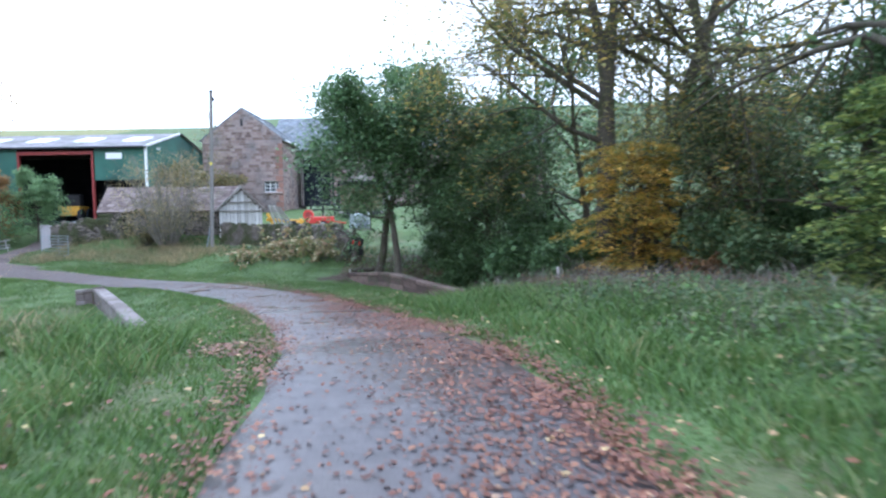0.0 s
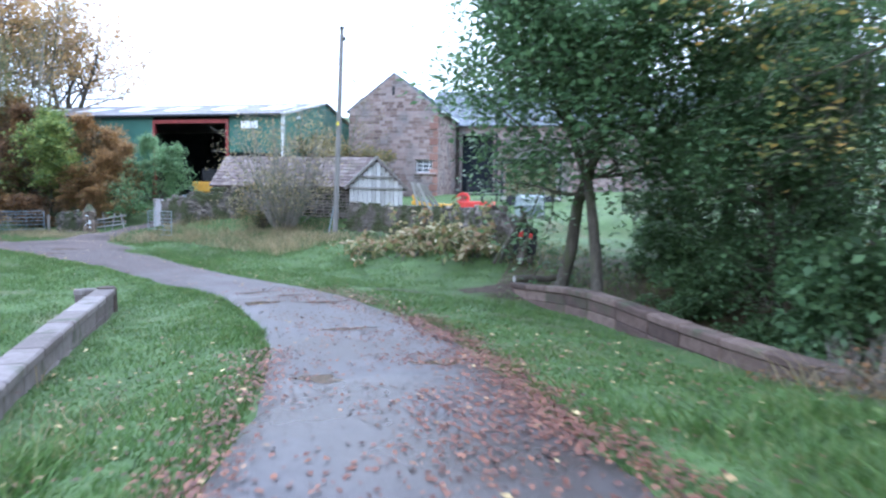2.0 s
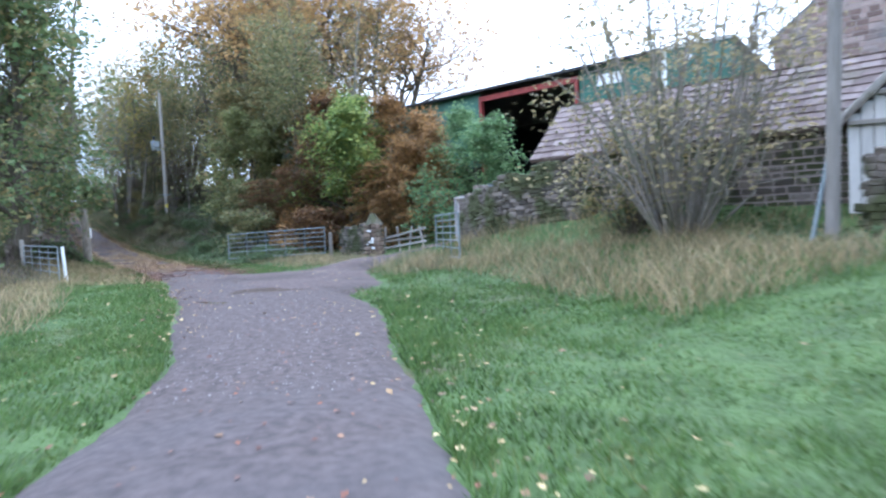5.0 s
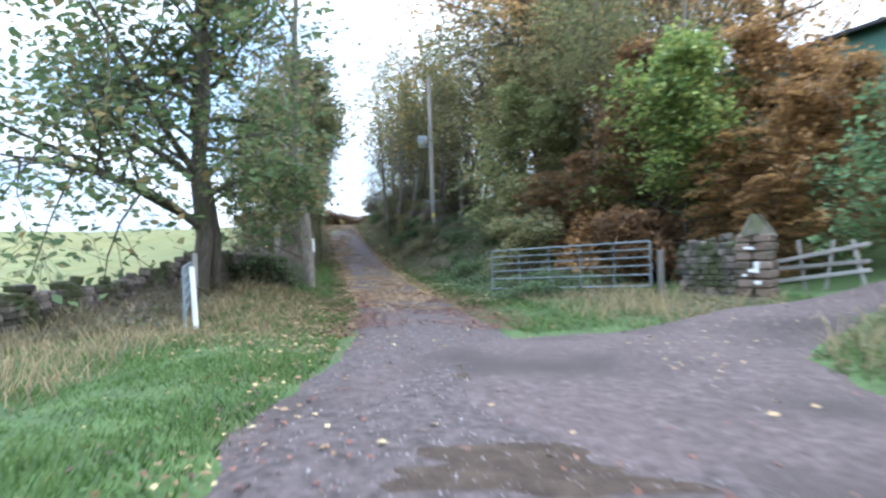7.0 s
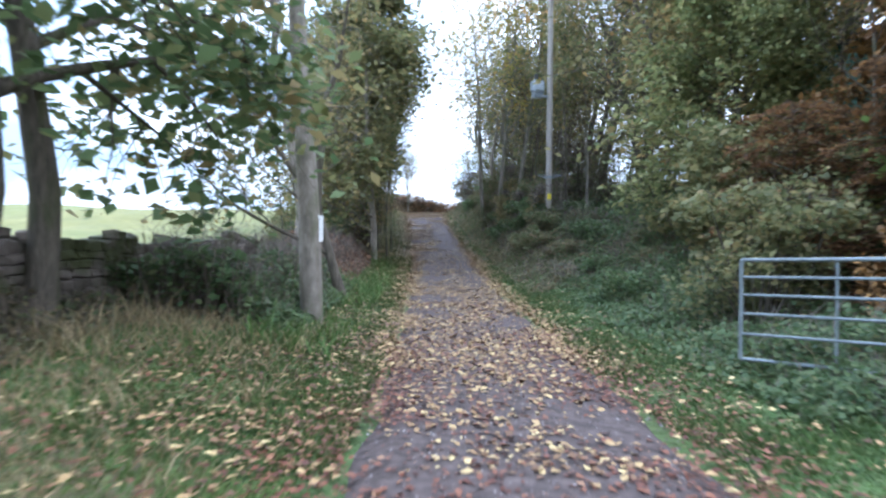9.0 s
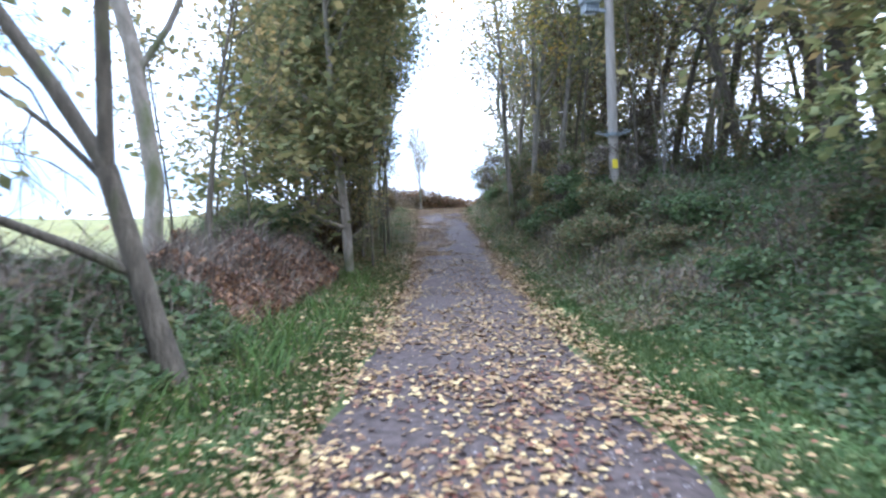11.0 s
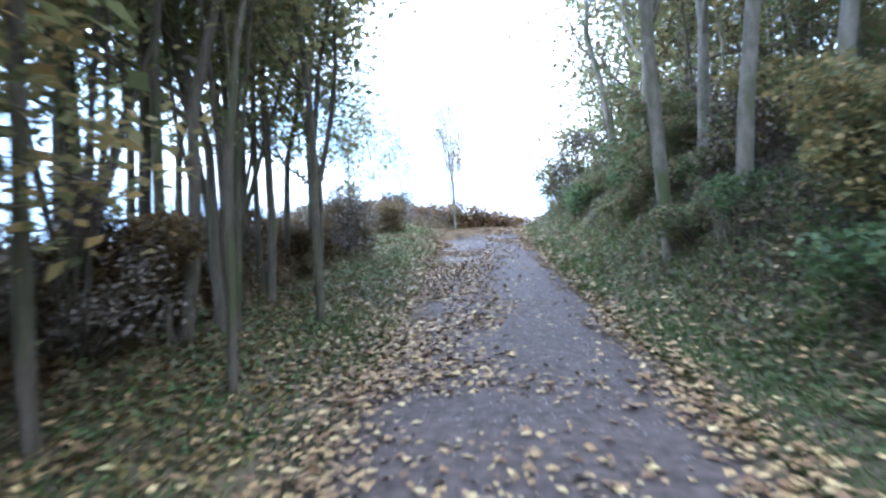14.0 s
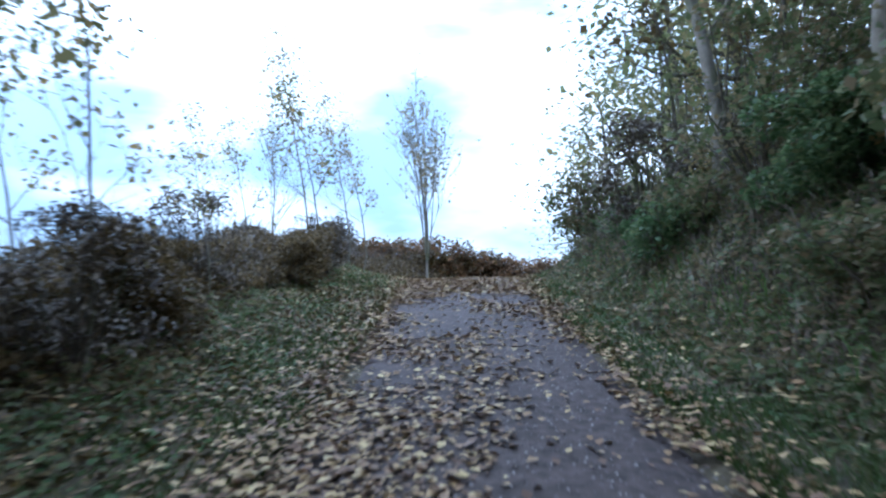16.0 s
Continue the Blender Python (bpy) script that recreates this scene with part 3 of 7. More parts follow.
def ribbon(name, line, half_l, half_r, lift, material, start=0.0, uneven=0.06, cols=9):
    """A road surface along a line, laid over the ground."""
    T = np.gradient(line[:, :2], axis=0)
    T /= np.linalg.norm(T, axis=1)[:, None]
    N = np.stack([T[:, 1], -T[:, 0]], -1)
    s = np.concatenate([[0], np.cumsum(np.linalg.norm(np.diff(line[:, :2], axis=0), axis=1))])
    rows = []
    for c in range(cols):
        f = c / (cols - 1)
        wob = uneven * (np.sin(s * 1.9 + c) + np.sin(s * 0.83 + 2.1)) * (1 if c in (0, cols - 1) else 0)
        o = -half_l * (1 - f) + half_r * f + wob * (1 if c else -1)
        crown = 0.035 * (1 - (2 * f - 1) ** 2) - 0.02 * np.exp(-((abs(2 * f - 1) - 0.5) / 0.18) ** 2)
        xy = line[:, :2] + N * o[:, None]
        drop = -0.10 if c in (0, cols - 1) else 0.0
        rows.append(np.column_stack([xy, line[:, 2] + lift + crown + drop - start * np.exp(-s / 0.8)]))
    V = np.stack(rows, 1).reshape(-1, 3)
    n = len(line)
    i, j = np.meshgrid(np.arange(n - 1), np.arange(cols - 1), indexing="ij")
    F = np.stack([i * cols + j, i * cols + j + 1, (i + 1) * cols + j + 1, (i + 1) * cols + j], -1).reshape(-1, 4)
    return part(name, np_mesh(name, V, F, smooth=True), material)


road = ribbon("road", LINE, width * 1.0, width, 0.02, M_ROAD)
road.data.materials.append(M_TURN)
rx_ = np.repeat(LINE[:-1, 0], 8)
road.data.polygons.foreach_set("material_index", (rx_ < -5.0).astype(np.int32))
tagged(road, "wet single-track tarmac lane scattered with fallen leaves", "road", kind="structure")
FARM_LINE = np.column_stack([FARM_XY, np.zeros(len(FARM_XY))])
FARM_LINE[:, 2] = height(FARM_LINE[:, 0], FARM_LINE[:, 1])
apron = 1.2 * np.exp(-((np.arange(len(FARM_XY)) * 0.5 - 4.5) / 2.4) ** 2)
farm_track = ribbon("track", FARM_LINE, flare + apron, flare, 0.035, M_TRACK, start=0.12)
tagged(farm_track, "stony farm track branching off to the yard", "track", kind="structure")


# ---- the bridge ----
def stone_run(name, a, b, z_top, z_foot, thick, course, length, material, label, rng, cap=0.16, humps=None):
    """A low coursed wall between two places, block by block, with a row of cap stones."""
    a, b = Vector((*a, 0)), Vector((*b, 0))
    d = b - a
    n_len = d.length
    rz = math.degrees(math.atan2(d.y, d.x))
    wall = thing(name, label, "wall", kind="structure")
    top = lambda f: z_top[0] + (z_top[1] - z_top[0]) * f + (humps(f) if humps else 0)
    foot = lambda f: z_foot[0] + (z_foot[1] - z_foot[0]) * f
    s = 0.0
    while s < n_len - 0.05:
        w = min(length * rng.uniform(0.8, 1.25), n_len - s)
        if n_len - s - w < 0.25:
            w = n_len - s
        f0, f1 = s / n_len, (s + w) / n_len
        f = (f0 + f1) / 2
        p = a + d * f
        tilt = math.degrees(math.atan2(top(f1) - top(f0), w))
        z = top(f) - cap / 2
        bm = box_bm((w - 0.012, thick + 0.08, cap), bevel=0.03)
        part("cap_stone", bm, material, wall, at=pose(p.x, p.y, z, 0, -tilt, rz + rng.uniform(-0.6, 0.6)))
        zz = z - cap / 2
        while zz > foot(f) - 0.05:
            h = course * rng.uniform(0.9, 1.1)
            bm = box_bm((w - 0.014, thick, h - 0.012), bevel=0.014)
            part("block", bm, material, wall, at=pose(p.x, p.y, zz - h / 2, 0, -tilt, rz + rng.uniform(-0.5, 0.5)))
            zz -= h
        s += w
    return wall


rng = random.Random(11)
stone_run("bridge_parapet", PAR_R[0], PAR_R[1], (-4.72, -5.0), (-5.6, -5.9), 0.3, 0.27, 1.0, M_PARAPET, "low red sandstone bridge parapet with worn coping", rng,
          humps=lambda f: 0.27 * math.exp(-((f - 0.6) / 0.3) ** 2))
stone_run("bridge_parapet", PAR_L[1], (-15.15, 25.1), (-4.84, -4.92), (-6.4, -6.4), 0.34, 0.27, 0.6, M_COPING, "curled end of the low sandstone bridge parapet", rng)
stone_run("bridge_parapet", PAR_L[0], PAR_L[1], (-4.76, -4.84), (-6.2, -6.8), 0.36, 0.27, 1.05, M_COPING, "low sandstone bridge parapet with a broad mossy coping", rng,
          humps=lambda f: 0.07 * math.sin(f * 3.1))
for (x, y), z in ((PAR_R[0], -4.75), (PAR_L[1], -4.8)):
    bm = bmesh.new()
    bmesh.ops.create_cone(bm, cap_ends=True, segments=14, radius1=0.26, radius2=0.24, depth=0.9)
    bmesh.ops.bevel(bm, geom=[e for e in bm.edges], offset=0.04, segments=2, affect="EDGES")
    tagged(part("end_stone", bm, M_PARAPET, at=(x, y, z - 0.45)), "rounded sandstone end post of the bridge parapet", "stone post")


# ---- drystone walls ----
def stone_mesh(rng, kinds=8):
    out = []
    for i in range(kinds):
        bm = bmesh.new()
        bmesh.ops.create_cube(bm, size=1)
        bmesh.ops.bevel(bm, geom=list(bm.edges), offset=0.16, segments=1, affect="EDGES")
        for v in bm.verts:
            v.co += Vector([rng.uniform(-0.07, 0.07) for _ in range(3)])
        me = bpy.data.meshes.new("stone")
        bm.to_mesh(me)
        bm.free()
        me.materials.append(M_DRYSTONE)
        out.append(me)
    return out


STONES = stone_mesh(random.Random(5))


def drystone(name, pts, h, thick, rng, label, size=(0.27, 0.135), own=300, ragged=0.14, group="", hfun=None):
    """A drystone wall along places, stone by stone, on the ground."""
    wall = thing(name, label, "stone wall", kind="structure", group=group)
    chunks, made = [], 0
    cube = STONES[0]
    base = [np.array([tuple(v.co) for v in me.vertices]) for me in STONES]
    facs = [[tuple(p.vertices) for p in me.polygons] for me in STONES]
    joined = bmesh.new()
    P = [Vector((*p, 0)) for p in pts]
    verts, faces = [], []
    total = sum((q - p).length for p, q in zip(P, P[1:]))
    gone = 0.0
    for p, q in zip(P, P[1:]):
        d = q - p
        rz = math.atan2(d.y, d.x)
        nrm = Vector((-math.sin(rz), math.cos(rz), 0))
        # solid core, so that no light shows through
        for side in (-1, 1):
            s = rng.uniform(-0.2, 0)
            rows_at = {}
        steps = max(1, int(d.length / 1.0))
        for i in range(steps):
            c0, c1 = p + d * (i / steps), p + d * ((i + 1) / steps)
            z0 = min(gz(c0.x, c0.y), gz(c1.x, c1.y)) - 0.2
            f = (gone + d.length * (i + 0.5) / steps) / total
            hh = (hfun(f) if hfun else h) - 0.1
            m = pose((c0.x + c1.x) / 2, (c0.y + c1.y) / 2, z0 + (hh + 0.2) / 2, 0, 0, math.degrees(rz))
            k = len(verts)
            for v in ((-1, -1, -1), (1, -1, -1), (1, 1, -1), (-1, 1, -1), (-1, -1, 1), (1, -1, 1), (1, 1, 1), (-1, 1, 1)):
                verts.append(m @ Vector((v[0] * d.length / steps / 2, v[1] * thick * 0.36, v[2] * (hh + 0.2) / 2)))
            faces += [tuple(k + t for t in fc) for fc in ((0, 3, 2, 1), (4, 5, 6, 7), (0, 1, 5, 4), (1, 2, 6, 5), (2, 3, 7, 6), (3, 0, 4, 7))]
        for side in (-1, 1):
            z_rel = 0.0
            course = 0
            while z_rel < 3:
                ch = size[1] * rng.uniform(0.75, 1.25)
                s = rng.uniform(-0.3, 0)
                any_placed = False
                while s < d.length:
                    w = size[0] * rng.uniform(0.6, 1.45)
                    f = (gone + min(max(s + w / 2, 0), d.length)) / total
                    hh = (hfun(f) if hfun else h) + rng.uniform(-ragged, ragged)
                    if z_rel + ch * 0.5 < hh:
                        any_placed = True
                        c = p + d * ((s + w / 2) / d.length) + nrm * side * (thick / 2 - 0.09 - 0.02 * course * 0.3 + rng.uniform(-0.025, 0.025))
                        top = z_rel + ch > hh - size[1] * 0.4
                        m = pose(c.x, c.y, gz(c.x, c.y) - 0.05 + z_rel + ch / 2, rng.uniform(-6, 6), rng.uniform(-5, 5) * (2.5 if top else 1), math.degrees(rz) + rng.uniform(-7, 7))
                        sc = Matrix.Diagonal((w * 1.02, 0.24 * rng.uniform(0.85, 1.2), ch * (1.02 if not top else rng.uniform(1.0, 1.5)), 1))
                        if side == -1 and made < own:
                            o = part("stone", STONES[rng.randrange(8)], None, wall, at=None)
                            o.matrix_basis = m @ sc
                            made += 1
                        else:
                            i = rng.randrange(8)
                            k = len(verts)
                            ms = m @ sc
                            verts += [ms @ Vector(v) for v in base[i]]
                            faces += [tuple(k + t for t in fc) for fc in facs[i]]
                    s += w
                z_rel += ch
                course += 1
                if not any_placed:
                    break
        gone += d.length
    me = bpy.data.meshes.new("rubble")
    me.from_pydata(verts, [], faces)
    tagged(part("rubble", me, M_DRYSTONE, wall), kind="stuff")
    return wall


wrng = random.Random(21)
WALL_FARM = [(-15.7, 43.6), (-12.5, 43.3), (-9.6, 41.2), (-7.6, 38.0), (-6.3, 34.7), (-5.5, 33.9)]
drystone("field_wall", WALL_FARM, 1.75, 0.5, wrng, "mossy drystone wall bounding the farmyard above the verge", own=300, hfun=lambda f: 1.75 - 0.25 * f)
drystone("yard_wall", [(-28.8, 46.7), (-26.6, 45.7), (-23.4, 45.9)], 1.5, 0.5, wrng, "tumbled drystone wall end beside the open yard gate", own=120, ragged=0.25)
drystone("lane_wall", [(-43.3, 35.9), (-46.5, 37.2), (-50.5, 38.9)], 1.15, 0.5, wrng, "low drystone wall between lane verge and field", own=120, ragged=0.15)
drystone("junction_wall", [(-35.4, 47.9), (-37.6, 48.0)], 1.35, 0.5, wrng, "short ivy-grown rubble wall beside the gateway", own=60, ragged=0.15)
drystone("meadow_wall", [(-43.0, 35.6), (-40.0, 33.0), (-34.0, 29.0), (-30.0, 26.0)], 1.0, 0.5, wrng, "tumbled drystone wall along the meadow", own=100, ragged=0.15)

# gate pillar of squared stones
M_PILLAR = mat("brown_pillar_stone", [(0.25, (0.07, 0.048, 0.036)), (0.5, (0.13, 0.09, 0.068)), (0.78, (0.22, 0.165, 0.13))], scale=4, bump=0.8, bump_scale=18, distance=0.03, obj_random=0.5, stain=((0.06, 0.06, 0.03), 0.55, 0.7), stain_scale=1.5)
pil = thing("gate_pillar", "stout stone gate pillar with a pointed cap and whitened stones", "gate pillar", at=pose(-34.9, 47.45, gz(-34.9, 47.45), 0, 0, 28))
prng = random.Random(4)
zz = -0.1
for c in range(8):
    h = 0.19
    white = c in (3, 5)
    for i, (dx, dy) in enumerate(((-0.17, -0.17), (0.17, -0.17), (0.17, 0.17), (-0.17, 0.17))):
        w = 0.34
        part("stone", box_bm((w - 0.02, w - 0.02, h - 0.02), bevel=0.03), M_PILLAR, pil,
             at=pose(dx + prng.uniform(-0.02, 0.02), dy + prng.uniform(-0.02, 0.02), zz + h / 2, 0, 0, prng.uniform(-4, 4)))
    zz += h
for x_, z_, w_, h_ in ((0.08, 0.74, 0.1, 0.2), (0.02, 0.64, 0.22, 0.06), (-0.06, 1.12, 0.2, 0.06), (0.1, 0.4, 0.14, 0.08), (-0.16, 0.55, 0.1, 0.05)):
    part("white_mark", box_bm((w_, 0.03, h_), at=(x_, -0.345, z_), rot=(0, w_ * 30, 0), bevel=0.012), M_WHITEPAINT, pil)
bm = bmesh.new()
bmesh.ops.create_cone(bm, cap_ends=True, segments=7, radius1=0.4, radius2=0.1, depth=0.42)
for v in bm.verts:
    v.co += Vector([prng.uniform(-0.05, 0.05) for _ in range(3)])
part("cap_stone", bm, M_DRYSTONE, pil, at=(0, 0, zz + 0.19))


# ---- gates ----
def field_gate(name, a, b, z0, z1, h, rails, uprights, label, rng_seed=0, lift=0.1):
    """A tubular field gate between two places."""
    a, b = Vector((*a, z0 + lift)), Vector((*b, z1 + lift))
    g = thing(name, label, "gate", at=Matrix.Translation(a))
    d = b - a
    up = Vector((0, 0, h))
    for i in range(rails):
        f = (i / (rails - 1)) ** 0.85
        part("rail", rod(bmesh.new(), up * f, d + up * f, 0.022 if i in (0, rails - 1) else 0.017, 8), M_GALV, g)
    for i in range(uprights):
        f = i / (uprights - 1)
        part("upright", rod(bmesh.new(), d * f, d * f + up, 0.026 if i in (0, uprights - 1) else 0.016, 8), M_GALV, g)
    return g


field_gate("field_gate", (-42.85, 44.95), (-38.25, 47.3), -5.25, -5.1, 1.15, 6, 6, "galvanised steel field gate standing shut in long grass")
field_gate("yard_gate", (-25.9, 43.3), (-29.0, 45.4), -4.95, -5.0, 1.3, 7, 4, "galvanised yard gate swung open against the wall")
field_gate("lane_gate", (-37.25, 36.05), (-42.3, 36.25), -5.3, -5.25, 1.15, 6, 5, "galvanised lane gate swung back along the verge")
bm = bmesh.new()
rod(bm, (0, 0, -0.1), (-0.08, -0.05, 1.3), 0.05, 10)
tagged(part("marker_post", bm, M_WHITEPAINT, at=(-37.2, 36.25, -5.35)), "leaning white-painted wooden marker post in the verge", "post")
for x, y, h in ((-42.95, 36.35, 1.3), (-38.1, 47.5, 1.2)):
    bm = box_bm((0.14, 0.14, h + 0.3), at=(0, 0, h / 2 - 0.15), bevel=0.02)
    tagged(part("gate_post", bm, M_OLDWOOD, at=(x, y, gz(x, y))), "weathered square timber gate post", "gate post")


# ---- buildings ----
def wall_blocks(wall, w, h, at, openings, rng, course=0.26, length=0.5, proud=0.02, material=None, own=None, gable=None):
    """Coursed sandstone over a wall face in the x-z plane (facing -y), around openings (x0, x1, z0, z1)."""
    verts, faces = [], []
    z = 0.0
    while z < (gable[1] if gable else h) - 0.05:
        ch = course * rng.uniform(0.8, 1.2)
        x0, x1 = 0.0, w
        if gable and z + ch > h:
            k = (z + ch - h) / (gable[1] - h)
            x0, x1 = gable[0] * k, w - (w - gable[0]) * k
        x = x0
        while x < x1 - 0.06:
            bw = min(length * rng.uniform(0.55, 1.5), x1 - x)
            hit = False
            for a, b, c, d in openings:
                if x < b - 0.01 and x + bw > a + 0.01 and z < d - 0.02 and z + ch > c + 0.02:
                    hit = True
                    if x < a - 0.08:
                        bw, hit = a - x, False
                    else:
                        x = b
                    break
            if hit:
                continue
            k = len(verts)
            p = proud * rng.uniform(0.3, 1.6)
            g = 0.012
            j = lambda: rng.uniform(-0.012, 0.012)
            q = [(x + g + j(), z + g + j()), (x + bw - g + j(), z + g + j()), (x + bw - g + j(), z + ch - g + j()), (x + g + j(), z + ch - g + j())]
            verts += [(u, 0.01, v) for u, v in q] + [(u + (0.02 if i in (0, 3) else -0.02), -p, v + (0.02 if i < 2 else -0.02)) for i, (u, v) in enumerate(q)]
            faces += [tuple(k + t for t in fc) for fc in ((4, 5, 6, 7), (0, 1, 5, 4), (1, 2, 6, 5), (2, 3, 7, 6), (3, 0, 4, 7))]
            x += bw
        z += ch
    me = bpy.data.meshes.new("stonework")
    me.from_pydata(verts, [], faces)
    o = part("stonework", me, material or M_SANDSTONE_I, wall, at=at)
    tagged(o, kind="stuff")
    return o


M_SANDSTONE_I = mat("coursed_red_sandstone", [(0.2, (0.13, 0.085, 0.07)), (0.45, (0.23, 0.155, 0.13)), (0.6, (0.3, 0.215, 0.185)), (0.85, (0.36, 0.28, 0.25))], scale=4, bump=0.6, bump_scale=22, distance=0.03,
                    island=0.6, stain=((0.17, 0.155, 0.15), 0.5, 0.72), stain_scale=0.5)


def wall_sheet(w, h, holes, thick=0.5, gable=None):
    """A wall slab in the x-z plane, front at y=0, with openings cut through; gable: (apex x, apex z)."""
    xs = sorted({0.0, w, *[v for o in holes for v in o[:2]]} | ({gable[0]} if gable else set()))
    zs = sorted({0.0, h, *[v for o in holes for v in o[2:]]})
    bm = bmesh.new()
    for x0, x1 in zip(xs, xs[1:]):
        for z0, z1 in zip(zs, zs[1:]):
            cx, cz = (x0 + x1) / 2, (z0 + z1) / 2
            if any(a < cx < b and c < cz < d for a, b, c, d in holes):
                continue
            box(bm, (x1 - x0, thick, z1 - z0), at=(cx, thick / 2, cz))
    if gable:
        gx_, gz_ = gable
        vs = [bm.verts.new((u, v, t)) for v in (0, thick) for u, t in ((0, h), (w, h), (gx_, gz_))]
        for f in ((0, 1, 2), (5, 4, 3), (0, 3, 4, 1), (1, 4, 5, 2), (2, 5, 3, 0)):
            bm.faces.new([vs[i] for i in f])
    bmesh.ops.remove_doubles(bm, verts=bm.verts, dist=0.001)
    return bm


def tiled_slope(name, parent, width, run, rise, at, material, rng, tile=(0.34, 0.26), thick=0.02, ragged=0.01, label=""):
    """A roof slope: x along the eaves, going up over run (y) by rise; tiles laid in courses, joined."""
    slope = math.hypot(run, rise)
    n = int(slope / tile[1])
    verts, faces = [], []
    ca, sa = run / slope, rise / slope
    def put(u, s, k):
        return (u, s * ca - k * sa, s * sa + k * ca)
    for i in range(n + 1):
        s0 = i * slope / (n + 1)
        s1 = s0 + slope / (n + 1) + 0.06
        u = -rng.uniform(0, tile[0])
        while u < width:
            w = tile[0] * rng.uniform(0.8, 1.2)
            a, b = max(u, 0) + 0.005, min(u + w, width) - 0.005
            if b > a + 0.02:
                k = len(verts)
                j = rng.uniform(-ragged, ragged)
                lo = thick * 1.4 + rng.uniform(0, 0.012)
                verts += [put(a, s0 + j, lo), put(b, s0 + j, lo), put(b, s1, 0.004), put(a, s1, 0.004), put(a, s0 + j, 0), put(b, s0 + j, 0)]
                faces += [(k, k + 1, k + 2, k + 3), (k + 4, k + 5, k + 1, k), (k + 4, k, k + 3), (k + 1, k + 5, k + 2)]
            u += w
    k = len(verts)
    verts += [put(0, 0, 0), put(width, 0, 0), put(width, slope, 0), put(0, slope, 0), put(0, 0, -0.1), put(width, 0, -0.1), put(width, slope, -0.1), put(0, slope, -0.1)]
    faces += [tuple(k + t for t in f) for f in ((0, 1, 2, 3), (4, 7, 6, 5), (0, 4, 5, 1), (1, 5, 6, 2), (2, 6, 7, 3), (3, 7, 4, 0))]
    me = bpy.data.meshes.new(name)
    me.from_pydata(verts, [], faces)
    return part(name, me, material, parent, label, at=at)


def sheet_slope(name, parent, width, run, rise, at, material, pitch=0.3, depth=0.05, label=""):
    """A corrugated roof slope, x along the eaves."""
    n = int(width / pitch * 4)
    u = np.linspace(0, width, n + 1)
    w = depth / 2 * np.cos(u / pitch * 2 * np.pi)
    s = np.linspace(0, 1, 4)
    slope = math.hypot(run, rise)
    nyv, nzv = -rise / slope, run / slope
    V = np.array([(a, f * run + nyv * b, f * rise + nzv * b) for f in s for a, b in zip(u, w)])
    m = len(u)
    i, j = np.meshgrid(np.arange(3), np.arange(m - 1), indexing="ij")
    F = np.stack([i * m + j, i * m + j + 1, (i + 1) * m + j + 1, (i + 1) * m + j], -1).reshape(-1, 4)
    return part(name, np_mesh(name, V, F, smooth=True), material, parent, label, at=at)


def cladding(w, h, pitch=0.2, depth=0.03):
    """A vertical profiled sheet in the x-z plane, front towards -y."""
    xs = []
    x = 0.0
    while x < w:
        xs += [(x, 0), (x + pitch * 0.55, 0), (x + pitch * 0.65, -depth), (x + pitch * 0.9, -depth)]
        x += pitch
    xs.append((w, 0))
    V = np.array([(min(u, w), v, z) for z in (0, h) for u, v in xs])
    m = len(xs)
    j = np.arange(m - 1)
    F = np.stack([j, j + 1, m + j + 1, m + j], -1)
    return np_mesh("cladding", V, F)


# the green barn
BX0, BX1, BY, BZ, EAVE = -62.0, -27.9, 59.7, -3.0, 3.75
barn = thing("barn", "long green steel-clad farm barn with red frame and cement sheet roof", "barn", at=(BX0, BY, BZ))
BW, BD, BH = BX1 - BX0, 15.0, EAVE - BZ
RISE = 1.75
door0, door1 = -39.4 - BX0, -32.7 - BX0
part("front_cladding", cladding(BW - door1 - 0.1, 3.0), M_GREENSHEET, barn, at=(door1 + 0.1, 0, BH - 3.0))
part("front_cladding", cladding(door0 - 0.1, 4.5), M_GREENSHEET, barn, at=(0, 0, BH - 4.5))
part("lower_wall", box_bm((BW - door1 - 4.5, 0.2, 1.4), at=(door1 + 4.5 + (BW - door1 - 4.5) / 2, 0.1, 0.7), bevel=0.01), M_MORTAR, barn)
part("side_cladding", cladding(BD, 4.2), M_GREENSHEET, barn, at=pose(BW, 0, BH - 4.2, 0, 0, 90))
me = bpy.data.meshes.new("gable_cladding")
me.from_pydata([(0, 0, 0), (BD, 0, 0), (BD / 2, 0, RISE)], [], [(0, 1, 2)])
part("gable_cladding", me, M_GREENSHEET, barn, at=pose(BW, 0, BH, 0, 0, 90))
# inner back, end and floor painted near-black for the shade inside the barn
part("back_wall", box_bm((BW, 0.15, BH), at=(BW / 2, BD, BH / 2)), M_INSHADE, barn)
part("end_wall", box_bm((0.15, BD, BH), at=(0, BD / 2, BH / 2)), M_INSHADE, barn)
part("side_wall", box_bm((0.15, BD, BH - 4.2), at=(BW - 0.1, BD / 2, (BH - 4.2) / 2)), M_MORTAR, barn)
part("yard_floor", box_bm((BW, BD, 0.1), at=(BW / 2, BD / 2, 0.0)), M_INSHADE, barn)
sheet_slope("roof", barn, BW + 0.6, BD / 2 + 0.4, RISE + 0.12, (-0.3, -0.4, BH - 0.05), M_ROOFSHEET)
o = sheet_slope("roof", barn, BW + 0.6, BD / 2 + 0.4, RISE + 0.12, pose(BW + 0.3, BD + 0.4, BH - 0.05, 0, 0, 180), M_ROOFSHEET)
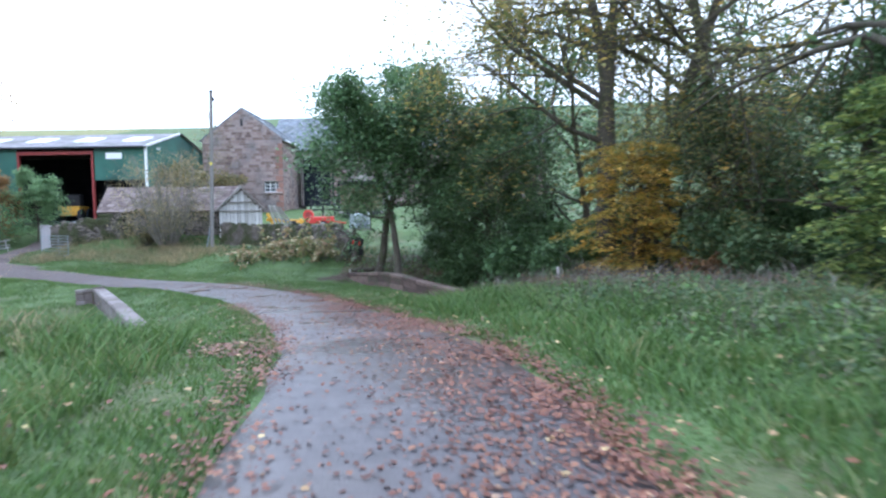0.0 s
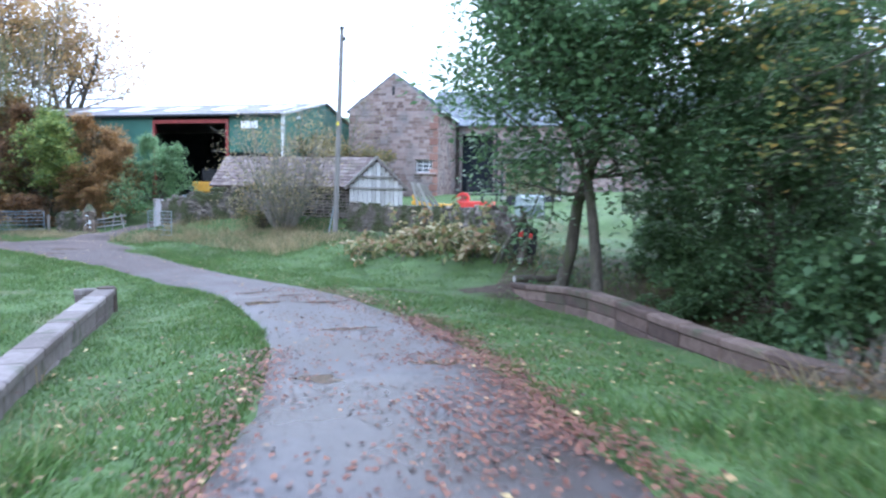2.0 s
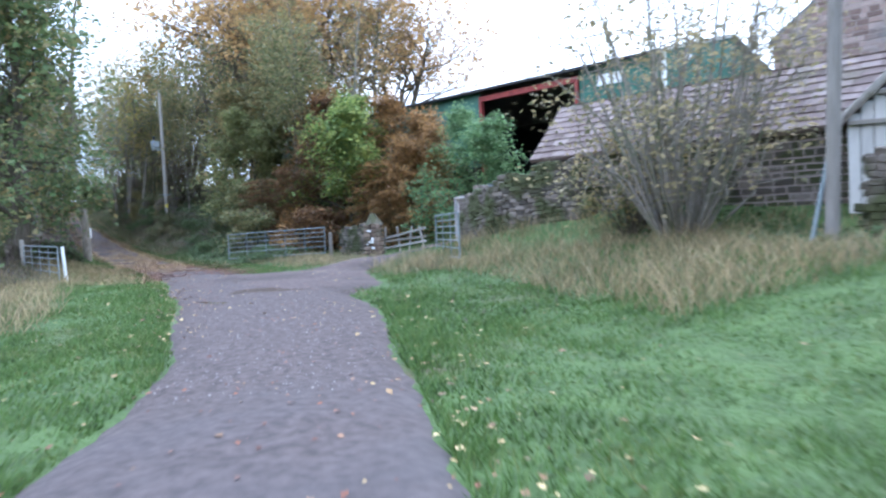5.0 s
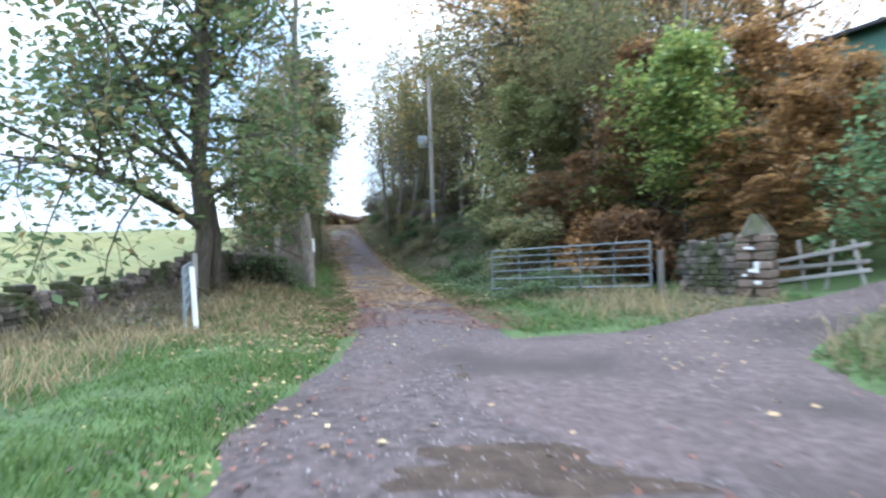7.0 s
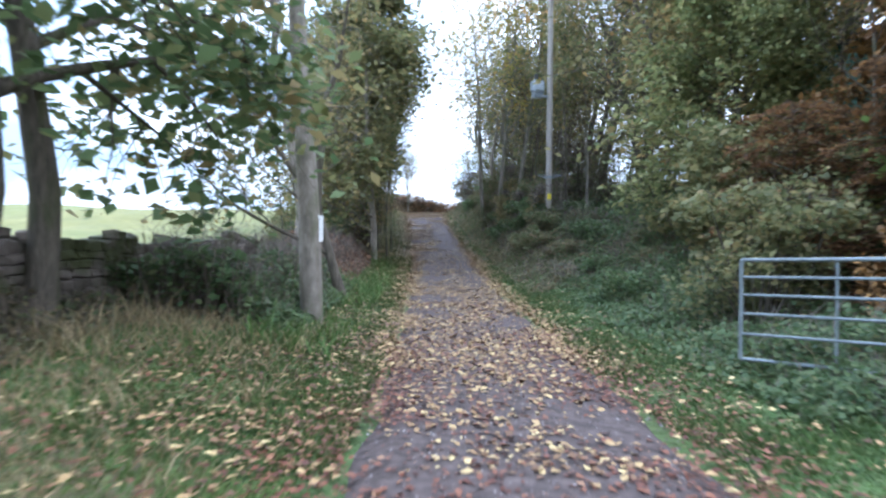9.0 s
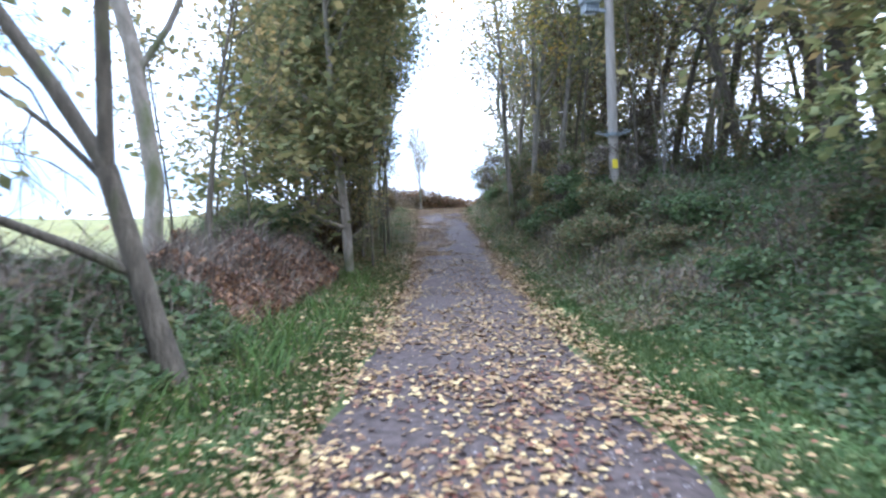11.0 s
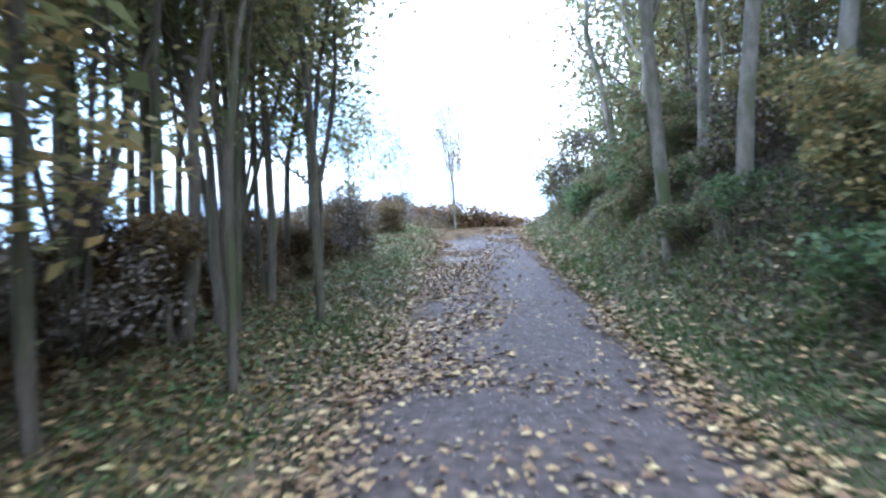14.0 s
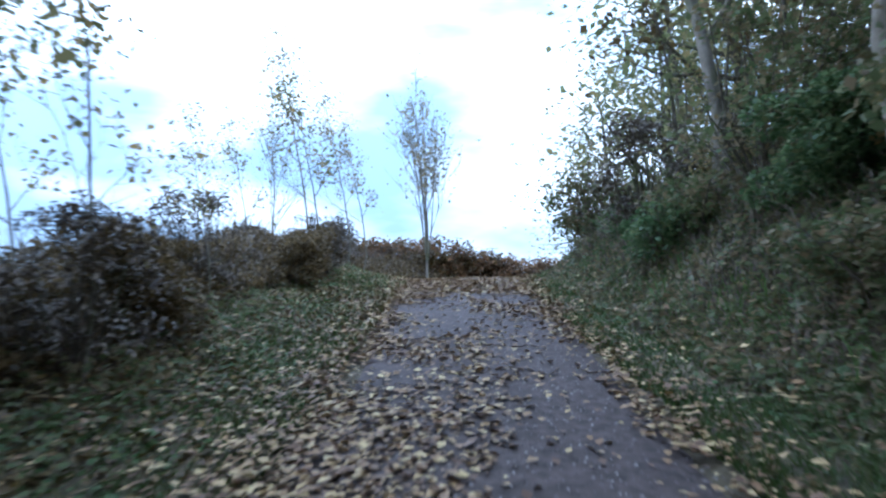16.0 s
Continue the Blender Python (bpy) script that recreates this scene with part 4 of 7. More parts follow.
for i in range(7):
    u = BW - 3.4 - i * 4.55
    sheet_slope("roof_light", barn, 1.9, 2.6, 2.6 * (RISE + 0.12) / (BD / 2 + 0.4), (u, 2.6, BH - 0.05 + 3.0 * (RISE + 0.12) / (BD / 2 + 0.4) + 0.03), M_SKYLIGHT, label="pale translucent roof light")
part("gutter", box_bm((BW, 0.14, 0.16), at=(BW / 2, -0.45, BH - 0.1), bevel=0.02), M_BLACK, barn)
part("corner_flashing", box_bm((0.2, 0.2, 4.2), at=(BW, 0, BH - 2.1), bevel=0.01), M_WHITEPAINT, barn, "white corner flashing")
part("barge_board", box_bm((0.14, BD / 2 + 0.3, 0.2), at=(BW + 0.12, BD / 4, BH + RISE / 2 + 0.02), rot=(math.degrees(math.atan2(RISE, BD / 2)), 0, 0)), M_WHITEPAINT, barn, "white barge board")
for u in (door0, door1):
    part("door_post", box_bm((0.2, 0.25, BH - 0.4), at=(u, -0.02, (BH - 0.4) / 2), bevel=0.01), M_REDSTEEL, barn, "red steel door post")
part("lintel", box_bm((door1 - door0, 0.22, 0.3), at=((door0 + door1) / 2, -0.02, BH - 0.55), bevel=0.01), M_REDSTEEL, barn, "red steel lintel")
part("name_board", box_bm((1.45, 0.04, 0.55), at=(-30.75 - BX0, -0.08, BH - 0.85), bevel=0.01), M_SIGNWHITE, barn, "blank white board")
part("flood_lamp", box_bm((0.3, 0.2, 0.22), at=(BW + 0.2, 2.2, BH - 0.1), bevel=0.03), M_SIGNWHITE, barn, "white flood lamp")

# the stone house barn: gable to the yard, and the long wing
hrng = random.Random(8)
HX, HY, HZ = -25.93, 68.2, -2.7
house = thing("stone_barn", "old red sandstone barn with a steep gable and slate roof", "stone barn", at=pose(HX, HY, HZ, 0, 0, 3))
HW, HH, HA = 8.06, 7.8, 10.9
win = (6.13, 7.83, 2.35, 3.45)
part("gable_wall", wall_sheet(HW, HH, [win, (5.35, 5.6, 8.9 - 100, 9.6 - 100)], gable=(HW / 2, HA)), M_MORTAR, house)
wall_blocks(house, HW, HH, (0, 0, 0), [win], hrng, gable=(HW / 2, HA))
# wall is uncut here; a black block stands for the slit's inner shade
part("slit", box_bm((0.22, 0.08, 0.75), at=(HW / 2, -0.02, 9.4), bevel=0.02), M_BLACK, house, "black block painted as the shade in a ventilation slit")
w1 = part("window", box_bm((1.7, 0.05, 1.1), at=(6.98, 0.3, 2.9)), M_GLASS, house, "small dusty paned window")
for i in range(4):
    part("glazing_bar", box_bm((0.06, 0.07, 1.1), at=(6.18 + i * 0.535, 0.25, 2.9)), M_WHITEPAINT, w1)
for v in (2.4, 2.75, 3.1, 3.42):
    part("glazing_bar", box_bm((1.7, 0.07, 0.06), at=(6.98, 0.246, v)), M_WHITEPAINT, w1)
part("sill", box_bm((2.0, 0.3, 0.16), at=(6.98, -0.06, 2.27), bevel=0.02), M_SANDSTONE, w1)
part("lintel", box_bm((2.1, 0.2, 0.3), at=(6.98, 0.02, 3.6), bevel=0.02), M_SANDSTONE, w1)
HD = 14.0
part("side_wall", wall_sheet(HD, HH, []), M_MORTAR, house, at=pose(HW, 0, 0, 0, 0, 90))
wall_blocks(house, HD, HH, pose(HW, 0, 0, 0, 0, 90), [], hrng)
part("side_wall", wall_sheet(HD, HH, []), M_MORTAR, house, at=pose(0, HD, 0, 0, 0, -90))
part("back_wall", wall_sheet(HW, HH, [], gable=(HW / 2, HA)), M_MORTAR, house, at=pose(HW, HD, 0, 0, 0, 180))
tiled_slope("roof", house, HD + 0.1, HW / 2 + 0.3, (HA - HH) * (HW / 2 + 0.3) / (HW / 2), pose(HW + 0.3, 0.05, HH - 0.2, 0, 0, 90), M_SLATE, hrng)
tiled_slope("roof", house, HD + 0.1, HW / 2 + 0.3, (HA - HH) * (HW / 2 + 0.3) / (HW / 2), pose(-0.3, HD + 0.05, HH - 0.2, 0, 0, -90), M_SLATE, hrng)
part("gutter", box_bm((0.14, HD, 0.16), at=(HW + 0.36, HD / 2, HH - 0.24), bevel=0.03), M_WHITEPAINT, house)
for i in range(11):
    w = 0.75 if i % 2 else 0.45
    part("quoin", box_bm((w, 0.08, 0.56), at=(HW - w / 2 + 0.03, -0.045, 0.4 + i * 0.66), bevel=0.02), M_QUOIN, house)
# wing
WX, WY, WZ = -17.9, 76.8, -1.8
wing = thing("barn_wing", "long sandstone barn wing with an arched cart door and slate roof", "stone barn", at=pose(WX, WY, WZ, 0, 0, 0))
WW, WH, WR = 27.7, 6.4, 4.1
porch, arch = (0.2, 3.4, 0.0, 5.6), (5.6, 10.6, 0.0, 5.0)
part("front_wall", wall_sheet(WW, WH, [porch, arch]), M_MORTAR, wing)
wall_blocks(wing, WW, WH, (0, 0, 0), [porch, arch], hrng, length=0.6)
# sheet across the open porch, its shade given as near-black colour
part("recess", box_bm((3.6, 0.2, 5.6), at=(1.9, 1.2, 2.7)), M_INSHADE, wing, "near-black sheet painted as the shade of an open porch")
part("door_post", box_bm((0.22, 0.22, 5.6), at=(3.7, -0.06, 2.8), bevel=0.02), M_BLACK, wing)
part("cart_door", box_bm((5.0, 0.15, 5.0), at=(8.1, 0.35, 2.5), bevel=0.02), M_OLDWOOD, wing, "pale timber cart doors")
for i in range(10):
    part("plank", box_bm((0.46, 0.05, 4.9), at=(5.85 + i * 0.5, 0.26, 2.45), bevel=0.012), M_OLDWOOD, wing)
nseg = 14
for i in range(nseg):
    a0 = math.pi * (i + 0.5) / nseg
    part("arch_stone", box_bm((0.55, 0.2, 0.6), bevel=0.02), M_MORTAR, wing, "pale dressed arch stone", at=pose(8.1 + 2.65 * math.cos(a0), -0.04, 3.4 + 1.75 * math.sin(a0), 0, -math.degrees(a0), 0))
tiled_slope("roof", wing, WW + 3.7, 5.2, WR, (-3.5, -0.35, WH - 0.1), M_SLATE, hrng, ragged=0.03)
tiled_slope("roof", wing, WW + 0.4, 5.2, WR, pose(WW + 0.2, 10.05, WH - 0.1, 0, 0, 180), M_SLATE, hrng)
part("back_wall", wall_sheet(WW, WH, []), M_MORTAR, wing, at=(0, 9.2, 0))
part("end_wall", wall_sheet(9.0, WH, [], gable=(4.5, WH + WR - 0.5)), M_MORTAR, wing, at=pose(WW, 0, 0, 0, 0, 90))

# low stone shed with a timber gable
SX, SY, SZ = -25.3, 46.3, -4.5
shed = thing("stone_shed", "low stone shed with a sagging stone-slate roof", "shed", at=pose(SX, SY, SZ, 0, 0, 2))
SW, SD, SH, SR = 8.6, 3.2, 2.6, 1.55
part("front_wall", wall_sheet(SW, SH, []), M_MORTAR, shed)
wall_blocks(shed, SW, SH, (0, 0, 0), [], hrng, course=0.17, length=0.34, material=M_DRYSTONE)
part("end_wall", wall_sheet(SD, SH, [], gable=(SD / 2, SH + SR)), M_MORTAR, shed, at=pose(0, SD, 0, 0, 0, -90))
part("end_wall", wall_sheet(SD, SH, [], gable=(SD / 2, SH + SR)), M_MORTAR, shed, at=pose(SW, 0, 0, 0, 0, 90))
part("back_wall", wall_sheet(SW, SH, [], thick=0.3), M_MORTAR, shed, at=(0, SD - 0.3, 0))
tiled_slope("roof", shed, SW + 0.9, SD / 2 + 0.25, SR + 0.2, (-0.1, -0.25, SH - 0.15), M_STONESLATE, hrng, tile=(0.4, 0.3), thick=0.03, ragged=0.03)
tiled_slope("roof", shed, SW + 0.9, SD / 2 + 0.25, SR + 0.2, pose(SW + 0.8, SD + 0.25, SH - 0.15, 0, 0, 180), M_STONESLATE, hrng, tile=(0.4, 0.3), thick=0.03, ragged=0.03)
# timber-gabled lean-to at its end; local y runs back from the gable
TW, TL, TH, TR = 2.9, 3.4, 2.5, 1.45
hut = thing("timber_hut", "small hut with a whitened board gable and brown slate roof", "shed", at=pose(-16.7, 45.9, SZ + 0.1, 0, 0, 20))
# solid filling, near-black as painted shade behind the board gaps
part("body", box_bm((TW - 0.2, TL - 0.3, TH), at=(TW / 2, TL / 2 + 0.15, TH / 2)), M_INSHADE, hut)
nb = 12
for i in range(nb):
    u = (i + 0.5) * TW / nb
    top = TH + TR * (1 - abs(u - TW / 2) / (TW / 2)) - 0.1
    low = 0.4 + 0.08 * (i % 3)
    part("board", box_bm((TW / nb - 0.018, 0.04, top - low), at=(u, 0.02 - 0.012 * (i % 2), (top + low) / 2), bevel=0.006), M_PALEBOARD, hut)
part("beam", box_bm((TW * 0.62, 0.08, 0.1), at=(TW / 2, -0.05, TH + 0.42), bevel=0.01), M_OLDWOOD, hut)
part("beam", box_bm((TW * 0.98, 0.08, 0.1), at=(TW / 2, -0.05, TH - 0.18), bevel=0.01), M_OLDWOOD, hut)
ls_ = math.hypot(TW / 2 + 0.3, TR + 0.3)
for sgn in (-1, 1):
    part("barge_board", box_bm((ls_, 0.06, 0.15), at=(TW / 2 + sgn * (TW / 4 + 0.1), -0.12, TH + TR / 2 - 0.06), rot=(0, sgn * math.degrees(math.atan2(TR, TW / 2)), 0), bevel=0.01), M_OLDWOOD, hut)
tiled_slope("roof", hut, TL + 0.3, TW / 2 + 0.25, TR + 0.25, pose(TW + 0.25, -0.15, TH - 0.2, 0, 0, 90), M_STONESLATE, hrng, tile=(0.4, 0.3), thick=0.03, ragged=0.03)
tiled_slope("roof", hut, TL + 0.3, TW / 2 + 0.25, TR + 0.25, pose(-0.25, TL + 0.15, TH - 0.2, 0, 0, -90), M_STONESLATE, hrng, tile=(0.4, 0.3), thick=0.03, ragged=0.03)


# ---- poles ----
def pole(name, at, h, r, label, lean=(0, 0), timber=M_POLE):
    p = thing(name, label, "utility pole", at=pose(*at, lean[0], lean[1], 0))
    V, F = tube([(0, 0, -0.3), (0, 0, h * 0.5), (0, 0, h)], [r, r * 0.9, r * 0.78], 12)
    part("pole", np_mesh("pole", V, F, smooth=True), timber, p)
    return p


p1 = pole("utility_pole", (-16.2, 42.9, gz(-16.2, 42.9)), 10.2, 0.13, "slender wooden utility pole beside the farm wall", lean=(0, 1.6))
part("pole_cap", rod(bmesh.new(), (0, 0, 10.18), (0, 0, 10.28), 0.12, 10), M_BLACK, p1)
part("insulator", box_bm((0.12, 0.12, 0.2), at=(0.15, 0, 9.7), bevel=0.03), M_BLACK, p1)
part("tag", box_bm((0.12, 0.02, 0.18), at=(0, -0.13, 5.6)), M_SIGNYEL, p1)
part("stay_cover", rod(bmesh.new(), (-0.3, -0.2, 0), (-0.08, 0, 1.7), 0.04, 8), M_GALV, p1)
p2 = pole("transformer_pole", (-62.2, 50.2, gz(-62.2, 50.2)), 9.5, 0.135, "pale wooden pole with a grey transformer on the wooded bank", timber=M_OLDWOOD)
tr = part("transformer", box_bm((0.42, 0.5, 0.45), at=(-0.1, -0.5, 5.6), bevel=0.05), M_GREYTANK, p2, "pale blue-grey transformer box")
for i in range(5):
    part("cooling_fin", box_bm((0.38, 0.02, 0.3), at=(-0.1, -0.32 - i * 0.09, 5.3), bevel=0.005), M_GREYTANK, tr)
for i in range(3):
    part("bushing", rod(bmesh.new(), (-0.25 + i * 0.15, -0.55, 5.9), (-0.25 + i * 0.15, -0.55, 6.15), 0.03, 8), M_BLACK, tr)
part("bracket", box_bm((0.08, 0.7, 0.1), at=(0, -0.3, 5.2), bevel=0.01), M_GALV, p2)
gd_ = part("climbing_guard", rod(bmesh.new(), (0, 0, 1.85), (0, 0, 1.93), 0.2, 12), M_GALV, p2, "spiked wire guard")
for i in range(14):
    a = i * 2 * math.pi / 14
    part("spike", rod(bmesh.new(), (0.18 * math.cos(a), 0.18 * math.sin(a), 1.88), (0.48 * math.cos(a), 0.48 * math.sin(a), 1.98), 0.012, 5), M_GALV, gd_)
part("warning_sign", box_bm((0.02, 0.16, 0.24), at=(0.14, -0.03, 1.1), bevel=0.004), M_SIGNYEL, p2, "small yellow warning plate")


# ---- plants ----
def leaf_quads(P, size, rs, flat=0.0, vary=0.5, long=1.5, dirs=None):
    """Leaves at the places P: small bent rhombs; flat pulls them level."""
    n = len(P)
    N = rs.normal(size=(n, 3))
    N[:, 2] = np.abs(N[:, 2]) + flat * 3
    N /= np.linalg.norm(N, axis=1)[:, None]
    A = rs.normal(size=(n, 3)) if dirs is None else dirs + 0.35 * rs.normal(size=(n, 3))
    A -= N * np.sum(A * N, axis=1)[:, None]
    A /= np.linalg.norm(A, axis=1)[:, None] + 1e-9
    B = np.cross(N, A)
    s = (size * (1 - vary + 2 * vary * rs.random(n)))[:, None]
    V = np.stack([P - A * s * long * 0.5, P + B * s * 0.5 + N * s * 0.12, P + A * s * long * 0.5, P - B * s * 0.5 + N * s * 0.12], 1).reshape(-1, 3)
    return V, np.arange(4 * n).reshape(-1, 4)


def skeleton_of(rs, height, r0, levels=3, first=0.3, kids=(9, 6, 5), spread=55, up=0.15, wobble=0.10, reach=0.42, lean=(0, 0), fork=None, droop=0.0, length_fall=0.55):
    """Branch lines of a tree with radii, and the places where leaves sit."""
    lines, tips, groups = [], [], []
    def bough(p, d, length, r, lev, grp=-1):
        n = (7, 5, 3, 2)[min(lev, 3)]
        pts, rad = [p], [r]
        for i in range(n):
            d = d + rs.normal(size=3) * wobble * (1 + 0.5 * lev) + np.array([0, 0, up * 0.35 - (droop * lev * 0.25 if lev else 0)])
            d = d / np.linalg.norm(d)
            pts.append(pts[-1] + d * length / n)
            rad.append(max(r * (1 - 0.85 * (i + 1) / n) if lev else r * (1 - 0.8 * ((i + 1) / n) ** 1.2), 0.004))
        pts = np.array(pts)
        lines.append((pts, np.array(rad), lev, grp))
        if lev >= levels:
            for f in np.linspace(0.15, 1, 4):
                k = f * (n - 1e-6)
                i = int(k)
                tips.append((*(pts[i] * (1 - k + i) + pts[i + 1] * (k - i)), grp))
            return
        k = kids[lev]
        for j in range(k):
            f = first + (1 - first) * (j + rs.random() * 0.8) / k if lev == 0 else 0.25 + 0.75 * (j + rs.random()) / k
            q = f * (n - 1e-6)
            i = int(min(q, n - 1))
            base = pts[i] * (1 - q + i) + pts[i + 1] * (q - i)
            axis = pts[i + 1] - pts[i]
            axis = axis / np.linalg.norm(axis)
            side = np.cross(axis, rs.normal(size=3))
            side /= np.linalg.norm(side) + 1e-9
            a = math.radians(spread * (0.75 + 0.5 * rs.random()) * (1.1 - 0.35 * f if lev == 0 else 0.9))
            nd = axis * math.cos(a) + side * math.sin(a)
            ln = (height * reach * (1.15 - 0.75 * max(0, f - first)) if lev == 0 else length * length_fall) * (0.7 + 0.6 * rs.random())
            if lev == 0:
                groups.append(base)
            bough(base, nd, ln, max(rad[i] * 0.5, 0.008), lev + 1, len(groups) - 1 if lev == 0 else grp)
    d0 = np.array([math.sin(math.radians(lean[0])), math.sin(math.radians(lean[1])), 1.0])
    d0 /= np.linalg.norm(d0)
    if fork:
        h1 = height * fork[0]
        pts = np.array([d0 * h1 * t for t in (-0.04, 0.3, 0.6, 1.0)])
        lines.append((pts, np.array([r0 * 1.35, r0, r0 * 0.92, r0 * 0.85]), 0, -1))
        for ang, az, *where in fork[1]:
            a, z = math.radians(ang), math.radians(az)
            spring = pts[-1] * (where[0] if where else 1.0)
            nd = np.array([math.sin(a) * math.cos(z), math.sin(a) * math.sin(z), math.cos(a)])
            bough(spring, nd, height * (1 - fork[0]) * (where[1] if where else 1.0), r0 * (where[2] if where else 0.68), 0)
    else:
        bough(np.array([0, 0, -0.15]), d0, height, r0, 0)
    return lines, np.array(tips), np.array(groups)


BOUGHS = {}                                       # mesh name -> the bough of each vertex, and where the boughs spring


def tree_meshes(seed, n_leaves, leaf, spread_leaf=0.35, sides=(9, 6, 4, 3), flat=0.3, clumps=1.0, **kw):
    rs = np.random.RandomState(seed)
    lines, tips, springs = skeleton_of(rs, **kw)
    trunk = [tube(p, r, sides[min(l, 3)]) for p, r, l, g in lines if l == 0]
    limbs = [(tube(p, r, sides[min(l, 3)]), g) for p, r, l, g in lines if l > 0]
    V, F = join_np(trunk)
    t_me = [np_mesh("trunk", V, F, smooth=True)] if len(trunk) < 6 else [np_mesh("stem", *t, smooth=True) for t in trunk]
    V, F = join_np([t for t, g in limbs])
    l_me = np_mesh("branching", V, F, smooth=True)
    BOUGHS[l_me.name] = (np.concatenate([np.full(len(t[0]), g) for t, g in limbs]), springs)
    T = tips[rs.random(len(tips)) < clumps] if clumps < 1 else tips
    i = rs.randint(len(T), size=n_leaves)
    P = T[i, :3] + rs.normal(size=(n_leaves, 3)) * spread_leaf * np.array([1, 1, 0.7])
    V, F = leaf_quads(P, leaf, rs, flat=flat)
    c_me = np_mesh("crown", V, F)
    BOUGHS[c_me.name] = (np.repeat(T[i, 3].astype(int), 4), springs)
    return t_me, l_me, c_me


def lane_room(x, y, z, home):
    """How far places stand clear of the open way of the lane (negative: in the way)."""
    k, d = road_at(x, y)
    up = z - LINE[k, 2]
    need = 1.75 + np.where(x < -64, 0.45, 0.0) + np.where(up < 3, 0.25, 0.0) - np.where((x > -20) & (up > 4.2), 9.0, 0.0) - np.where(x < -88, 9.0, 0.0) - 1.6 * ramp(up, 5.5, 8.5) + 0.45 * wave(x, z, 1.3, 2.0)
    return d * home - need


def boughs_short(m, l_me, springs, groups, home):
    """For each bough the share of its length that keeps it out of the lane."""
    V = np.empty(len(l_me.vertices) * 3, dtype=np.float32)
    l_me.vertices.foreach_get("co", V)
    V = V.reshape(-1, 3)[::3]
    g = groups[::3]
    M = np.array(m)
    f = np.ones(len(springs))
    todo = np.ones(len(springs), dtype=bool)
    for s in (1.0, 0.8, 0.65, 0.5, 0.38, 0.26, 0.15):
        Q = springs[g] + (V - springs[g]) * s
        W = Q @ M[:3, :3].T + M[:3, 3]
        bad = lane_room(W[:, 0], W[:, 1], W[:, 2], home) < 0
        share = np.bincount(g, bad, len(springs)) / np.maximum(np.bincount(g, minlength=len(springs)), 1)
        f[todo] = s
        todo &= share > 0.04
        if not todo.any():
            break
    return f


def trimmed(me, f, m, home, leaves):
    g, springs = BOUGHS[me.name]
    V = np.empty(len(me.vertices) * 3, dtype=np.float32)
    me.vertices.foreach_get("co", V)
    V = V.reshape(-1, 3)
    F = np.empty(len(me.loops), dtype=np.int32)
    me.loops.foreach_get("vertex_index", F)
    F = F.reshape(-1, 4)
    V = springs[g] + (V - springs[g]) * f[g][:, None]
    if leaves:
        M = np.array(m)
        W = V[F[:, 0]] @ M[:3, :3].T + M[:3, 3]
        F = F[lane_room(W[:, 0], W[:, 1], W[:, 2], home) > -0.35]
        V, F = V[F.ravel()], np.arange(F.size).reshape(-1, 4)
    return np_mesh(me.name, V, F, smooth=not leaves)


def plant(t, pieces, near):
    f, home = None, 1.0
    limbs = pieces[-2][1]
    if near and limbs is not None and limbs.name in BOUGHS:
        m = t.matrix_basis
        home = 1.0 if road_at(m[0][3], m[1][3])[1][0] >= 0 else -1.0
        g, springs = BOUGHS[limbs.name]
        f = boughs_short(m, limbs, springs, g, home)
        if (f > 0.99).all():
            f = None
    for n, me, m in pieces:
        if me is None:
            continue
        if f is not None and n not in ("trunk", "stem"):
            me = trimmed(me, f, t.matrix_basis, home, n == "crown")
        o = new(n, me)
        o.parent = t
        if not me.materials:
            me.materials.append(None)
        o.material_slots[0].link = "OBJECT"
        o.material_slots[0].material = m
        if n not in ("trunk", "stem") or me.name.startswith("stem_spray"):
            o["kind"] = "stuff"


def tree(name, meshes, at, label, bark, leaves, rz=0, scale=1.0, category="tree", group="", kind="", lean=(0, 0), trim=True):
    t = thing(name, label, category, at=pose(*at, lean[0], lean[1], 0) @ pose(0, 0, 0, 0, 0, rz) @ Matrix.Diagonal((scale, scale, scale, 1)), group=group, kind=kind)
    plant(t, (*((("trunk" if len(meshes[0]) == 1 else "stem"), me, bark) for me in meshes[0]), ("branching", meshes[1], bark), ("crown", meshes[2], leaves)), trim and abs(road_at(at[0], at[1])[1][0]) < 10)
    return t


K_EVER = tree_meshes(1, 22000, 0.115, 0.38, clumps=0.9, height=8.2, r0=0.18, kids=(15, 7, 5), first=0.36, spread=68, reach=0.4, up=0.15, flat=0.5, wobble=0.14)
K_BEECH = tree_meshes(2, 15000, 0.11, 0.3, height=17, r0=0.4, kids=(13, 8, 6), first=0.45, spread=70, reach=0.5, up=0.02, droop=0.1, flat=1.0, clumps=0.8)
K_BOUGH = tree_meshes(15, 13000, 0.1, 0.3, height=17, r0=0.4, kids=(9, 7, 5), first=0.2, spread=60, reach=0.26, up=0.02, flat=1.0, fork=(0.5, ((5, 90), (16, 20), (62, 184, 0.95, 0.95, 0.35), (66, 205, 0.8, 0.75, 0.3), (52, 165, 1.0, 0.8, 0.3))))
K_OAK = tree_meshes(3, 8500, 0.19, 0.32, clumps=0.55, height=13, r0=0.4, kids=(11, 7, 6), spread=60, reach=0.42, fork=(0.3, ((18, 20), (24, 150), (20, 270))), flat=0.3)
K_MAPLE = tree_meshes(4, 15000, 0.19, 0.34, clumps=0.8, height=10.5, r0=0.15, kids=(17, 7, 5), first=0.1, spread=62, reach=0.38, up=0.15, flat=0.4)
K_SLIM = tree_meshes(5, 2600, 0.11, 0.45, height=10, r0=0.06, kids=(11, 5, 3), first=0.32, spread=45, reach=0.24, up=0.3, clumps=0.7)
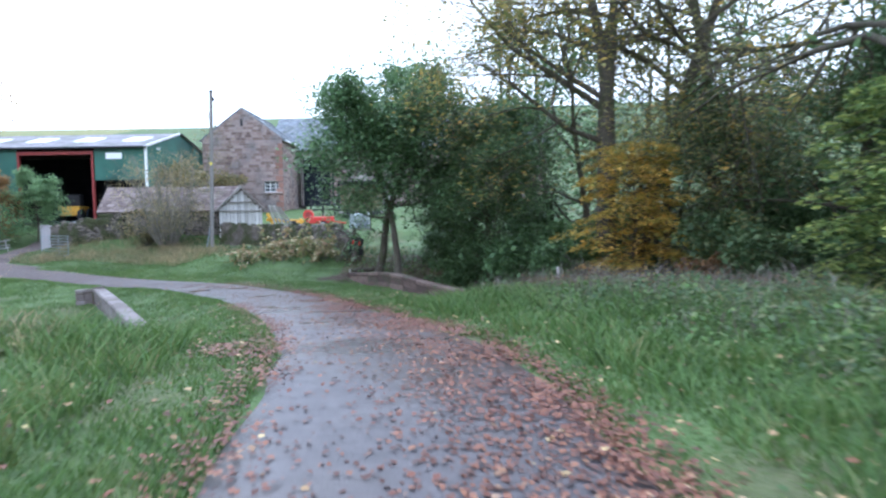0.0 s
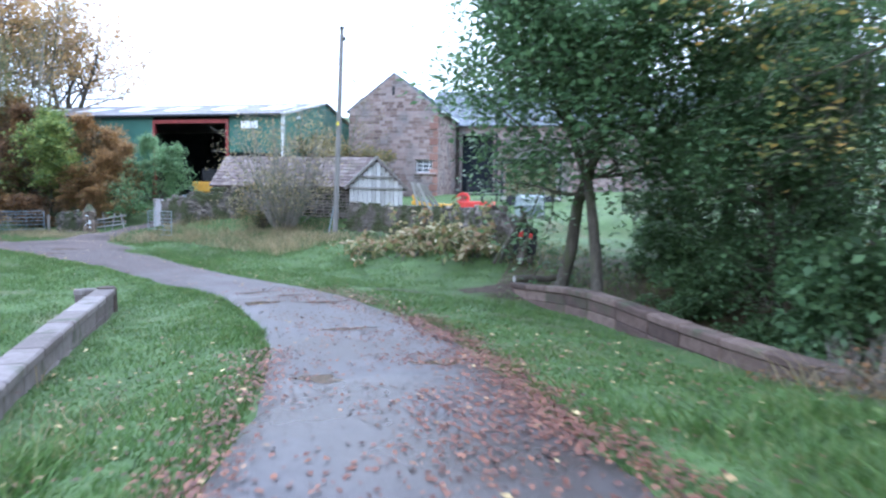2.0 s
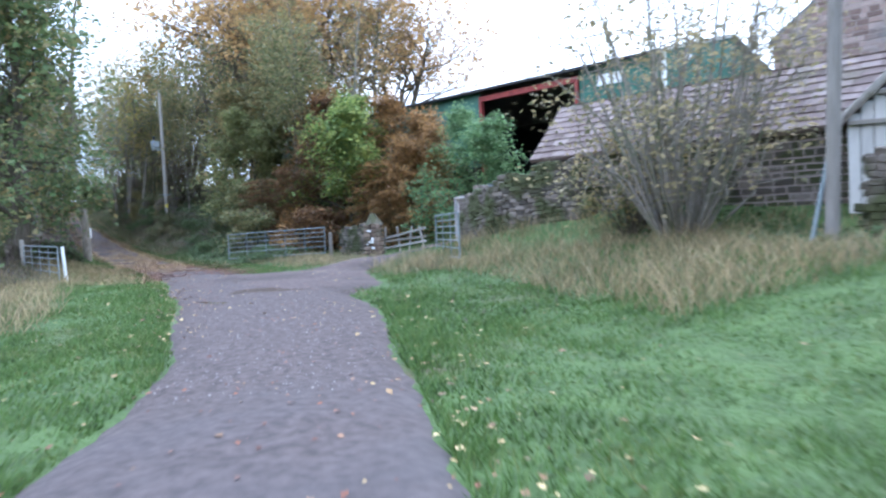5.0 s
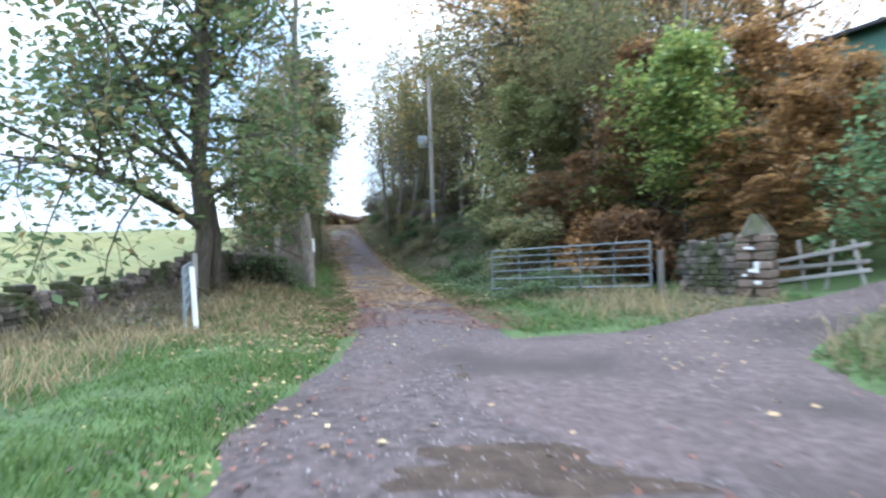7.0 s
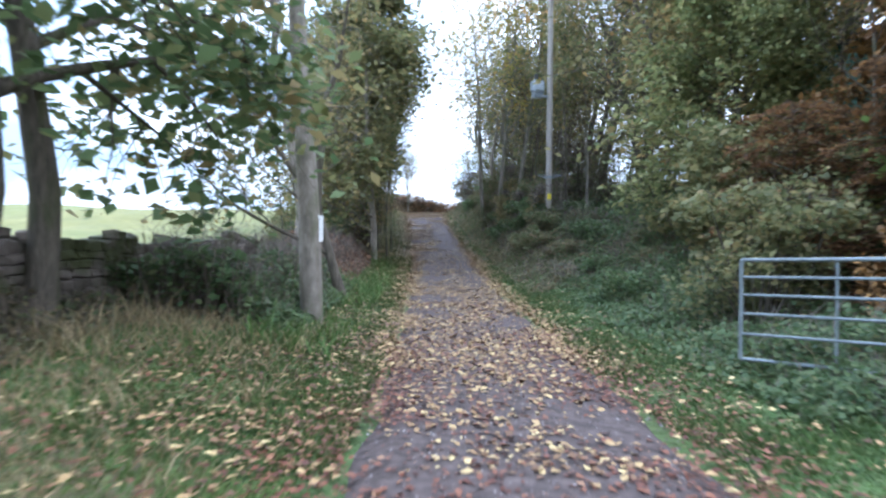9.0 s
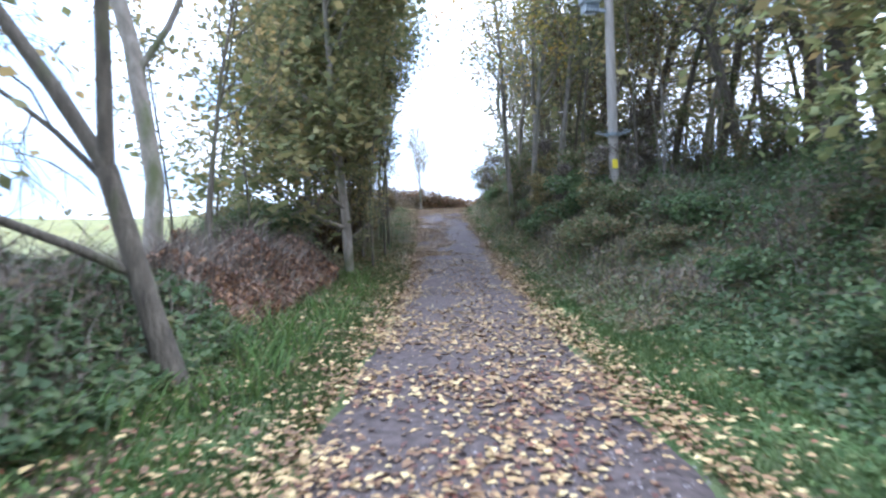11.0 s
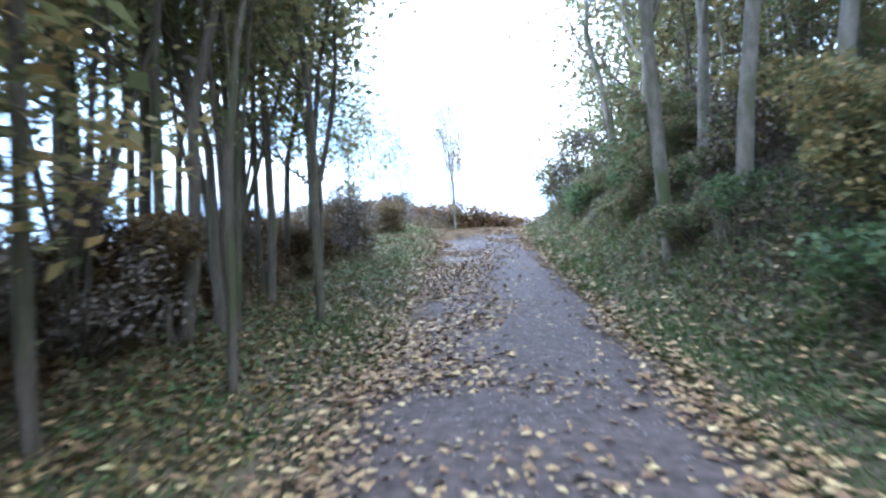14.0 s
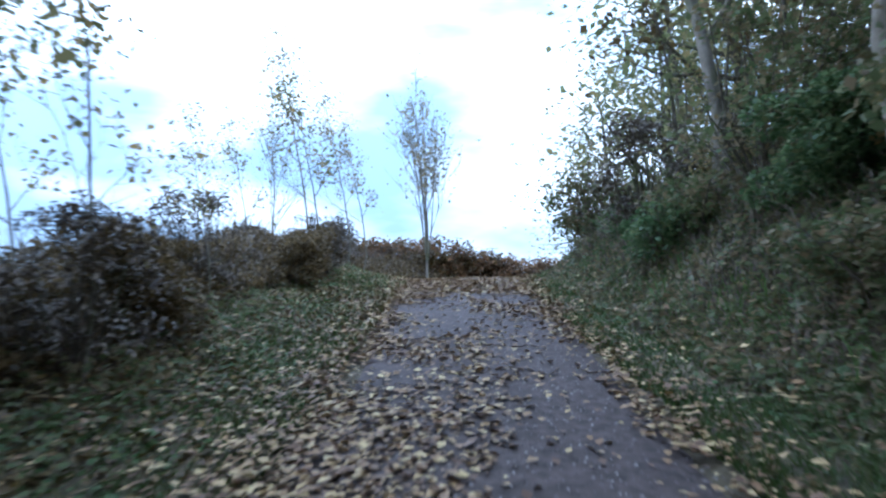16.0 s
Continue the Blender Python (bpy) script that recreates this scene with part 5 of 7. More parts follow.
K_BIRCH = tree_meshes(6, 900, 0.12, 0.3, height=14, r0=0.14, kids=(13, 6, 4), first=0.25, spread=42, reach=0.22, up=0.3, clumps=0.5)
K_WOOD = tree_meshes(7, 1300, 0.16, 0.5, height=13, r0=0.17, kids=(15, 5, 3), first=0.3, spread=66, reach=0.26, up=0.05, flat=0.3)
K_DARK = tree_meshes(14, 2900, 0.16, 0.55, height=13, r0=0.2, kids=(17, 5, 3), first=0.1, spread=66, reach=0.3, up=0.05, flat=0.3)
K_LANEMAPLE = tree_meshes(24, 17000, 0.15, 0.36, height=11.0, r0=0.125, kids=(26, 7, 5), first=0.08, spread=62, reach=0.25, up=0.12, flat=0.4, clumps=0.8, wobble=0.05)
K_GOLDBIRCH = tree_meshes(27, 2400, 0.13, 0.4, height=14.5, r0=0.14, kids=(13, 6, 4), first=0.36, spread=46, reach=0.22, up=0.2, clumps=0.7)
K_HEDGETREE = tree_meshes(25, 5600, 0.095, 0.36, height=9.5, r0=0.078, kids=(14, 6, 4), first=0.26, spread=54, reach=0.25, up=0.15, wobble=0.1, clumps=0.75)
K_FAN = tree_meshes(26, 900, 0.085, 0.16, height=6.0, r0=0.05, kids=(11, 4, 3), first=0.22, spread=24, reach=0.24, up=0.35, wobble=0.05, clumps=0.8, fork=(0.1, ((3, 40, 1, 1, 0.9), (7, 150, 1, 0.95, 0.7), (9, 260, 1, 0.85, 0.6), (12, 0, 1, 0.75, 0.5))))
K_THIN = tree_meshes(8, 17000, 0.165, 0.36, clumps=0.85, height=13, r0=0.26, kids=(24, 7, 6), first=0.13, spread=72, reach=0.36, up=0.02, flat=0.4, droop=0.32)
K_SPARSE = tree_meshes(12, 2800, 0.15, 0.4, clumps=0.7, height=13, r0=0.2, kids=(14, 6, 5), first=0.25, spread=55, reach=0.3, up=0.15, flat=0.4)
K_NOTICE = tree_meshes(12, 900, 0.15, 0.4, clumps=0.6, height=13, r0=0.2, kids=(14, 6, 5), first=0.25, spread=55, reach=0.3, up=0.15, flat=0.4)
K_FORK = tree_meshes(9, 700, 0.1, 0.35, height=8.0, r0=0.115, kids=(6, 6, 4), first=0.25, spread=58, reach=0.3, droop=0.6, wobble=0.13, lean=(-3.7, -16), fork=(0.26, ((27, 258), (5, 80), (58, 262, 0.5, 0.75, 0.45), (64, 250, 0.9, 0.5, 0.3))))
K_COPPICE = tree_meshes(13, 2300, 0.1, 0.55, levels=2, height=7.5, r0=0.05, kids=(6, 4), first=0.45, spread=38, reach=0.2, up=0.3, wobble=0.07, fork=(0.03, ((7, 20, 1, 1, 0.8), (13, 85, 1, 0.9, 0.6), (10, 150, 1, 1, 0.7), (16, 215, 1, 0.8, 0.55), (8, 280, 1, 0.95, 0.75), (14, 330, 1, 0.85, 0.5))))
K_BARE = tree_meshes(10, 420, 0.1, 0.35, height=9, r0=0.06, kids=(14, 6, 3), first=0.1, spread=26, reach=0.3, up=0.4, clumps=0.6)
K_STEM = tree_meshes(11, 500, 0.12, 0.3, height=9, r0=0.045, kids=(9, 4, 2), first=0.3, spread=38, reach=0.16, up=0.3, clumps=0.5)


def bush_meshes(seed, r, h, n, leaf, lumps=14, stems=9, flat=0.3, hollow=0.55):
    """A shrub: stems fanning from the base, and leaves over lumps of foliage with gaps between."""
    rs = np.random.RandomState(seed)
    C, S = [], []
    for i in range(lumps):
        a, q = rs.random() * 2 * np.pi, math.sqrt(rs.random())
        z = h * (0.15 + 0.75 * rs.random())
        k = math.sqrt(max(0.12, 1 - ((z / h - 0.45) / 0.62) ** 2))
        C.append((q * r * k * math.cos(a), q * r * k * math.sin(a), z))
        S.append(r * (0.28 + 0.22 * rs.random()))
    C, S = np.array(C), np.array(S)
    lines = []
    for i in range(stems):
        e = C[i % lumps] + np.array([0, 0, S[i % lumps] * 0.6])
        b = np.array([e[0] * 0.12, e[1] * 0.12, -0.1])
        m = (b + e) / 2 + rs.normal(size=3) * 0.08 * r
        lines.append(tube([b, m, e], [0.028, 0.02, 0.006], 5))
        for j in range(5):
            f = m + (e - m) * rs.random()
            lines.append(tube([f, f + rs.normal(size=3) * 0.25 * r + np.array([0, 0, 0.1])], [0.01, 0.003], 3))
    V, F = join_np(lines)
    t_me = np_mesh("stem", V, F)
    i = rs.randint(lumps, size=n)
    U = rs.normal(size=(n, 3))
    U /= np.linalg.norm(U, axis=1)[:, None]
    P = C[i] + U * (S[i] * (hollow + (1.05 - hollow) * rs.random(n) ** 0.6))[:, None] * np.array([1, 1, 0.75])
    P = P[P[:, 2] > 0.02]
    V, F = leaf_quads(P, leaf, rs, flat=flat)
    return t_me, None, np_mesh("foliage", V, F)


B_DENSE = bush_meshes(31, 1.5, 2.3, 6500, 0.09, lumps=20)
B_LOOSE = bush_meshes(33, 1.3, 2.2, 4000, 0.075, lumps=18, stems=18, hollow=0.2)
B_TWIGGY = bush_meshes(34, 1.4, 3.0, 2600, 0.07, lumps=26, stems=26, hollow=0.1)
B_FAR = bush_meshes(36, 1.5, 2.3, 1300, 0.24, lumps=20)
B_WILLOW = bush_meshes(37, 1.7, 3.6, 5000, 0.045, lumps=60, stems=60, hollow=0.0)
B_HEDGE = bush_meshes(38, 1.4, 2.2, 2000, 0.13, lumps=34, stems=20, hollow=0.1)
B_LOW = bush_meshes(35, 1.0, 0.9, 2600, 0.065, lumps=14, stems=14)


def spray_meshes(seed, r, h, sprays, n, leaf):
    """A young beech: tiers of flat, drooping sprays round one stem, with gaps between the tiers."""
    rs = np.random.RandomState(seed)
    lines, P = [tube([(0, 0, -0.1), (0.05 * r, 0, h * 0.5), (0, 0.04 * r, h * 0.97)], [0.05, 0.035, 0.008], 6)], []
    for i in range(sprays):
        f = (i + rs.random()) / sprays
        z = h * (0.06 + 0.9 * f)
        a = i * 2.4 + rs.normal() * 0.4
        out = r * (0.35 + 0.65 * math.sqrt(max(0.02, 1 - ((f - 0.35) / 0.68) ** 2))) * (0.6 + 0.5 * rs.random())
        d, w = np.array([math.cos(a), math.sin(a), 0.0]), np.array([-math.sin(a), math.cos(a), 0.0])
        lift, droop = 0.12 * out * rs.random(), out * (0.1 + 0.2 * rs.random())
        tip = d * out + np.array([0, 0, z + lift - droop])
        mid = d * out * 0.5 + np.array([0, 0, z + lift])
        lines.append(tube([(0, 0, z - 0.15 * out), mid, tip], [0.02, 0.012, 0.004], 4))
        k = n // sprays
        t = 0.2 + 0.85 * rs.random(k) ** 0.7
        side = (rs.random(k) * 2 - 1) * 0.42 * out * np.sin(np.clip(t, 0, 1) * 2.6)
        Q = d * (out * t)[:, None] + w * side[:, None]
        Q[:, 2] = z + lift - droop * t ** 2 - 0.25 * np.abs(side) + rs.normal(size=k) * 0.045 * r / 2
        P.append(Q)
    V, F = join_np(lines)
    P = np.vstack(P)
    L, G = leaf_quads(P[P[:, 2] > 0.05], leaf, rs, flat=1.2)
    return np_mesh("stem", V, F), None, np_mesh("foliage", L, G)


B_LAYER = spray_meshes(32, 2.3, 5.6, 74, 9500, 0.105)


def bush(name, meshes, x, y, label, leaves, rz=0, scale=1.0, dz=0.0, group="", sz=None, bark=None):
    t = thing(name, label, "shrub", at=pose(x, y, gz(x, y) + dz, 0, 0, rz) @ Matrix.Diagonal((scale, scale, sz or scale, 1)), group=group)
    plant(t, (("stem", meshes[0], bark or M_BARK), ("foliage", meshes[2], leaves)), False)
    return t


def ground_at(x, y, dz=0.0):
    return (x, y, gz(x, y) + dz)


# by the stream
srs = random.Random(3)
for x, y, dz, rz, sc in ((-4.1, 31.6, 0.2, 0, 1.12), (-2.95, 30.0, 0.5, 130, 1.0), (1.8, 30.4, 0.5, 220, 0.8), (0.4, 33.5, 0.2, 300, 0.9)):
    tree("evergreen_tree", K_EVER, ground_at(x, y, dz), "dense glossy evergreen tree behind the bridge parapet", M_BARK, L_GREEN, rz, sc)
tree("beech_tree", K_BOUGH, ground_at(5.7, 26.2), "tall beech reaching golden sprays over the stream", M_BARK, L_GOLD, 0)
for x, y, rz, sc in ((7.4, 28.2, 60, 1.05), (10.5, 27.0, 300, 0.9), (9.5, 12.5, 150, 0.85)):
    tree("beech_tree", K_BEECH, ground_at(x, y), "tall beech tree with thinning golden leaves by the stream", M_BARK, L_GOLD if y > 15 else L_OLIVE, rz, sc)
for x, y, rz in ((12.0, 21.0, 20), (14.5, 15.0, 80), (16.5, 26.0, 140), (13.0, 9.0, 200), (19.0, 19.0, 260), (9.0, 36.0, 10), (14.0, 34.0, 70), (21.0, 30.0, 130), (3.5, 41.0, 190), (8.0, 44.0, 20), (13.5, 41.0, 99), (19.0, 40.0, 170), (24.0, 24.0, 250), (26.0, 36.0, 300), (11.0, 31.0, 40), (23.0, 12.0, 10), (17.5, 8.0, 30), (1.5, 39.0, 60), (5.5, 38.0, 200), (6.5, 33.0, 280), (8.6, 29.0, 330)):
    tree("stream_tree", K_DARK, ground_at(x, y), "broadleaf tree in the dim stream wood", M_BARK, (L_GREEN, L_OLIVE)[rz // 10 % 2], rz)
L_AMBER = leafmat("amber_beech_leaves", [(0.1, (0.15, 0.18, 0.045)), (0.35, (0.34, 0.31, 0.07)), (0.55, (0.62, 0.42, 0.09)), (0.75, (0.74, 0.45, 0.1)), (0.95, (0.74, 0.34, 0.07))], thin=0.45, island=0.45, scale=0.7)
bush("golden_beech", B_LAYER, 5.8, 22.7, "young golden beech with layered yellow and orange sprays", L_AMBER, 0, 1.15, 0.1, sz=1.02)
bush("golden_beech", B_LAYER, 8.3, 11.6, "young beech with yellow-green sprays", L_LIME, 120, 0.95, 0.1)
for x, y, rz, sc in ((15.4, 19.4, 170, 1.0), (10.8, 24.0, 100, 0.8)):
    tree("stream_evergreen", K_EVER, ground_at(x, y), "dark evergreen tree in the dim stream wood", M_BARK, L_GREEN, rz, sc, group="evergreens in the stream wood")
for x, y, sc, l in ((-0.2, 36.4, 1.1, L_BRAMBLE), (0.4, 33.0, 1.0, L_GREEN), (-1.0, 33.9, 0.8, L_GREEN), (-0.6, 31.6, 0.8, L_GREEN), (0.8, 29.6, 0.9, L_GREEN), (3.4, 26.2, 1.6, L_GREEN), (4.4, 24.2, 1.2, L_GREEN), (2.2, 25.2, 1.0, L_BRAMBLE), (5.6, 28.6, 2.0, L_GREEN), (9.0, 20.0, 1.3, L_BRAMBLE), (8.6, 16.5, 1.2, L_BRAMBLE), (11.0, 13.5, 1.4, L_GREEN), (10.5, 23.5, 1.5, L_GREEN), (7.6, 19.0, 0.9, L_BROWN), (12.8, 17.8, 1.5, L_GREEN), (9.6, 8.6, 1.1, L_BRAMBLE), (4.6, 28.8, 1.2, L_GREEN), (1.2, 27.2, 1.0, L_GREEN), (13.0, 27.5, 1.6, L_GREEN), (16.0, 21.0, 1.7, L_GREEN), (6.5, 34.0, 1.8, L_GREEN), (10.5, 35.0, 2.0, L_BRAMBLE), (14.5, 31.0, 2.0, L_GREEN), (18.5, 27.0, 2.1, L_GREEN), (19.5, 15.0, 2.0, L_GREEN), (16.0, 36.5, 2.2, L_GREEN), (21.5, 22.0, 2.2, L_BRAMBLE), (15.5, 12.0, 1.6, L_BRAMBLE), (3.0, 36.5, 1.4, L_GREEN), (11.5, 5.5, 1.3, L_BRAMBLE)):
    bush("stream_shrub", B_DENSE if x < 11 else B_FAR, x, y, "dense dark shrub under the streamside trees", l, srs.uniform(0, 360), sc, group="shrubs by the stream")
L_HEDGE = leafmat("autumn_hedge_leaves", [(0.1, (0.055, 0.04, 0.016)), (0.5, (0.1, 0.07, 0.03)), (0.85, (0.17, 0.115, 0.05)), (0.97, (0.12, 0.13, 0.045))])
L_BANK = leafmat("bank_growth_leaves", [(0.25, (0.085, 0.12, 0.048)), (0.45, (0.13, 0.15, 0.064)), (0.58, (0.18, 0.15, 0.078)), (0.7, (0.22, 0.16, 0.09)), (0.88, (0.34, 0.27, 0.15))], thin=0.45, island=0.4, scale=1.3)
L_ELDER = leafmat("pale_elder_leaves", [(0.1, (0.14, 0.14, 0.07)), (0.5, (0.28, 0.23, 0.12)), (0.9, (0.42, 0.33, 0.18))], thin=0.55)
# along the lane
tree("lane_tree", K_THIN, ground_at(-43.9, 36.4), "mossy lane-side sycamore with drooping green and brown leaves", M_BARK, L_SYCAMORE, 0)
tree("lane_tree", K_SPARSE, ground_at(-44.9, 36.9), "slimmer mossy lane-side tree with thinning brown leaves", M_BARK, L_SYCAMORE, 90, 0.95)
for x, y, rz, sc in ((-69.3, 44.0, 20, 0.9), (-70.1, 44.2, 140, 0.8), (-71.2, 43.2, 260, 1.1), (-72.3, 44.4, 80, 0.85), (-73.4, 44.95, 10, 0.7), (-74.2, 43.9, 200, 1.0), (-75.2, 44.3, 310, 0.8), (-76.3, 44.6, 55, 1.1), (-77.1, 44.95, 170, 0.8),
                     (-70.6, 42.2, 30, 1.0), (-71.8, 42.0, 95, 1.1), (-73.2, 42.4, 240, 0.9), (-74.9, 42.2, 120, 1.1), (-76.4, 42.0, 0, 1.0)):
    tree("hedgerow_tree", K_HEDGETREE, ground_at(x, y), "olive-leaved hedgerow tree beside the lane", M_BARK, (L_OLIVE, L_MIX)[rz % 2], rz, sc, group="trees in the lane hedge")
tree("notice_tree", K_NOTICE, ground_at(-47.75, 40.2), "straight pale-barked tree bearing a white notice", M_PALEBARK, L_OLIVE, 30, 1.0)
tree("forked_tree", K_FORK, ground_at(-51.7, 41.0), "mossy forked tree with bare arching boughs over a bramble bank", M_BARK, L_MIX, 0)
tree("straight_tree", K_BIRCH, ground_at(-55.2, 40.0), "straight pale-barked young tree at the field edge", M_PALEBARK, L_MIX, 0)
tree("maple_tree", K_LANEMAPLE, ground_at(-63.0, 43.16), "dense olive-leaved maple overhanging the lane", M_PALEBARK, L_OLIVE, 0)
tree("maple_tree", K_LANEMAPLE, ground_at(-66.5, 42.0), "dense olive-leaved maple overhanging the lane", M_PALEBARK, L_MIX, 140, 0.75)
for x, y, sc, l in ((-61.6, 40.6, 0.7, L_BRAMBLE), (-63.4, 41.1, 0.65, L_BRAMBLE), (-64.8, 41.4, 0.7, L_BRAMBLE), (-66.4, 41.0, 0.7, L_BANK), (-65.2, 40.0, 0.9, L_OLIVE)):
    bush("field_edge_shrub", B_DENSE, x, y, "dense green shrub on the field edge under the maples", l, x * 71 % 360, sc, group="shrubs under the maples")
for i in range(7):
    x, y = -66.5 - i * 0.95 + srs.uniform(-0.4, 0.4), 0.0
    y = 43.7 - (x + 65) * 0.17 - (0.2, 2.0, 0.9, 3.0)[i % 4] - srs.uniform(0, 0.5)
    tree("coppice_hazel", K_COPPICE, ground_at(x, y), "many-stemmed hazel with thinning olive leaves", M_BARK, (L_OLIVE, L_MIX, L_OLIVE)[i % 3], srs.uniform(0, 360), srs.uniform(0.8, 1.15), group="hazels along the lane")
for i in range(11):
    x = -65.4 - i * 0.8 + srs.uniform(-0.3, 0.3)
    y = 44.3 - (x + 65) * 0.16 - (0.2, 1.0, 0.5, 1.5)[i % 4] - srs.uniform(0, 0.3)
    tree("sapling", K_SLIM, ground_at(x, y), "slender lane-side sapling with thinning leaves", M_BARK, (L_OLIVE, L_OLIVE, L_MIX)[i % 3], srs.uniform(0, 360), srs.uniform(0.7, 1.0), group="saplings along the lane")
for x, y, sc in ((-56.9, 40.8, 1.0), (-57.4, 40.6, 0.8), (-60.2, 40.9, 0.8), (-59.0, 39.5, 0.7), (-61.5, 40.2, 0.7)):
    tree("sapling", K_STEM, ground_at(x, y), "slender bare sapling behind the bracken", M_BARK, L_MIX, x * 77 % 360, sc, group="saplings along the lane")
# right bank
for x, y in ((-71.4, 50.9), (-73.0, 50.6), (-70.4, 51.6), (-74.5, 52.0), (-78.0, 52.6), (-82.0, 53.0)):
    tree("bank_tree", K_GOLDBIRCH if x > -73.5 else K_BIRCH, ground_at(x, y), "tall pale-trunked tree leaning out from the bank", M_PALEBARK, L_GOLD if x > -73.5 else L_MIX, x * 40 % 360, 0.85, trim=x < -73.5)
for i in range(22):
    x = -63.5 - i * 1.25 + srs.uniform(-0.4, 0.4)
    y = 45.5 - (x + 60) * 0.18 + 5.2 + (0, 1.2, 0.5, 2.0)[i % 4] + srs.uniform(-0.3, 0.5)
    tree("bank_sapling", (K_STEM, K_SLIM, K_STEM)[i % 3], ground_at(x, y), "slender brown-stemmed sapling on the lane bank", (M_BARK, M_PALEBARK)[i % 2], (L_MIX, L_OLIVE, L_HEDGE)[i % 3], srs.uniform(0, 360), srs.uniform(0.8, 1.15), group="saplings on the bank")
for i in range(30):
    x = -50.5 - i * 1.35 + srs.uniform(-0.5, 0.5)
    y = 45.5 - (x + 60) * 0.18 + (3.0, 4.2, 5.0, 3.5)[i % 4] + (1.0 if x > -57 else 0) + srs.uniform(-0.3, 0.3)
    bush("bramble_clump", B_LOW, x, y, ("dark green bramble clump on the bank", "withered brown bramble clump on the bank", "olive bramble clump on the bank")[i % 3], (L_BRAMBLE, L_BANK, L_BANK)[i % 3], srs.uniform(0, 360), srs.uniform(0.6, 1.0), -0.1, group="brambles on the bank")
for i in range(46):
    x = -47 - i * 1.35 + srs.uniform(-1, 1)
    y = 45.5 - (x + 60) * 0.18 + (8.5, 13, 10.5, 18)[i % 4] + srs.uniform(-1, 2)
    if abs(x + 62) < 2.0 and y < 56:
        continue
    tree("woodland_tree", ((K_DARK, K_WOOD, K_DARK, K_DARK) if x < -77 else (K_WOOD, K_BIRCH, K_WOOD, K_WOOD) if x < -55 else (K_SLIM, K_BIRCH, K_SLIM, K_BIRCH))[i % 4], ground_at(x, y), ("olive-leaved tree on the wooded bank", "pale-trunked birch on the wooded bank", "olive-leaved tree on the wooded bank", "dark-leaved tree on the wooded bank")[i % 4],
         (M_BARK, M_PALEBARK, M_BARK, M_BARK)[i % 4], (L_OLIVE, L_MIX, L_OLIVE, L_MIX)[i % 4], srs.uniform(0, 360), srs.uniform(0.8, 1.2), group="woodland on the bank")
for i in range(34):
    x = -45 - i * 1.5 + srs.uniform(-0.8, 0.8)
    y = 45.5 - (x + 60) * 0.18 + (3.4, 5.6, 8.2)[i % 3] + srs.uniform(-0.4, 1.2) + (3.5 if x > -57 else 0)
    if abs(x + 60) < 5.0 and i % 3 < 2:
        continue
    k = i % 5
    bush("bank_shrub", (B_LOOSE, B_DENSE if x > -60 else B_LOOSE, B_TWIGGY, B_LOOSE, B_DENSE if x > -60 else B_TWIGGY)[k], x, y, ("loose olive shrub on the lane bank", "dense leafy shrub on the lane bank", "bare twiggy brown shrub on the lane bank", "loose russet shrub on the lane bank", "dense dark shrub on the lane bank")[k],
         (L_OLIVE if x > -57 else L_BANK, L_BRAMBLE if x > -57 else L_BANK, L_TWIG, L_MIX, L_BRAMBLE if x > -57 else L_BANK)[k], srs.uniform(0, 360), srs.uniform(0.75, 1.25), group="shrubs on the bank")
for i in range(18):
    x = -60.5 - i * 1.25 + srs.uniform(-0.4, 0.4)
    y = 45.5 - (x + 60) * 0.18 + (3.7, 4.6, 4.1)[i % 3] + srs.uniform(-0.2, 0.3)
    k = i % 4
    bush("undergrowth_shrub", (B_LOOSE, B_TWIGGY, B_LOOSE, B_DENSE)[k], x, y, ("loose withered shrub among the bank stems", "bare twiggy shrub among the bank stems", "ragged olive shrub among the bank stems", "low ivy-green shrub among the bank stems")[k],
         (L_BANK, L_TWIG, L_MIX, L_BRAMBLE)[k], srs.uniform(0, 360), srs.uniform(0.5, 0.8), group="undergrowth on the bank")
# left hedge past the maple
for i in range(16):
    x = -68 - i * 1.7 + srs.uniform(-0.5, 0.5)
    y = 44.6 - (x + 65) * 0.17 - 1.9 + srs.uniform(-0.5, 0.3)
    k = i % 3
    bush("hedge_shrub", (B_TWIGGY, B_DENSE, B_LOOSE)[k], x, y, ("leafless brown shrub in the hedge", "dark-leaved shrub in the hedge", "thin brown-leaved shrub in the hedge")[k], (L_TWIG, L_HEDGE, L_HEDGE)[k], srs.uniform(0, 360), srs.uniform(0.4, 0.55), group="lane hedge")
for i in range(44):
    a = i / 43
    x, y = -99.5 - 12 * a ** 1.5 + srs.uniform(-0.5, 0.5), 42.5 + 25 * a + srs.uniform(-0.3, 0.3)
    bush("far_hedge_shrub", B_HEDGE, x, y, "russet hedge shrub at the bend of the lane", (L_BROWN, L_HEDGE, L_BROWN)[i % 3], srs.uniform(0, 360), srs.uniform(0.7, 0.95), group="hedge at the bend")
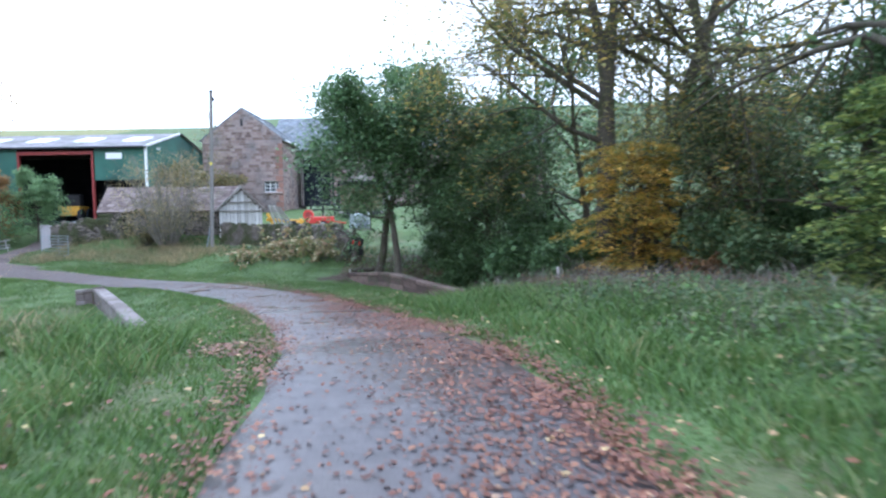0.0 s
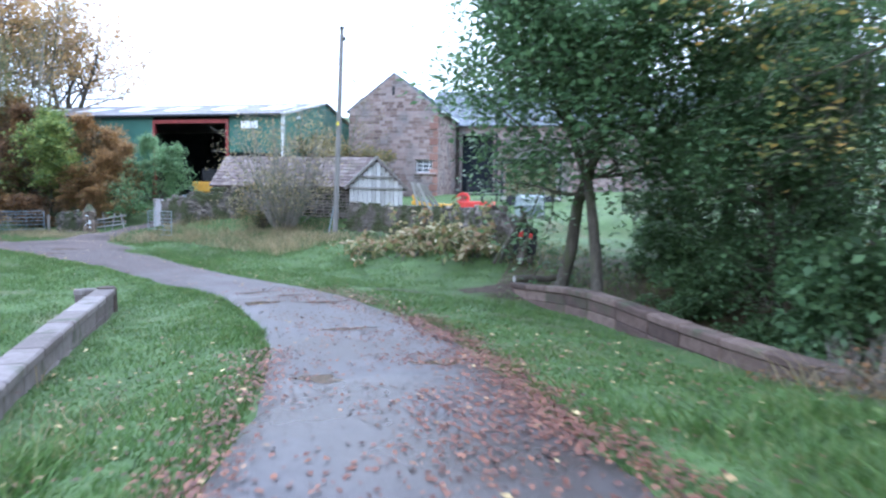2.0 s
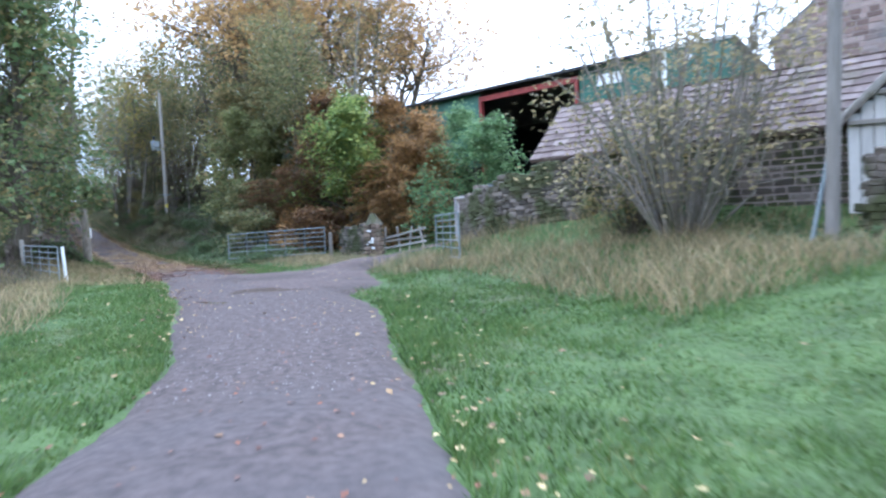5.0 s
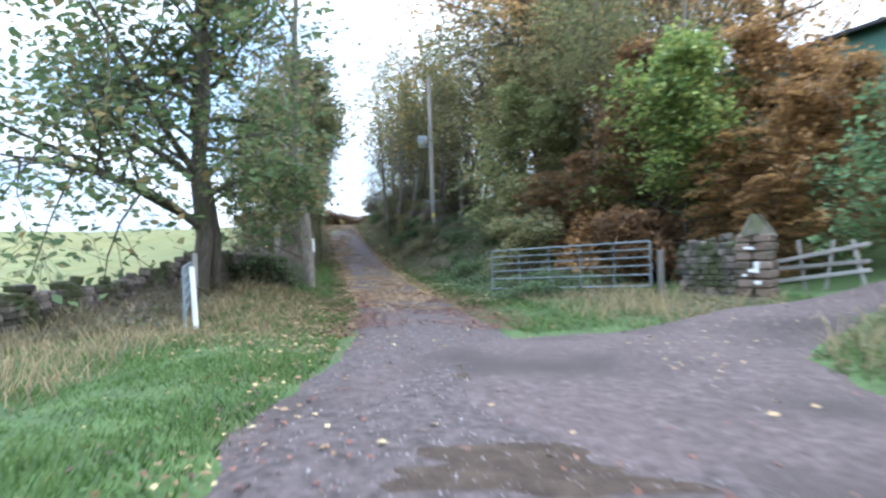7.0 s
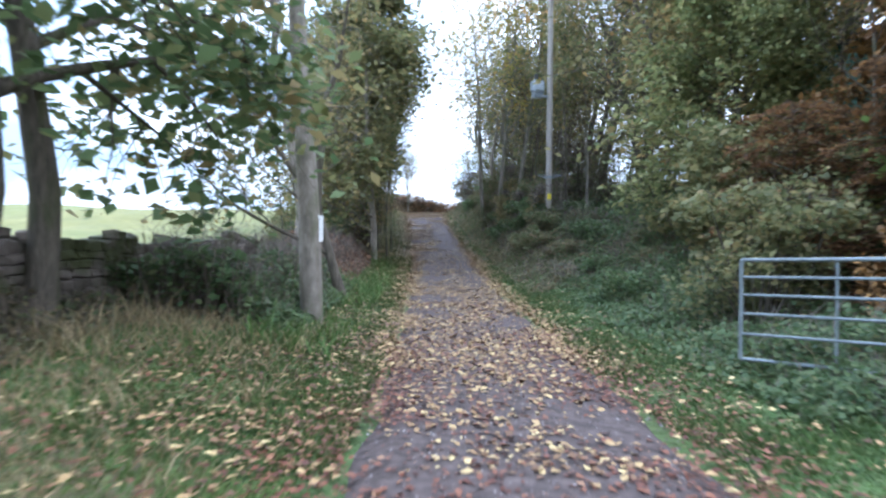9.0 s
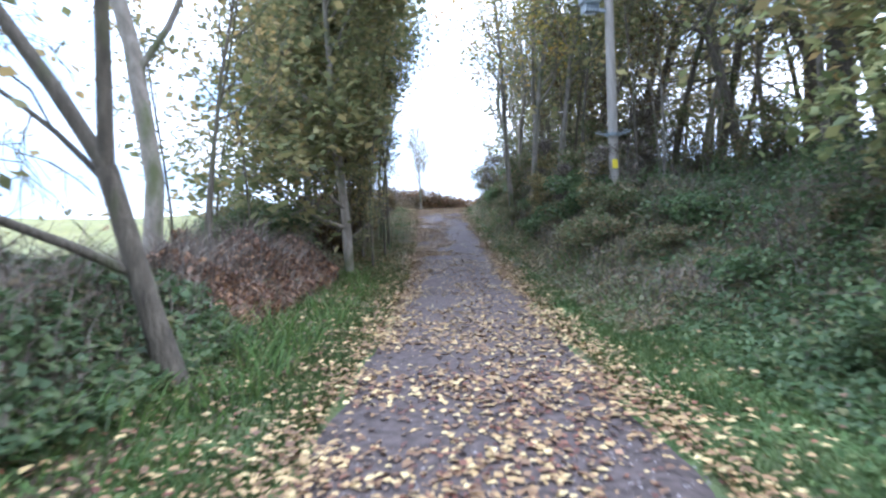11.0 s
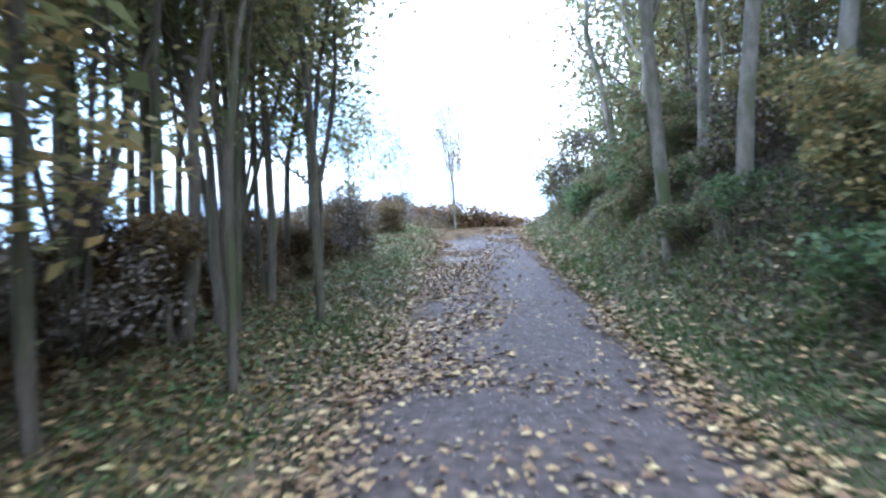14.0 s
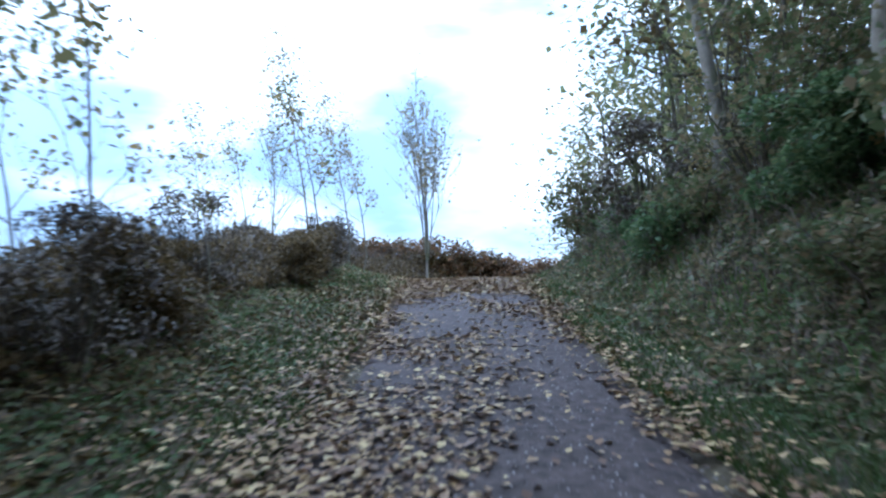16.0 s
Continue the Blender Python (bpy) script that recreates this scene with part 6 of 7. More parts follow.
for x, y, k, l, sc in ((-95.3, 50.1, K_FAN, L_ELDER, 1.0), (-92.3, 46.2, K_STEM, L_MIX, 0.72), (-92.6, 46.5, K_STEM, L_MIX, 0.66), (-91.8, 45.3, K_BARE, L_MIX, 0.52), (-92.8, 47.4, K_STEM, L_ELDER, 0.6), (-92.2, 44.6, K_STEM, L_MIX, 0.5), (-93.0, 47.9, K_STEM, L_ELDER, 0.52),
                       (-78.3, 45.4, K_STEM, L_MIX, 0.42), (-79.6, 44.2, K_STEM, L_MIX, 0.4), (-82.0, 45.6, K_STEM, L_MIX, 0.3), (-97.5, 57.0, K_STEM, L_MIX, 0.55), (-94.5, 55.6, K_STEM, L_MIX, 0.5), (-91.5, 54.6, K_STEM, L_MIX, 0.5)):
    tree("young_birch", k, ground_at(x, y), "young birch almost bare against the sky", M_PALEBARK, l, x * 30 % 360, sc, group="young birches at the bend")
# by the junction and the barn
for x, y, rz, sc in ((-66.0, 60.5, 0, 1.25), (-60.0, 62.0, 100, 1.2), (-74, 66, 200, 1.2), (-53.5, 66.0, 220, 1.0)):
    tree("oak_tree", K_OAK, ground_at(x, y), "spreading copper-leaved oak behind the hedge", M_BARK, L_ORANGE, rz, sc)
tree("ash_tree", K_MAPLE, ground_at(-42.0, 51.6), "yellow-green young tree beside the gateway", M_BARK, L_LIME, 0, 0.68)
for x, y, sc, l in ((-40.2, 54.5, 0.62, L_RUST), (-45.5, 54.0, 0.66, L_BROWN), (-37.2, 52.4, 0.46, L_RUST)):
    tree("copper_tree", K_MAPLE, ground_at(x, y), "copper-leaved young beech before the barn", M_BARK, l, x * 60 % 360, sc)
tree("sycamore_tree", K_MAPLE, ground_at(-33.6, 52.6), "green sycamore reaching across the barn door", M_BARK, L_MID, 50, 0.5)
tree("green_tree", K_MAPLE, ground_at(-52.5, 52.0), "soft green tree behind the lane shrubs", M_BARK, L_SOFT, 90, 0.6)
for x, y, sc, l in ((-49.4, 55.6, 0.66, L_RUST), (-55.5, 54.0, 0.8, L_MIX)):
    tree("russet_tree", K_MAPLE, ground_at(x, y), "russet-leaved tree between the lane and the barn", M_BARK, l, x * 47 % 360, sc)
for x, y, m, l, sc, lab in ((-39.2, 51.4, B_LAYER, L_RUST, 0.78, "russet beech bush by the gateway"), (-45.0, 50.2, B_LAYER, L_BROWN, 0.85, "russet beech bush by the gateway"), (-47.8, 49.8, B_LAYER, L_BROWN, 0.7, "dark russet beech bush by the gateway"),
                       (-43.0, 48.8, B_DENSE, L_RUST, 1.1, "russet beech bush by the gateway"), (-49.0, 50.6, B_DENSE, L_OLIVE, 1.4, "olive shrub behind the field gate"), (-46.0, 47.6, B_LOOSE, L_OLIVE, 1.2, "olive shrub behind the field gate"),
                       (-40.8, 49.6, B_DENSE, L_BROWN, 1.0, "russet beech bush by the gateway"), (-37.0, 50.2, B_LAYER, L_RUST, 0.5, "orange beech bush by the yard entrance"), (-51.5, 51.0, B_DENSE, L_OLIVE, 1.3, "olive shrub behind the field gate")):
    bush("gateway_bush", m, x, y, lab, l, x * 50 % 360, sc)
bush("willow_bush", B_WILLOW, -19.6, 44.0, "grey leafless willow bush against the shed wall", L_ELDER, 0, 1.8, bark=M_PALEBARK)
bush("willow_bush", B_TWIGGY, -21.2, 44.6, "grey leafless willow bush against the shed wall", L_MIX, 80, 0.9)
for x, y, sc in ((-26.5, 63.0, 2.0), (-21.8, 64.0, 1.5)):
    bush("elder_bush", B_LOOSE, x, y, "straggling brown elder bush before the stone gable", L_MIX, x * 33 % 360, sc, sz=sc * 1.25)
tree("elder_tree", K_NOTICE, ground_at(-24.0, 64.4), "pale brown elder tree before the stone gable", M_PALEBARK, L_ELDER, 40, 0.68)
# field hedge and far trees
for i in range(3):
    a = (i + 6) / 12
    x, y = -150 + 60 * a + srs.uniform(-4, 4), -40 + 60 * a + srs.uniform(-6, 6)
    bush("field_bush", B_FAR, x - 40, y - 40, "dark hedge bush across the field", L_BRAMBLE, srs.uniform(0, 360), srs.uniform(1.5, 2.6), group="far field hedge")


# ---- loose things ----
# notice on the lane tree
nt = thing("notice_board", "white paper notice fixed to the lane tree", "sign", at=pose(-47.54, 40.2, -3.6, 0, 0, 96))
part("board", box_bm((0.33, 0.012, 0.44), bevel=0.003), M_SIGNWHITE, nt)
for i in range(6):
    part("print_bar", box_bm((0.22 - 0.03 * (i % 3), 0.004, 0.016), at=(0, -0.009, 0.15 - i * 0.055)), M_INK, nt)

# water tank in its cage
ibc = thing("water_tank", "milky plastic water tank in a steel cage behind the wall", "water tank", at=pose(-6.7, 44.3, -3.45, 0, 0, 25))
part("tank", box_bm((1.15, 0.95, 1.0), at=(0, 0, 0.62), bevel=0.09), M_TANKPLASTIC, ibc)
part("pallet", box_bm((1.2, 1.0, 0.1), at=(0, 0, 0.05), bevel=0.01), M_OLDWOOD, ibc)
for i in range(6):
    for sy in (-0.5, 0.5):
        part("cage_bar", rod(bmesh.new(), (-0.55 + i * 0.22, sy, 0.1), (-0.55 + i * 0.22, sy, 1.16), 0.012, 6), M_GALV, ibc)
for i in range(5):
    for sx in (-0.6, 0.6):
        part("cage_bar", rod(bmesh.new(), (sx, -0.44 + i * 0.22, 0.1), (sx, -0.44 + i * 0.22, 1.16), 0.012, 6), M_GALV, ibc)
for z in (0.3, 0.6, 0.9, 1.14):
    bm = bmesh.new()
    for a, b in (((-0.6, -0.5), (0.6, -0.5)), ((0.6, -0.5), (0.6, 0.5)), ((0.6, 0.5), (-0.6, 0.5)), ((-0.6, 0.5), (-0.6, -0.5))):
        rod(bm, (*a, z), (*b, z), 0.012, 6)
    part("cage_band", bm, M_GALV, ibc)
part("filler_cap", rod(bmesh.new(), (0, 0, 1.1), (0, 0, 1.18), 0.11, 12), M_BLACK, ibc)
part("water", box_bm((0.9, 0.02, 0.45), at=(0, -0.485, 0.42), bevel=0.005), M_GREYTANK, ibc)

# old posts and a red lamp by the bridge
jz = gz(-5.7, 33.6) + 0.1
junk = thing("scrap_stack", "dark old posts leaning together with red plastic lamps", "scrap", at=(-5.7, 33.6, jz))
for a, b in (((-0.7, -0.4, 0), (0.25, 0.1, 1.7)), ((-0.55, -0.1, 0), (0.1, 0.2, 1.5)), ((0.45, 0.0, 0), (-0.45, 0.15, 1.85)), ((0.5, 0.3, 0), (0.05, 0.35, 1.9)), ((0.2, -0.2, 0), (0.4, 0.1, 1.25))):
    a, b = Vector(a), Vector(b)
    d = b - a
    m = Matrix.Translation((a + b) / 2) @ d.to_track_quat("Z", "Y").to_matrix().to_4x4()
    bm = box_bm((0.09, 0.11, d.length), bevel=0.012)
    part("post", bm, M_BARK, junk, at=m)
part("black_sheet", box_bm((0.75, 0.05, 0.9), at=(0.25, 0.12, 0.75), rot=(8, 4, 0), bevel=0.02), M_BLACK, junk)
for x, z in ((0.12, 0.98), (0.42, 0.9)):
    bm = bmesh.new()
    bmesh.ops.create_uvsphere(bm, u_segments=12, v_segments=8, radius=0.1, matrix=Matrix.Diagonal((0.75, 0.4, 1.25, 1)))
    part("red_lamp", bm, M_REDPAINT, junk, "red plastic lamp lens", at=pose(x, 0.02, z, 0, 18, 0))

# a dead log by the end of the parapet
lg = thing("fallen_log", "dark mossy log lying by the bridge parapet", "log", at=(-4.75, 32.1, gz(-4.75, 32.1)))
V, F = tube([(-0.75, -0.25, 0.1), (-0.3, -0.05, 0.14), (0.2, 0.08, 0.13), (0.75, 0.35, 0.24)], [0.13, 0.115, 0.1, 0.08], 10)
part("log", np_mesh("log", V, F, smooth=True), M_BARK, lg)
part("cut_end", rod(bmesh.new(), (-0.765, -0.257, 0.1), (-0.745, -0.248, 0.1), 0.125, 10), M_OLDWOOD, lg, "pale sawn end")
for p, q, r in (((-0.2, 0, 0.2), (-0.05, -0.2, 0.5), 0.035), ((0.4, 0.15, 0.2), (0.7, -0.1, 0.42), 0.03), ((0.6, 0.28, 0.25), (0.95, 0.6, 0.5), 0.03)):
    part("branch_stub", rod(bmesh.new(), p, q, r, 7), M_BARK, lg)

# cut brushwood with withered leaves
rs = np.random.RandomState(77)
def brush_heap(name, spots, n, leaf, label):
    heap = thing(name, label, "brush pile")
    lines, P, tubes = [], [], []
    for i in range(150):
        x, y, r, h = spots[i % len(spots)]
        a = rs.random() * 2 * np.pi
        p0 = np.array([x + rs.normal() * r * 0.5, y + rs.normal() * r * 0.5, 0.0])
        p0[2] = gz(p0[0], p0[1])
        d = np.array([math.cos(a), math.sin(a), 0.25 + 0.5 * rs.random()])
        ln = 0.6 + 0.7 * rs.random()
        steep = rs.random() < 0.12
        if steep:
            d = np.array([0.35 * math.cos(a), 0.35 * math.sin(a), 0.9])
            ln *= 0.6 + h
        p0[2] += h * 0.35 * rs.random()
        p1 = p0 + d * ln * 0.5 + np.array([0, 0, 0.05 + 0.12 * h])
        p2 = p0 + d * ln + np.array([0, 0, (-0.1 if steep else -0.22) + 0.08 * rs.normal()])
        tubes.append((p0, p1, p2))
        lines.append(tube([p0, p1, p2], [0.02, 0.014, 0.005], 5))
    for L in range(n):
        T = tubes[L % len(tubes)]
        f = 0.25 + 0.75 * rs.random()
        q = T[0] + (T[1] - T[0]) * 2 * f if f < 0.5 else T[1] + (T[2] - T[1]) * (2 * f - 1)
        P.append(q + rs.normal(size=3) * np.array([0.1, 0.1, 0.08]))
    V, F = join_np(lines)
    part("brushwood", np_mesh("brushwood", V, F), M_BARK, heap)["kind"] = "stuff"
    V, F = leaf_quads(np.array(P), leaf, rs, flat=0.1, long=2.3)
    part("withered_foliage", np_mesh("withered_foliage", V, F), L_WITHER, heap, "withered buff and yellow leaves")
L_WITHER = leafmat("withered_laurel_leaves", [(0.1, (0.06, 0.09, 0.03)), (0.3, (0.15, 0.17, 0.06)), (0.55, (0.3, 0.25, 0.12)), (0.75, (0.25, 0.14, 0.07)), (0.9, (0.66, 0.58, 0.38))])
brush_heap("brush_pile", [(-11.6, 36.4, 1.0, 0.4), (-10.6, 37.6, 1.2, 0.9), (-9.3, 37.2, 1.2, 1.25), (-8.3, 36.0, 1.1, 1.0), (-10.0, 35.6, 1.2, 0.5), (-7.2, 34.4, 0.9, 0.6)], 3000, 0.125, "heap of cut laurel branches withering against the wall")

# yard things
def machine_arm():
    m = thing("loader_arm", "yellow tractor loader arm lying in the yard", "farm implement", at=pose(-14.6, 55.0, gz(-14.6, 55.0), 0, 0, 12))
    part("beam", box_bm((2.6, 0.2, 0.24), at=(0, 0, 0.95), rot=(0, 4, 0), bevel=0.03), M_YELPAINT, m)
    part("beam", box_bm((0.22, 0.2, 1.0), at=(-1.0, 0, 1.1), rot=(0, -25, 0), bevel=0.03), M_YELPAINT, m)
    part("ram", rod(bmesh.new(), (-0.8, -0.12, 1.35), (0.5, -0.12, 0.9), 0.05, 8), M_GALV, m)
    part("stand", box_bm((0.4, 0.5, 0.9), at=(0.9, 0, 0.45), bevel=0.04), M_BLACK, m)
    part("bucket", box_bm((0.5, 0.9, 0.5), at=(1.5, 0, 0.8), rot=(0, 30, 0), bevel=0.06), M_YELPAINT, m)
machine_arm()
tr_ = thing("red_trailer", "small red farm trailer with rounded engine cover", "trailer", at=pose(-11.6, 55.6, gz(-11.6, 55.6), 0, 0, 8))
part("body", box_bm((2.3, 1.2, 0.55), at=(0, 0, 0.85), bevel=0.04), M_REDPAINT, tr_)
bm = bmesh.new()
bmesh.ops.create_cone(bm, cap_ends=True, segments=18, radius1=0.42, radius2=0.42, depth=0.8, matrix=pose(-0.95, 0, 1.3, 90, 0, 0))
part("cover", bm, M_REDPAINT, tr_)
part("rim", rod(bmesh.new(), (-0.95, -0.44, 1.3), (-0.95, -0.41, 1.3), 0.26, 16), M_REDSTEEL, tr_)
for sy in (-0.65, 0.65):
    w = part("wheel", rod(bmesh.new(), (0.3, sy - 0.1, 0.4), (0.3, sy + 0.1, 0.4), 0.4, 18), M_BLACK, tr_)
    part("hub", rod(bmesh.new(), (0.3, sy - 0.12, 0.4), (0.3, sy + 0.12, 0.4), 0.16, 12), M_GALV, w)
part("drawbar", rod(bmesh.new(), (1.1, 0, 0.7), (2.2, 0, 0.55), 0.05, 8), M_REDPAINT, tr_)

bale = thing("bale_trailer", "weathered trailer stacked with old hay bales under a dark frame", "trailer", at=pose(-8.7, 60.6, gz(-8.7, 60.6), 0, 0, 4))
for r in range(5):
    for c in range(4):
        part("bale", box_bm((0.88, 1.6, 0.5), at=(-1.4 + c * 0.92, 0.1 * (r % 2), 0.55 + r * 0.52), rot=(0, 0, srs.uniform(-3, 3)), bevel=0.07), M_HAY, bale)
part("bed", box_bm((4.2, 2.0, 0.2), at=(0, 0, 0.25), bevel=0.02), M_OLDWOOD, bale)
for sx in (-2.05, 2.05):
    part("post", box_bm((0.2, 0.2, 2.8), at=(sx, -0.85, 1.4), bevel=0.04), M_BLACK, bale)
part("head_rail", box_bm((4.3, 0.25, 0.28), at=(0, -0.85, 2.82), bevel=0.1), M_BLACK, bale)
part("cover_sheet", box_bm((4.2, 2.1, 0.16), at=(0, 0, 3.0), bevel=0.07), M_BLACK, bale)
for sx in (-1.3, 1.3):
    part("wheel", rod(bmesh.new(), (sx, -1.1, 0.1), (sx, -0.85, 0.1), 0.4, 16), M_BLACK, bale)

fen = thing("yard_fence", "dark post-and-rail fence across the yard", "fence", at=pose(-13.6, 61.5, gz(-13, 61.5), 0, 0, 4))
for i in range(4):
    part("post", box_bm((0.14, 0.14, 1.7), at=(i * 1.1, 0, 0.85), bevel=0.02), M_BLACK, fen)
for z in (0.6, 1.05, 1.5):
    part("rail", box_bm((3.5, 0.05, 0.14), at=(1.65, -0.09, z), bevel=0.01), M_BLACK, fen)

trough = thing("feed_trough", "long galvanised feed trough standing behind the wall", "trough", at=pose(-26.2, 47.0, -3.4, 0, 0, 30))
bm = bmesh.new()
vs = [bm.verts.new(v) for v in ((-1.1, -0.25, 0), (1.1, -0.25, 0), (1.1, 0.25, 0), (-1.1, 0.25, 0), (-1.3, -0.42, 0.75), (1.3, -0.42, 0.75), (1.3, 0.42, 0.75), (-1.3, 0.42, 0.75))]
for f in ((3, 2, 1, 0), (0, 1, 5, 4), (1, 2, 6, 5), (2, 3, 7, 6), (3, 0, 4, 7)):
    bm.faces.new([vs[i] for i in f])
bmesh.ops.solidify(bm, geom=bm.faces[:], thickness=0.03)
part("trough", bm, M_GREYTANK, trough)
for sx in (-0.7, 0.7):
    part("leg", box_bm((0.1, 0.5, 1.0), at=(sx, 0, -0.5), bevel=0.02), M_GALV, trough)

pan = thing("iron_panel", "rusty corrugated iron hurdle with a red frame by the yard entrance", "panel", at=pose(-30.6, 48.0, gz(-30.6, 48.0), 0, 0, -35))
sheet_slope("sheet", pan, 1.6, 0.12, 1.75, (0, 0, 0), M_RUST, pitch=0.08, depth=0.02)
for x in (0, 1.6):
    part("frame_post", box_bm((0.07, 0.07, 1.85), at=(x, 0.03, 0.92), bevel=0.01), M_RUST, pan)
for z in (0.9, 1.8):
    part("frame_rail", box_bm((1.6, 0.06, 0.07), at=(0.8, 0.03, z), bevel=0.01), M_RUST, pan)

hur = thing("broken_hurdle", "grey broken timber hurdle leaning by the gate pillar", "hurdle", at=pose(-36.0, 49.0, gz(-36.0, 49.0), 0, 0, 17))
for i, (x, r) in enumerate(((0.0, 4), (0.7, -6), (1.3, 10), (1.9, -12))):
    part("stake", box_bm((0.07, 0.05, 1.15), at=(x, 0, 0.55), rot=(0, r, 0), bevel=0.01), M_OLDWOOD, hur)
for i, z in enumerate((0.3, 0.55, 0.8)):
    part("bar", box_bm((2.3, 0.04, 0.09), at=(1.0, -0.04, z), rot=(0, (-8, -5, -11)[i], 0), bevel=0.01), M_OLDWOOD, hur)
ldr = thing("yard_loader", "yellow loader parked inside the open barn", "farm machine", at=pose(-36.2, 62.5, BZ, 0, 0, 10))
part("body", box_bm((1.9, 2.6, 0.9), at=(0, 0, 1.0), bevel=0.1), M_YELPAINT, ldr)
part("cab", box_bm((1.3, 1.2, 1.1), at=(0, 0.5, 2.0), bevel=0.1), M_BLACK, ldr)
for sx in (-0.95, 0.95):
    for sy in (-0.9, 0.9):
        part("wheel", rod(bmesh.new(), (sx - 0.18, sy, 0.6), (sx + 0.18, sy, 0.6), 0.6, 18), M_BLACK, ldr)
for x, y, r in ((-24.6, 47.4, 0), (-23.9, 47.0, 40)):
    bm = bmesh.new()
    bmesh.ops.create_uvsphere(bm, u_segments=14, v_segments=10, radius=0.7, matrix=Matrix.Diagonal((1.1, 0.8, 1.0, 1)))
    for v in bm.verts:
        v.co += Vector([srs.uniform(-0.05, 0.05) for _ in range(3)])
    tagged(part("wrapped_bale", bm, M_GREYTANK, at=pose(-30.9 + x + 27, y + 5.4, gz(x, y + 5) + 0.55, 0, 0, r)), "grey plastic-wrapped bale lying in the yard", "bale")
# planks leaning beside the hut
for i in range(5):
    bm = box_bm((0.14, 0.05, 1.9), bevel=0.01)
    tagged(part("leaning_plank", bm, M_OLDWOOD, at=pose(-13.3 + i * 0.22, 47.2 + 0.1 * i, -2.6, 8, -16 - 5 * i, 20)), "grey plank leaning beside the timber hut", "plank", group="leaning planks")

# the tall fence stake by the stream
bm = box_bm((0.09, 0.09, 1.5), at=(0, 0, 0.5), bevel=0.01)
tagged(part("fence_stake", bm, M_OLDWOOD, at=pose(3.0, 20.8, gz(3.0, 20.8), 3, -4, 20)), "weathered fence stake in the rough grass", "post")


# ---- puddles and mud ----
def surface(x, y):
    """Height of the road where there is road, of the ground elsewhere."""
    k, d = road_at(x, y)
    on = np.abs(d) < width[k] - 0.03
    f = (d + width[k]) / (2 * width[k])
    c = np.arange(9) / 8
    crown = np.interp(f, c, 0.035 * (1 - (2 * c - 1) ** 2) - 0.02 * np.exp(-((np.abs(2 * c - 1) - 0.5) / 0.18) ** 2))
    k2 = np.clip(k + 1, 0, len(LINE) - 1)
    k0 = np.clip(k - 1, 0, len(LINE) - 1)
    t = (x - LINE[k, 0]) * LT[k, 0] + (y - LINE[k, 1]) * LT[k, 1]
    zr = LINE[k, 2] + t * (LINE[k2, 2] - LINE[k0, 2]) / np.maximum(LS[k2] - LS[k0], 1e-3)
    return np.where(on, zr + 0.02 + crown, lie(x, y))


def patch(name, spots, material, label, category, lift, seed, inside=True):
    """A thin irregular patch on the road or ground, following it."""
    prs = random.Random(seed)
    for x, y, rx, ry, rz in spots:
        n, rings = 26, 5
        ph = [prs.uniform(0, 6.28) for _ in range(3)]
        cr, sr = math.cos(math.radians(rz)), math.sin(math.radians(rz))
        pts = [(0.0, 0.0)]
        for q in range(1, rings + 1):
            for i in range(n):
                a = i * 2 * math.pi / n
                k = (1 + 0.28 * math.sin(2 * a + ph[0]) + 0.24 * math.sin(3 * a + ph[1]) + 0.18 * math.sin(7 * a + ph[2])) * q / rings
                pts.append((rx * k * math.cos(a), ry * k * math.sin(a)))
        W = np.array([(x + u * cr - v * sr, y + u * sr + v * cr) for u, v in pts])
        k, d = road_at(W[:, 0], W[:, 1])
        if inside:
            over = np.maximum(np.abs(d) - (width[k] - 0.3), 0) * np.sign(d)
            W = W - np.stack([LT[k, 1], -LT[k, 0]], -1) * over[:, None]
        Z = surface(W[:, 0], W[:, 1]) + lift
        F = [(0, 1 + i, 1 + (i + 1) % n) for i in range(n)]
        F += [(1 + q * n + i, 1 + (q + 1) * n + i, 1 + (q + 1) * n + (i + 1) % n, 1 + q * n + (i + 1) % n) for q in range(rings - 1) for i in range(n)]
        me = bpy.data.meshes.new(name)
        me.from_pydata(np.column_stack([W - np.array([x, y]), Z - Z[0]]).tolist(), [], F)
        me.polygons.foreach_set("use_smooth", np.ones(len(F), dtype=bool))
        tagged(part(name, me, material, at=(x, y, float(Z[0]))), label, category, group=name + " patches")


patch("puddle", [(-5.9, 18.7, 0.3, 0.2, 20), (-4.75, 20.2, 0.42, 0.2, 30), (-10.7, 25.6, 0.55, 0.3, 40), (-8.5, 21.9, 0.35, 0.5, 20), (-7.1, 22.6, 0.4, 0.2, 50), (-26.6, 36.15, 0.5, 0.09, 22), (-9.3, 26.0, 0.4, 0.1, 10)], M_PUDDLE,
      "shallow muddy rain puddle on the lane", "puddle", 0.004, 5)
patch("mud_patch", [(-10.6, 27.2, 0.35, 0.16, 60), (-9.2, 26.3, 0.55, 0.16, 40), (-11.8, 27.6, 0.5, 0.14, 40), (-30.2, 39.3, 1.5, 0.3, 14), (-27.6, 38.0, 1.0, 0.4, 60)], M_MUD, "dark mud smear on the lane", "mud", 0.003, 9)
patch("mud_patch", [(-8.4, 29.5, 0.7, 0.3, 30), (-6.0, 31.0, 0.9, 0.5, 40), (-3.6, 8.8, 0.35, 1.0, -15), (-5.6, 30.2, 0.5, 0.4, 10)], M_MUD, "bare muddy scrape in the grass", "mud", 0.012, 12, inside=False)

# ---- grass ----
grs = np.random.RandomState(42)


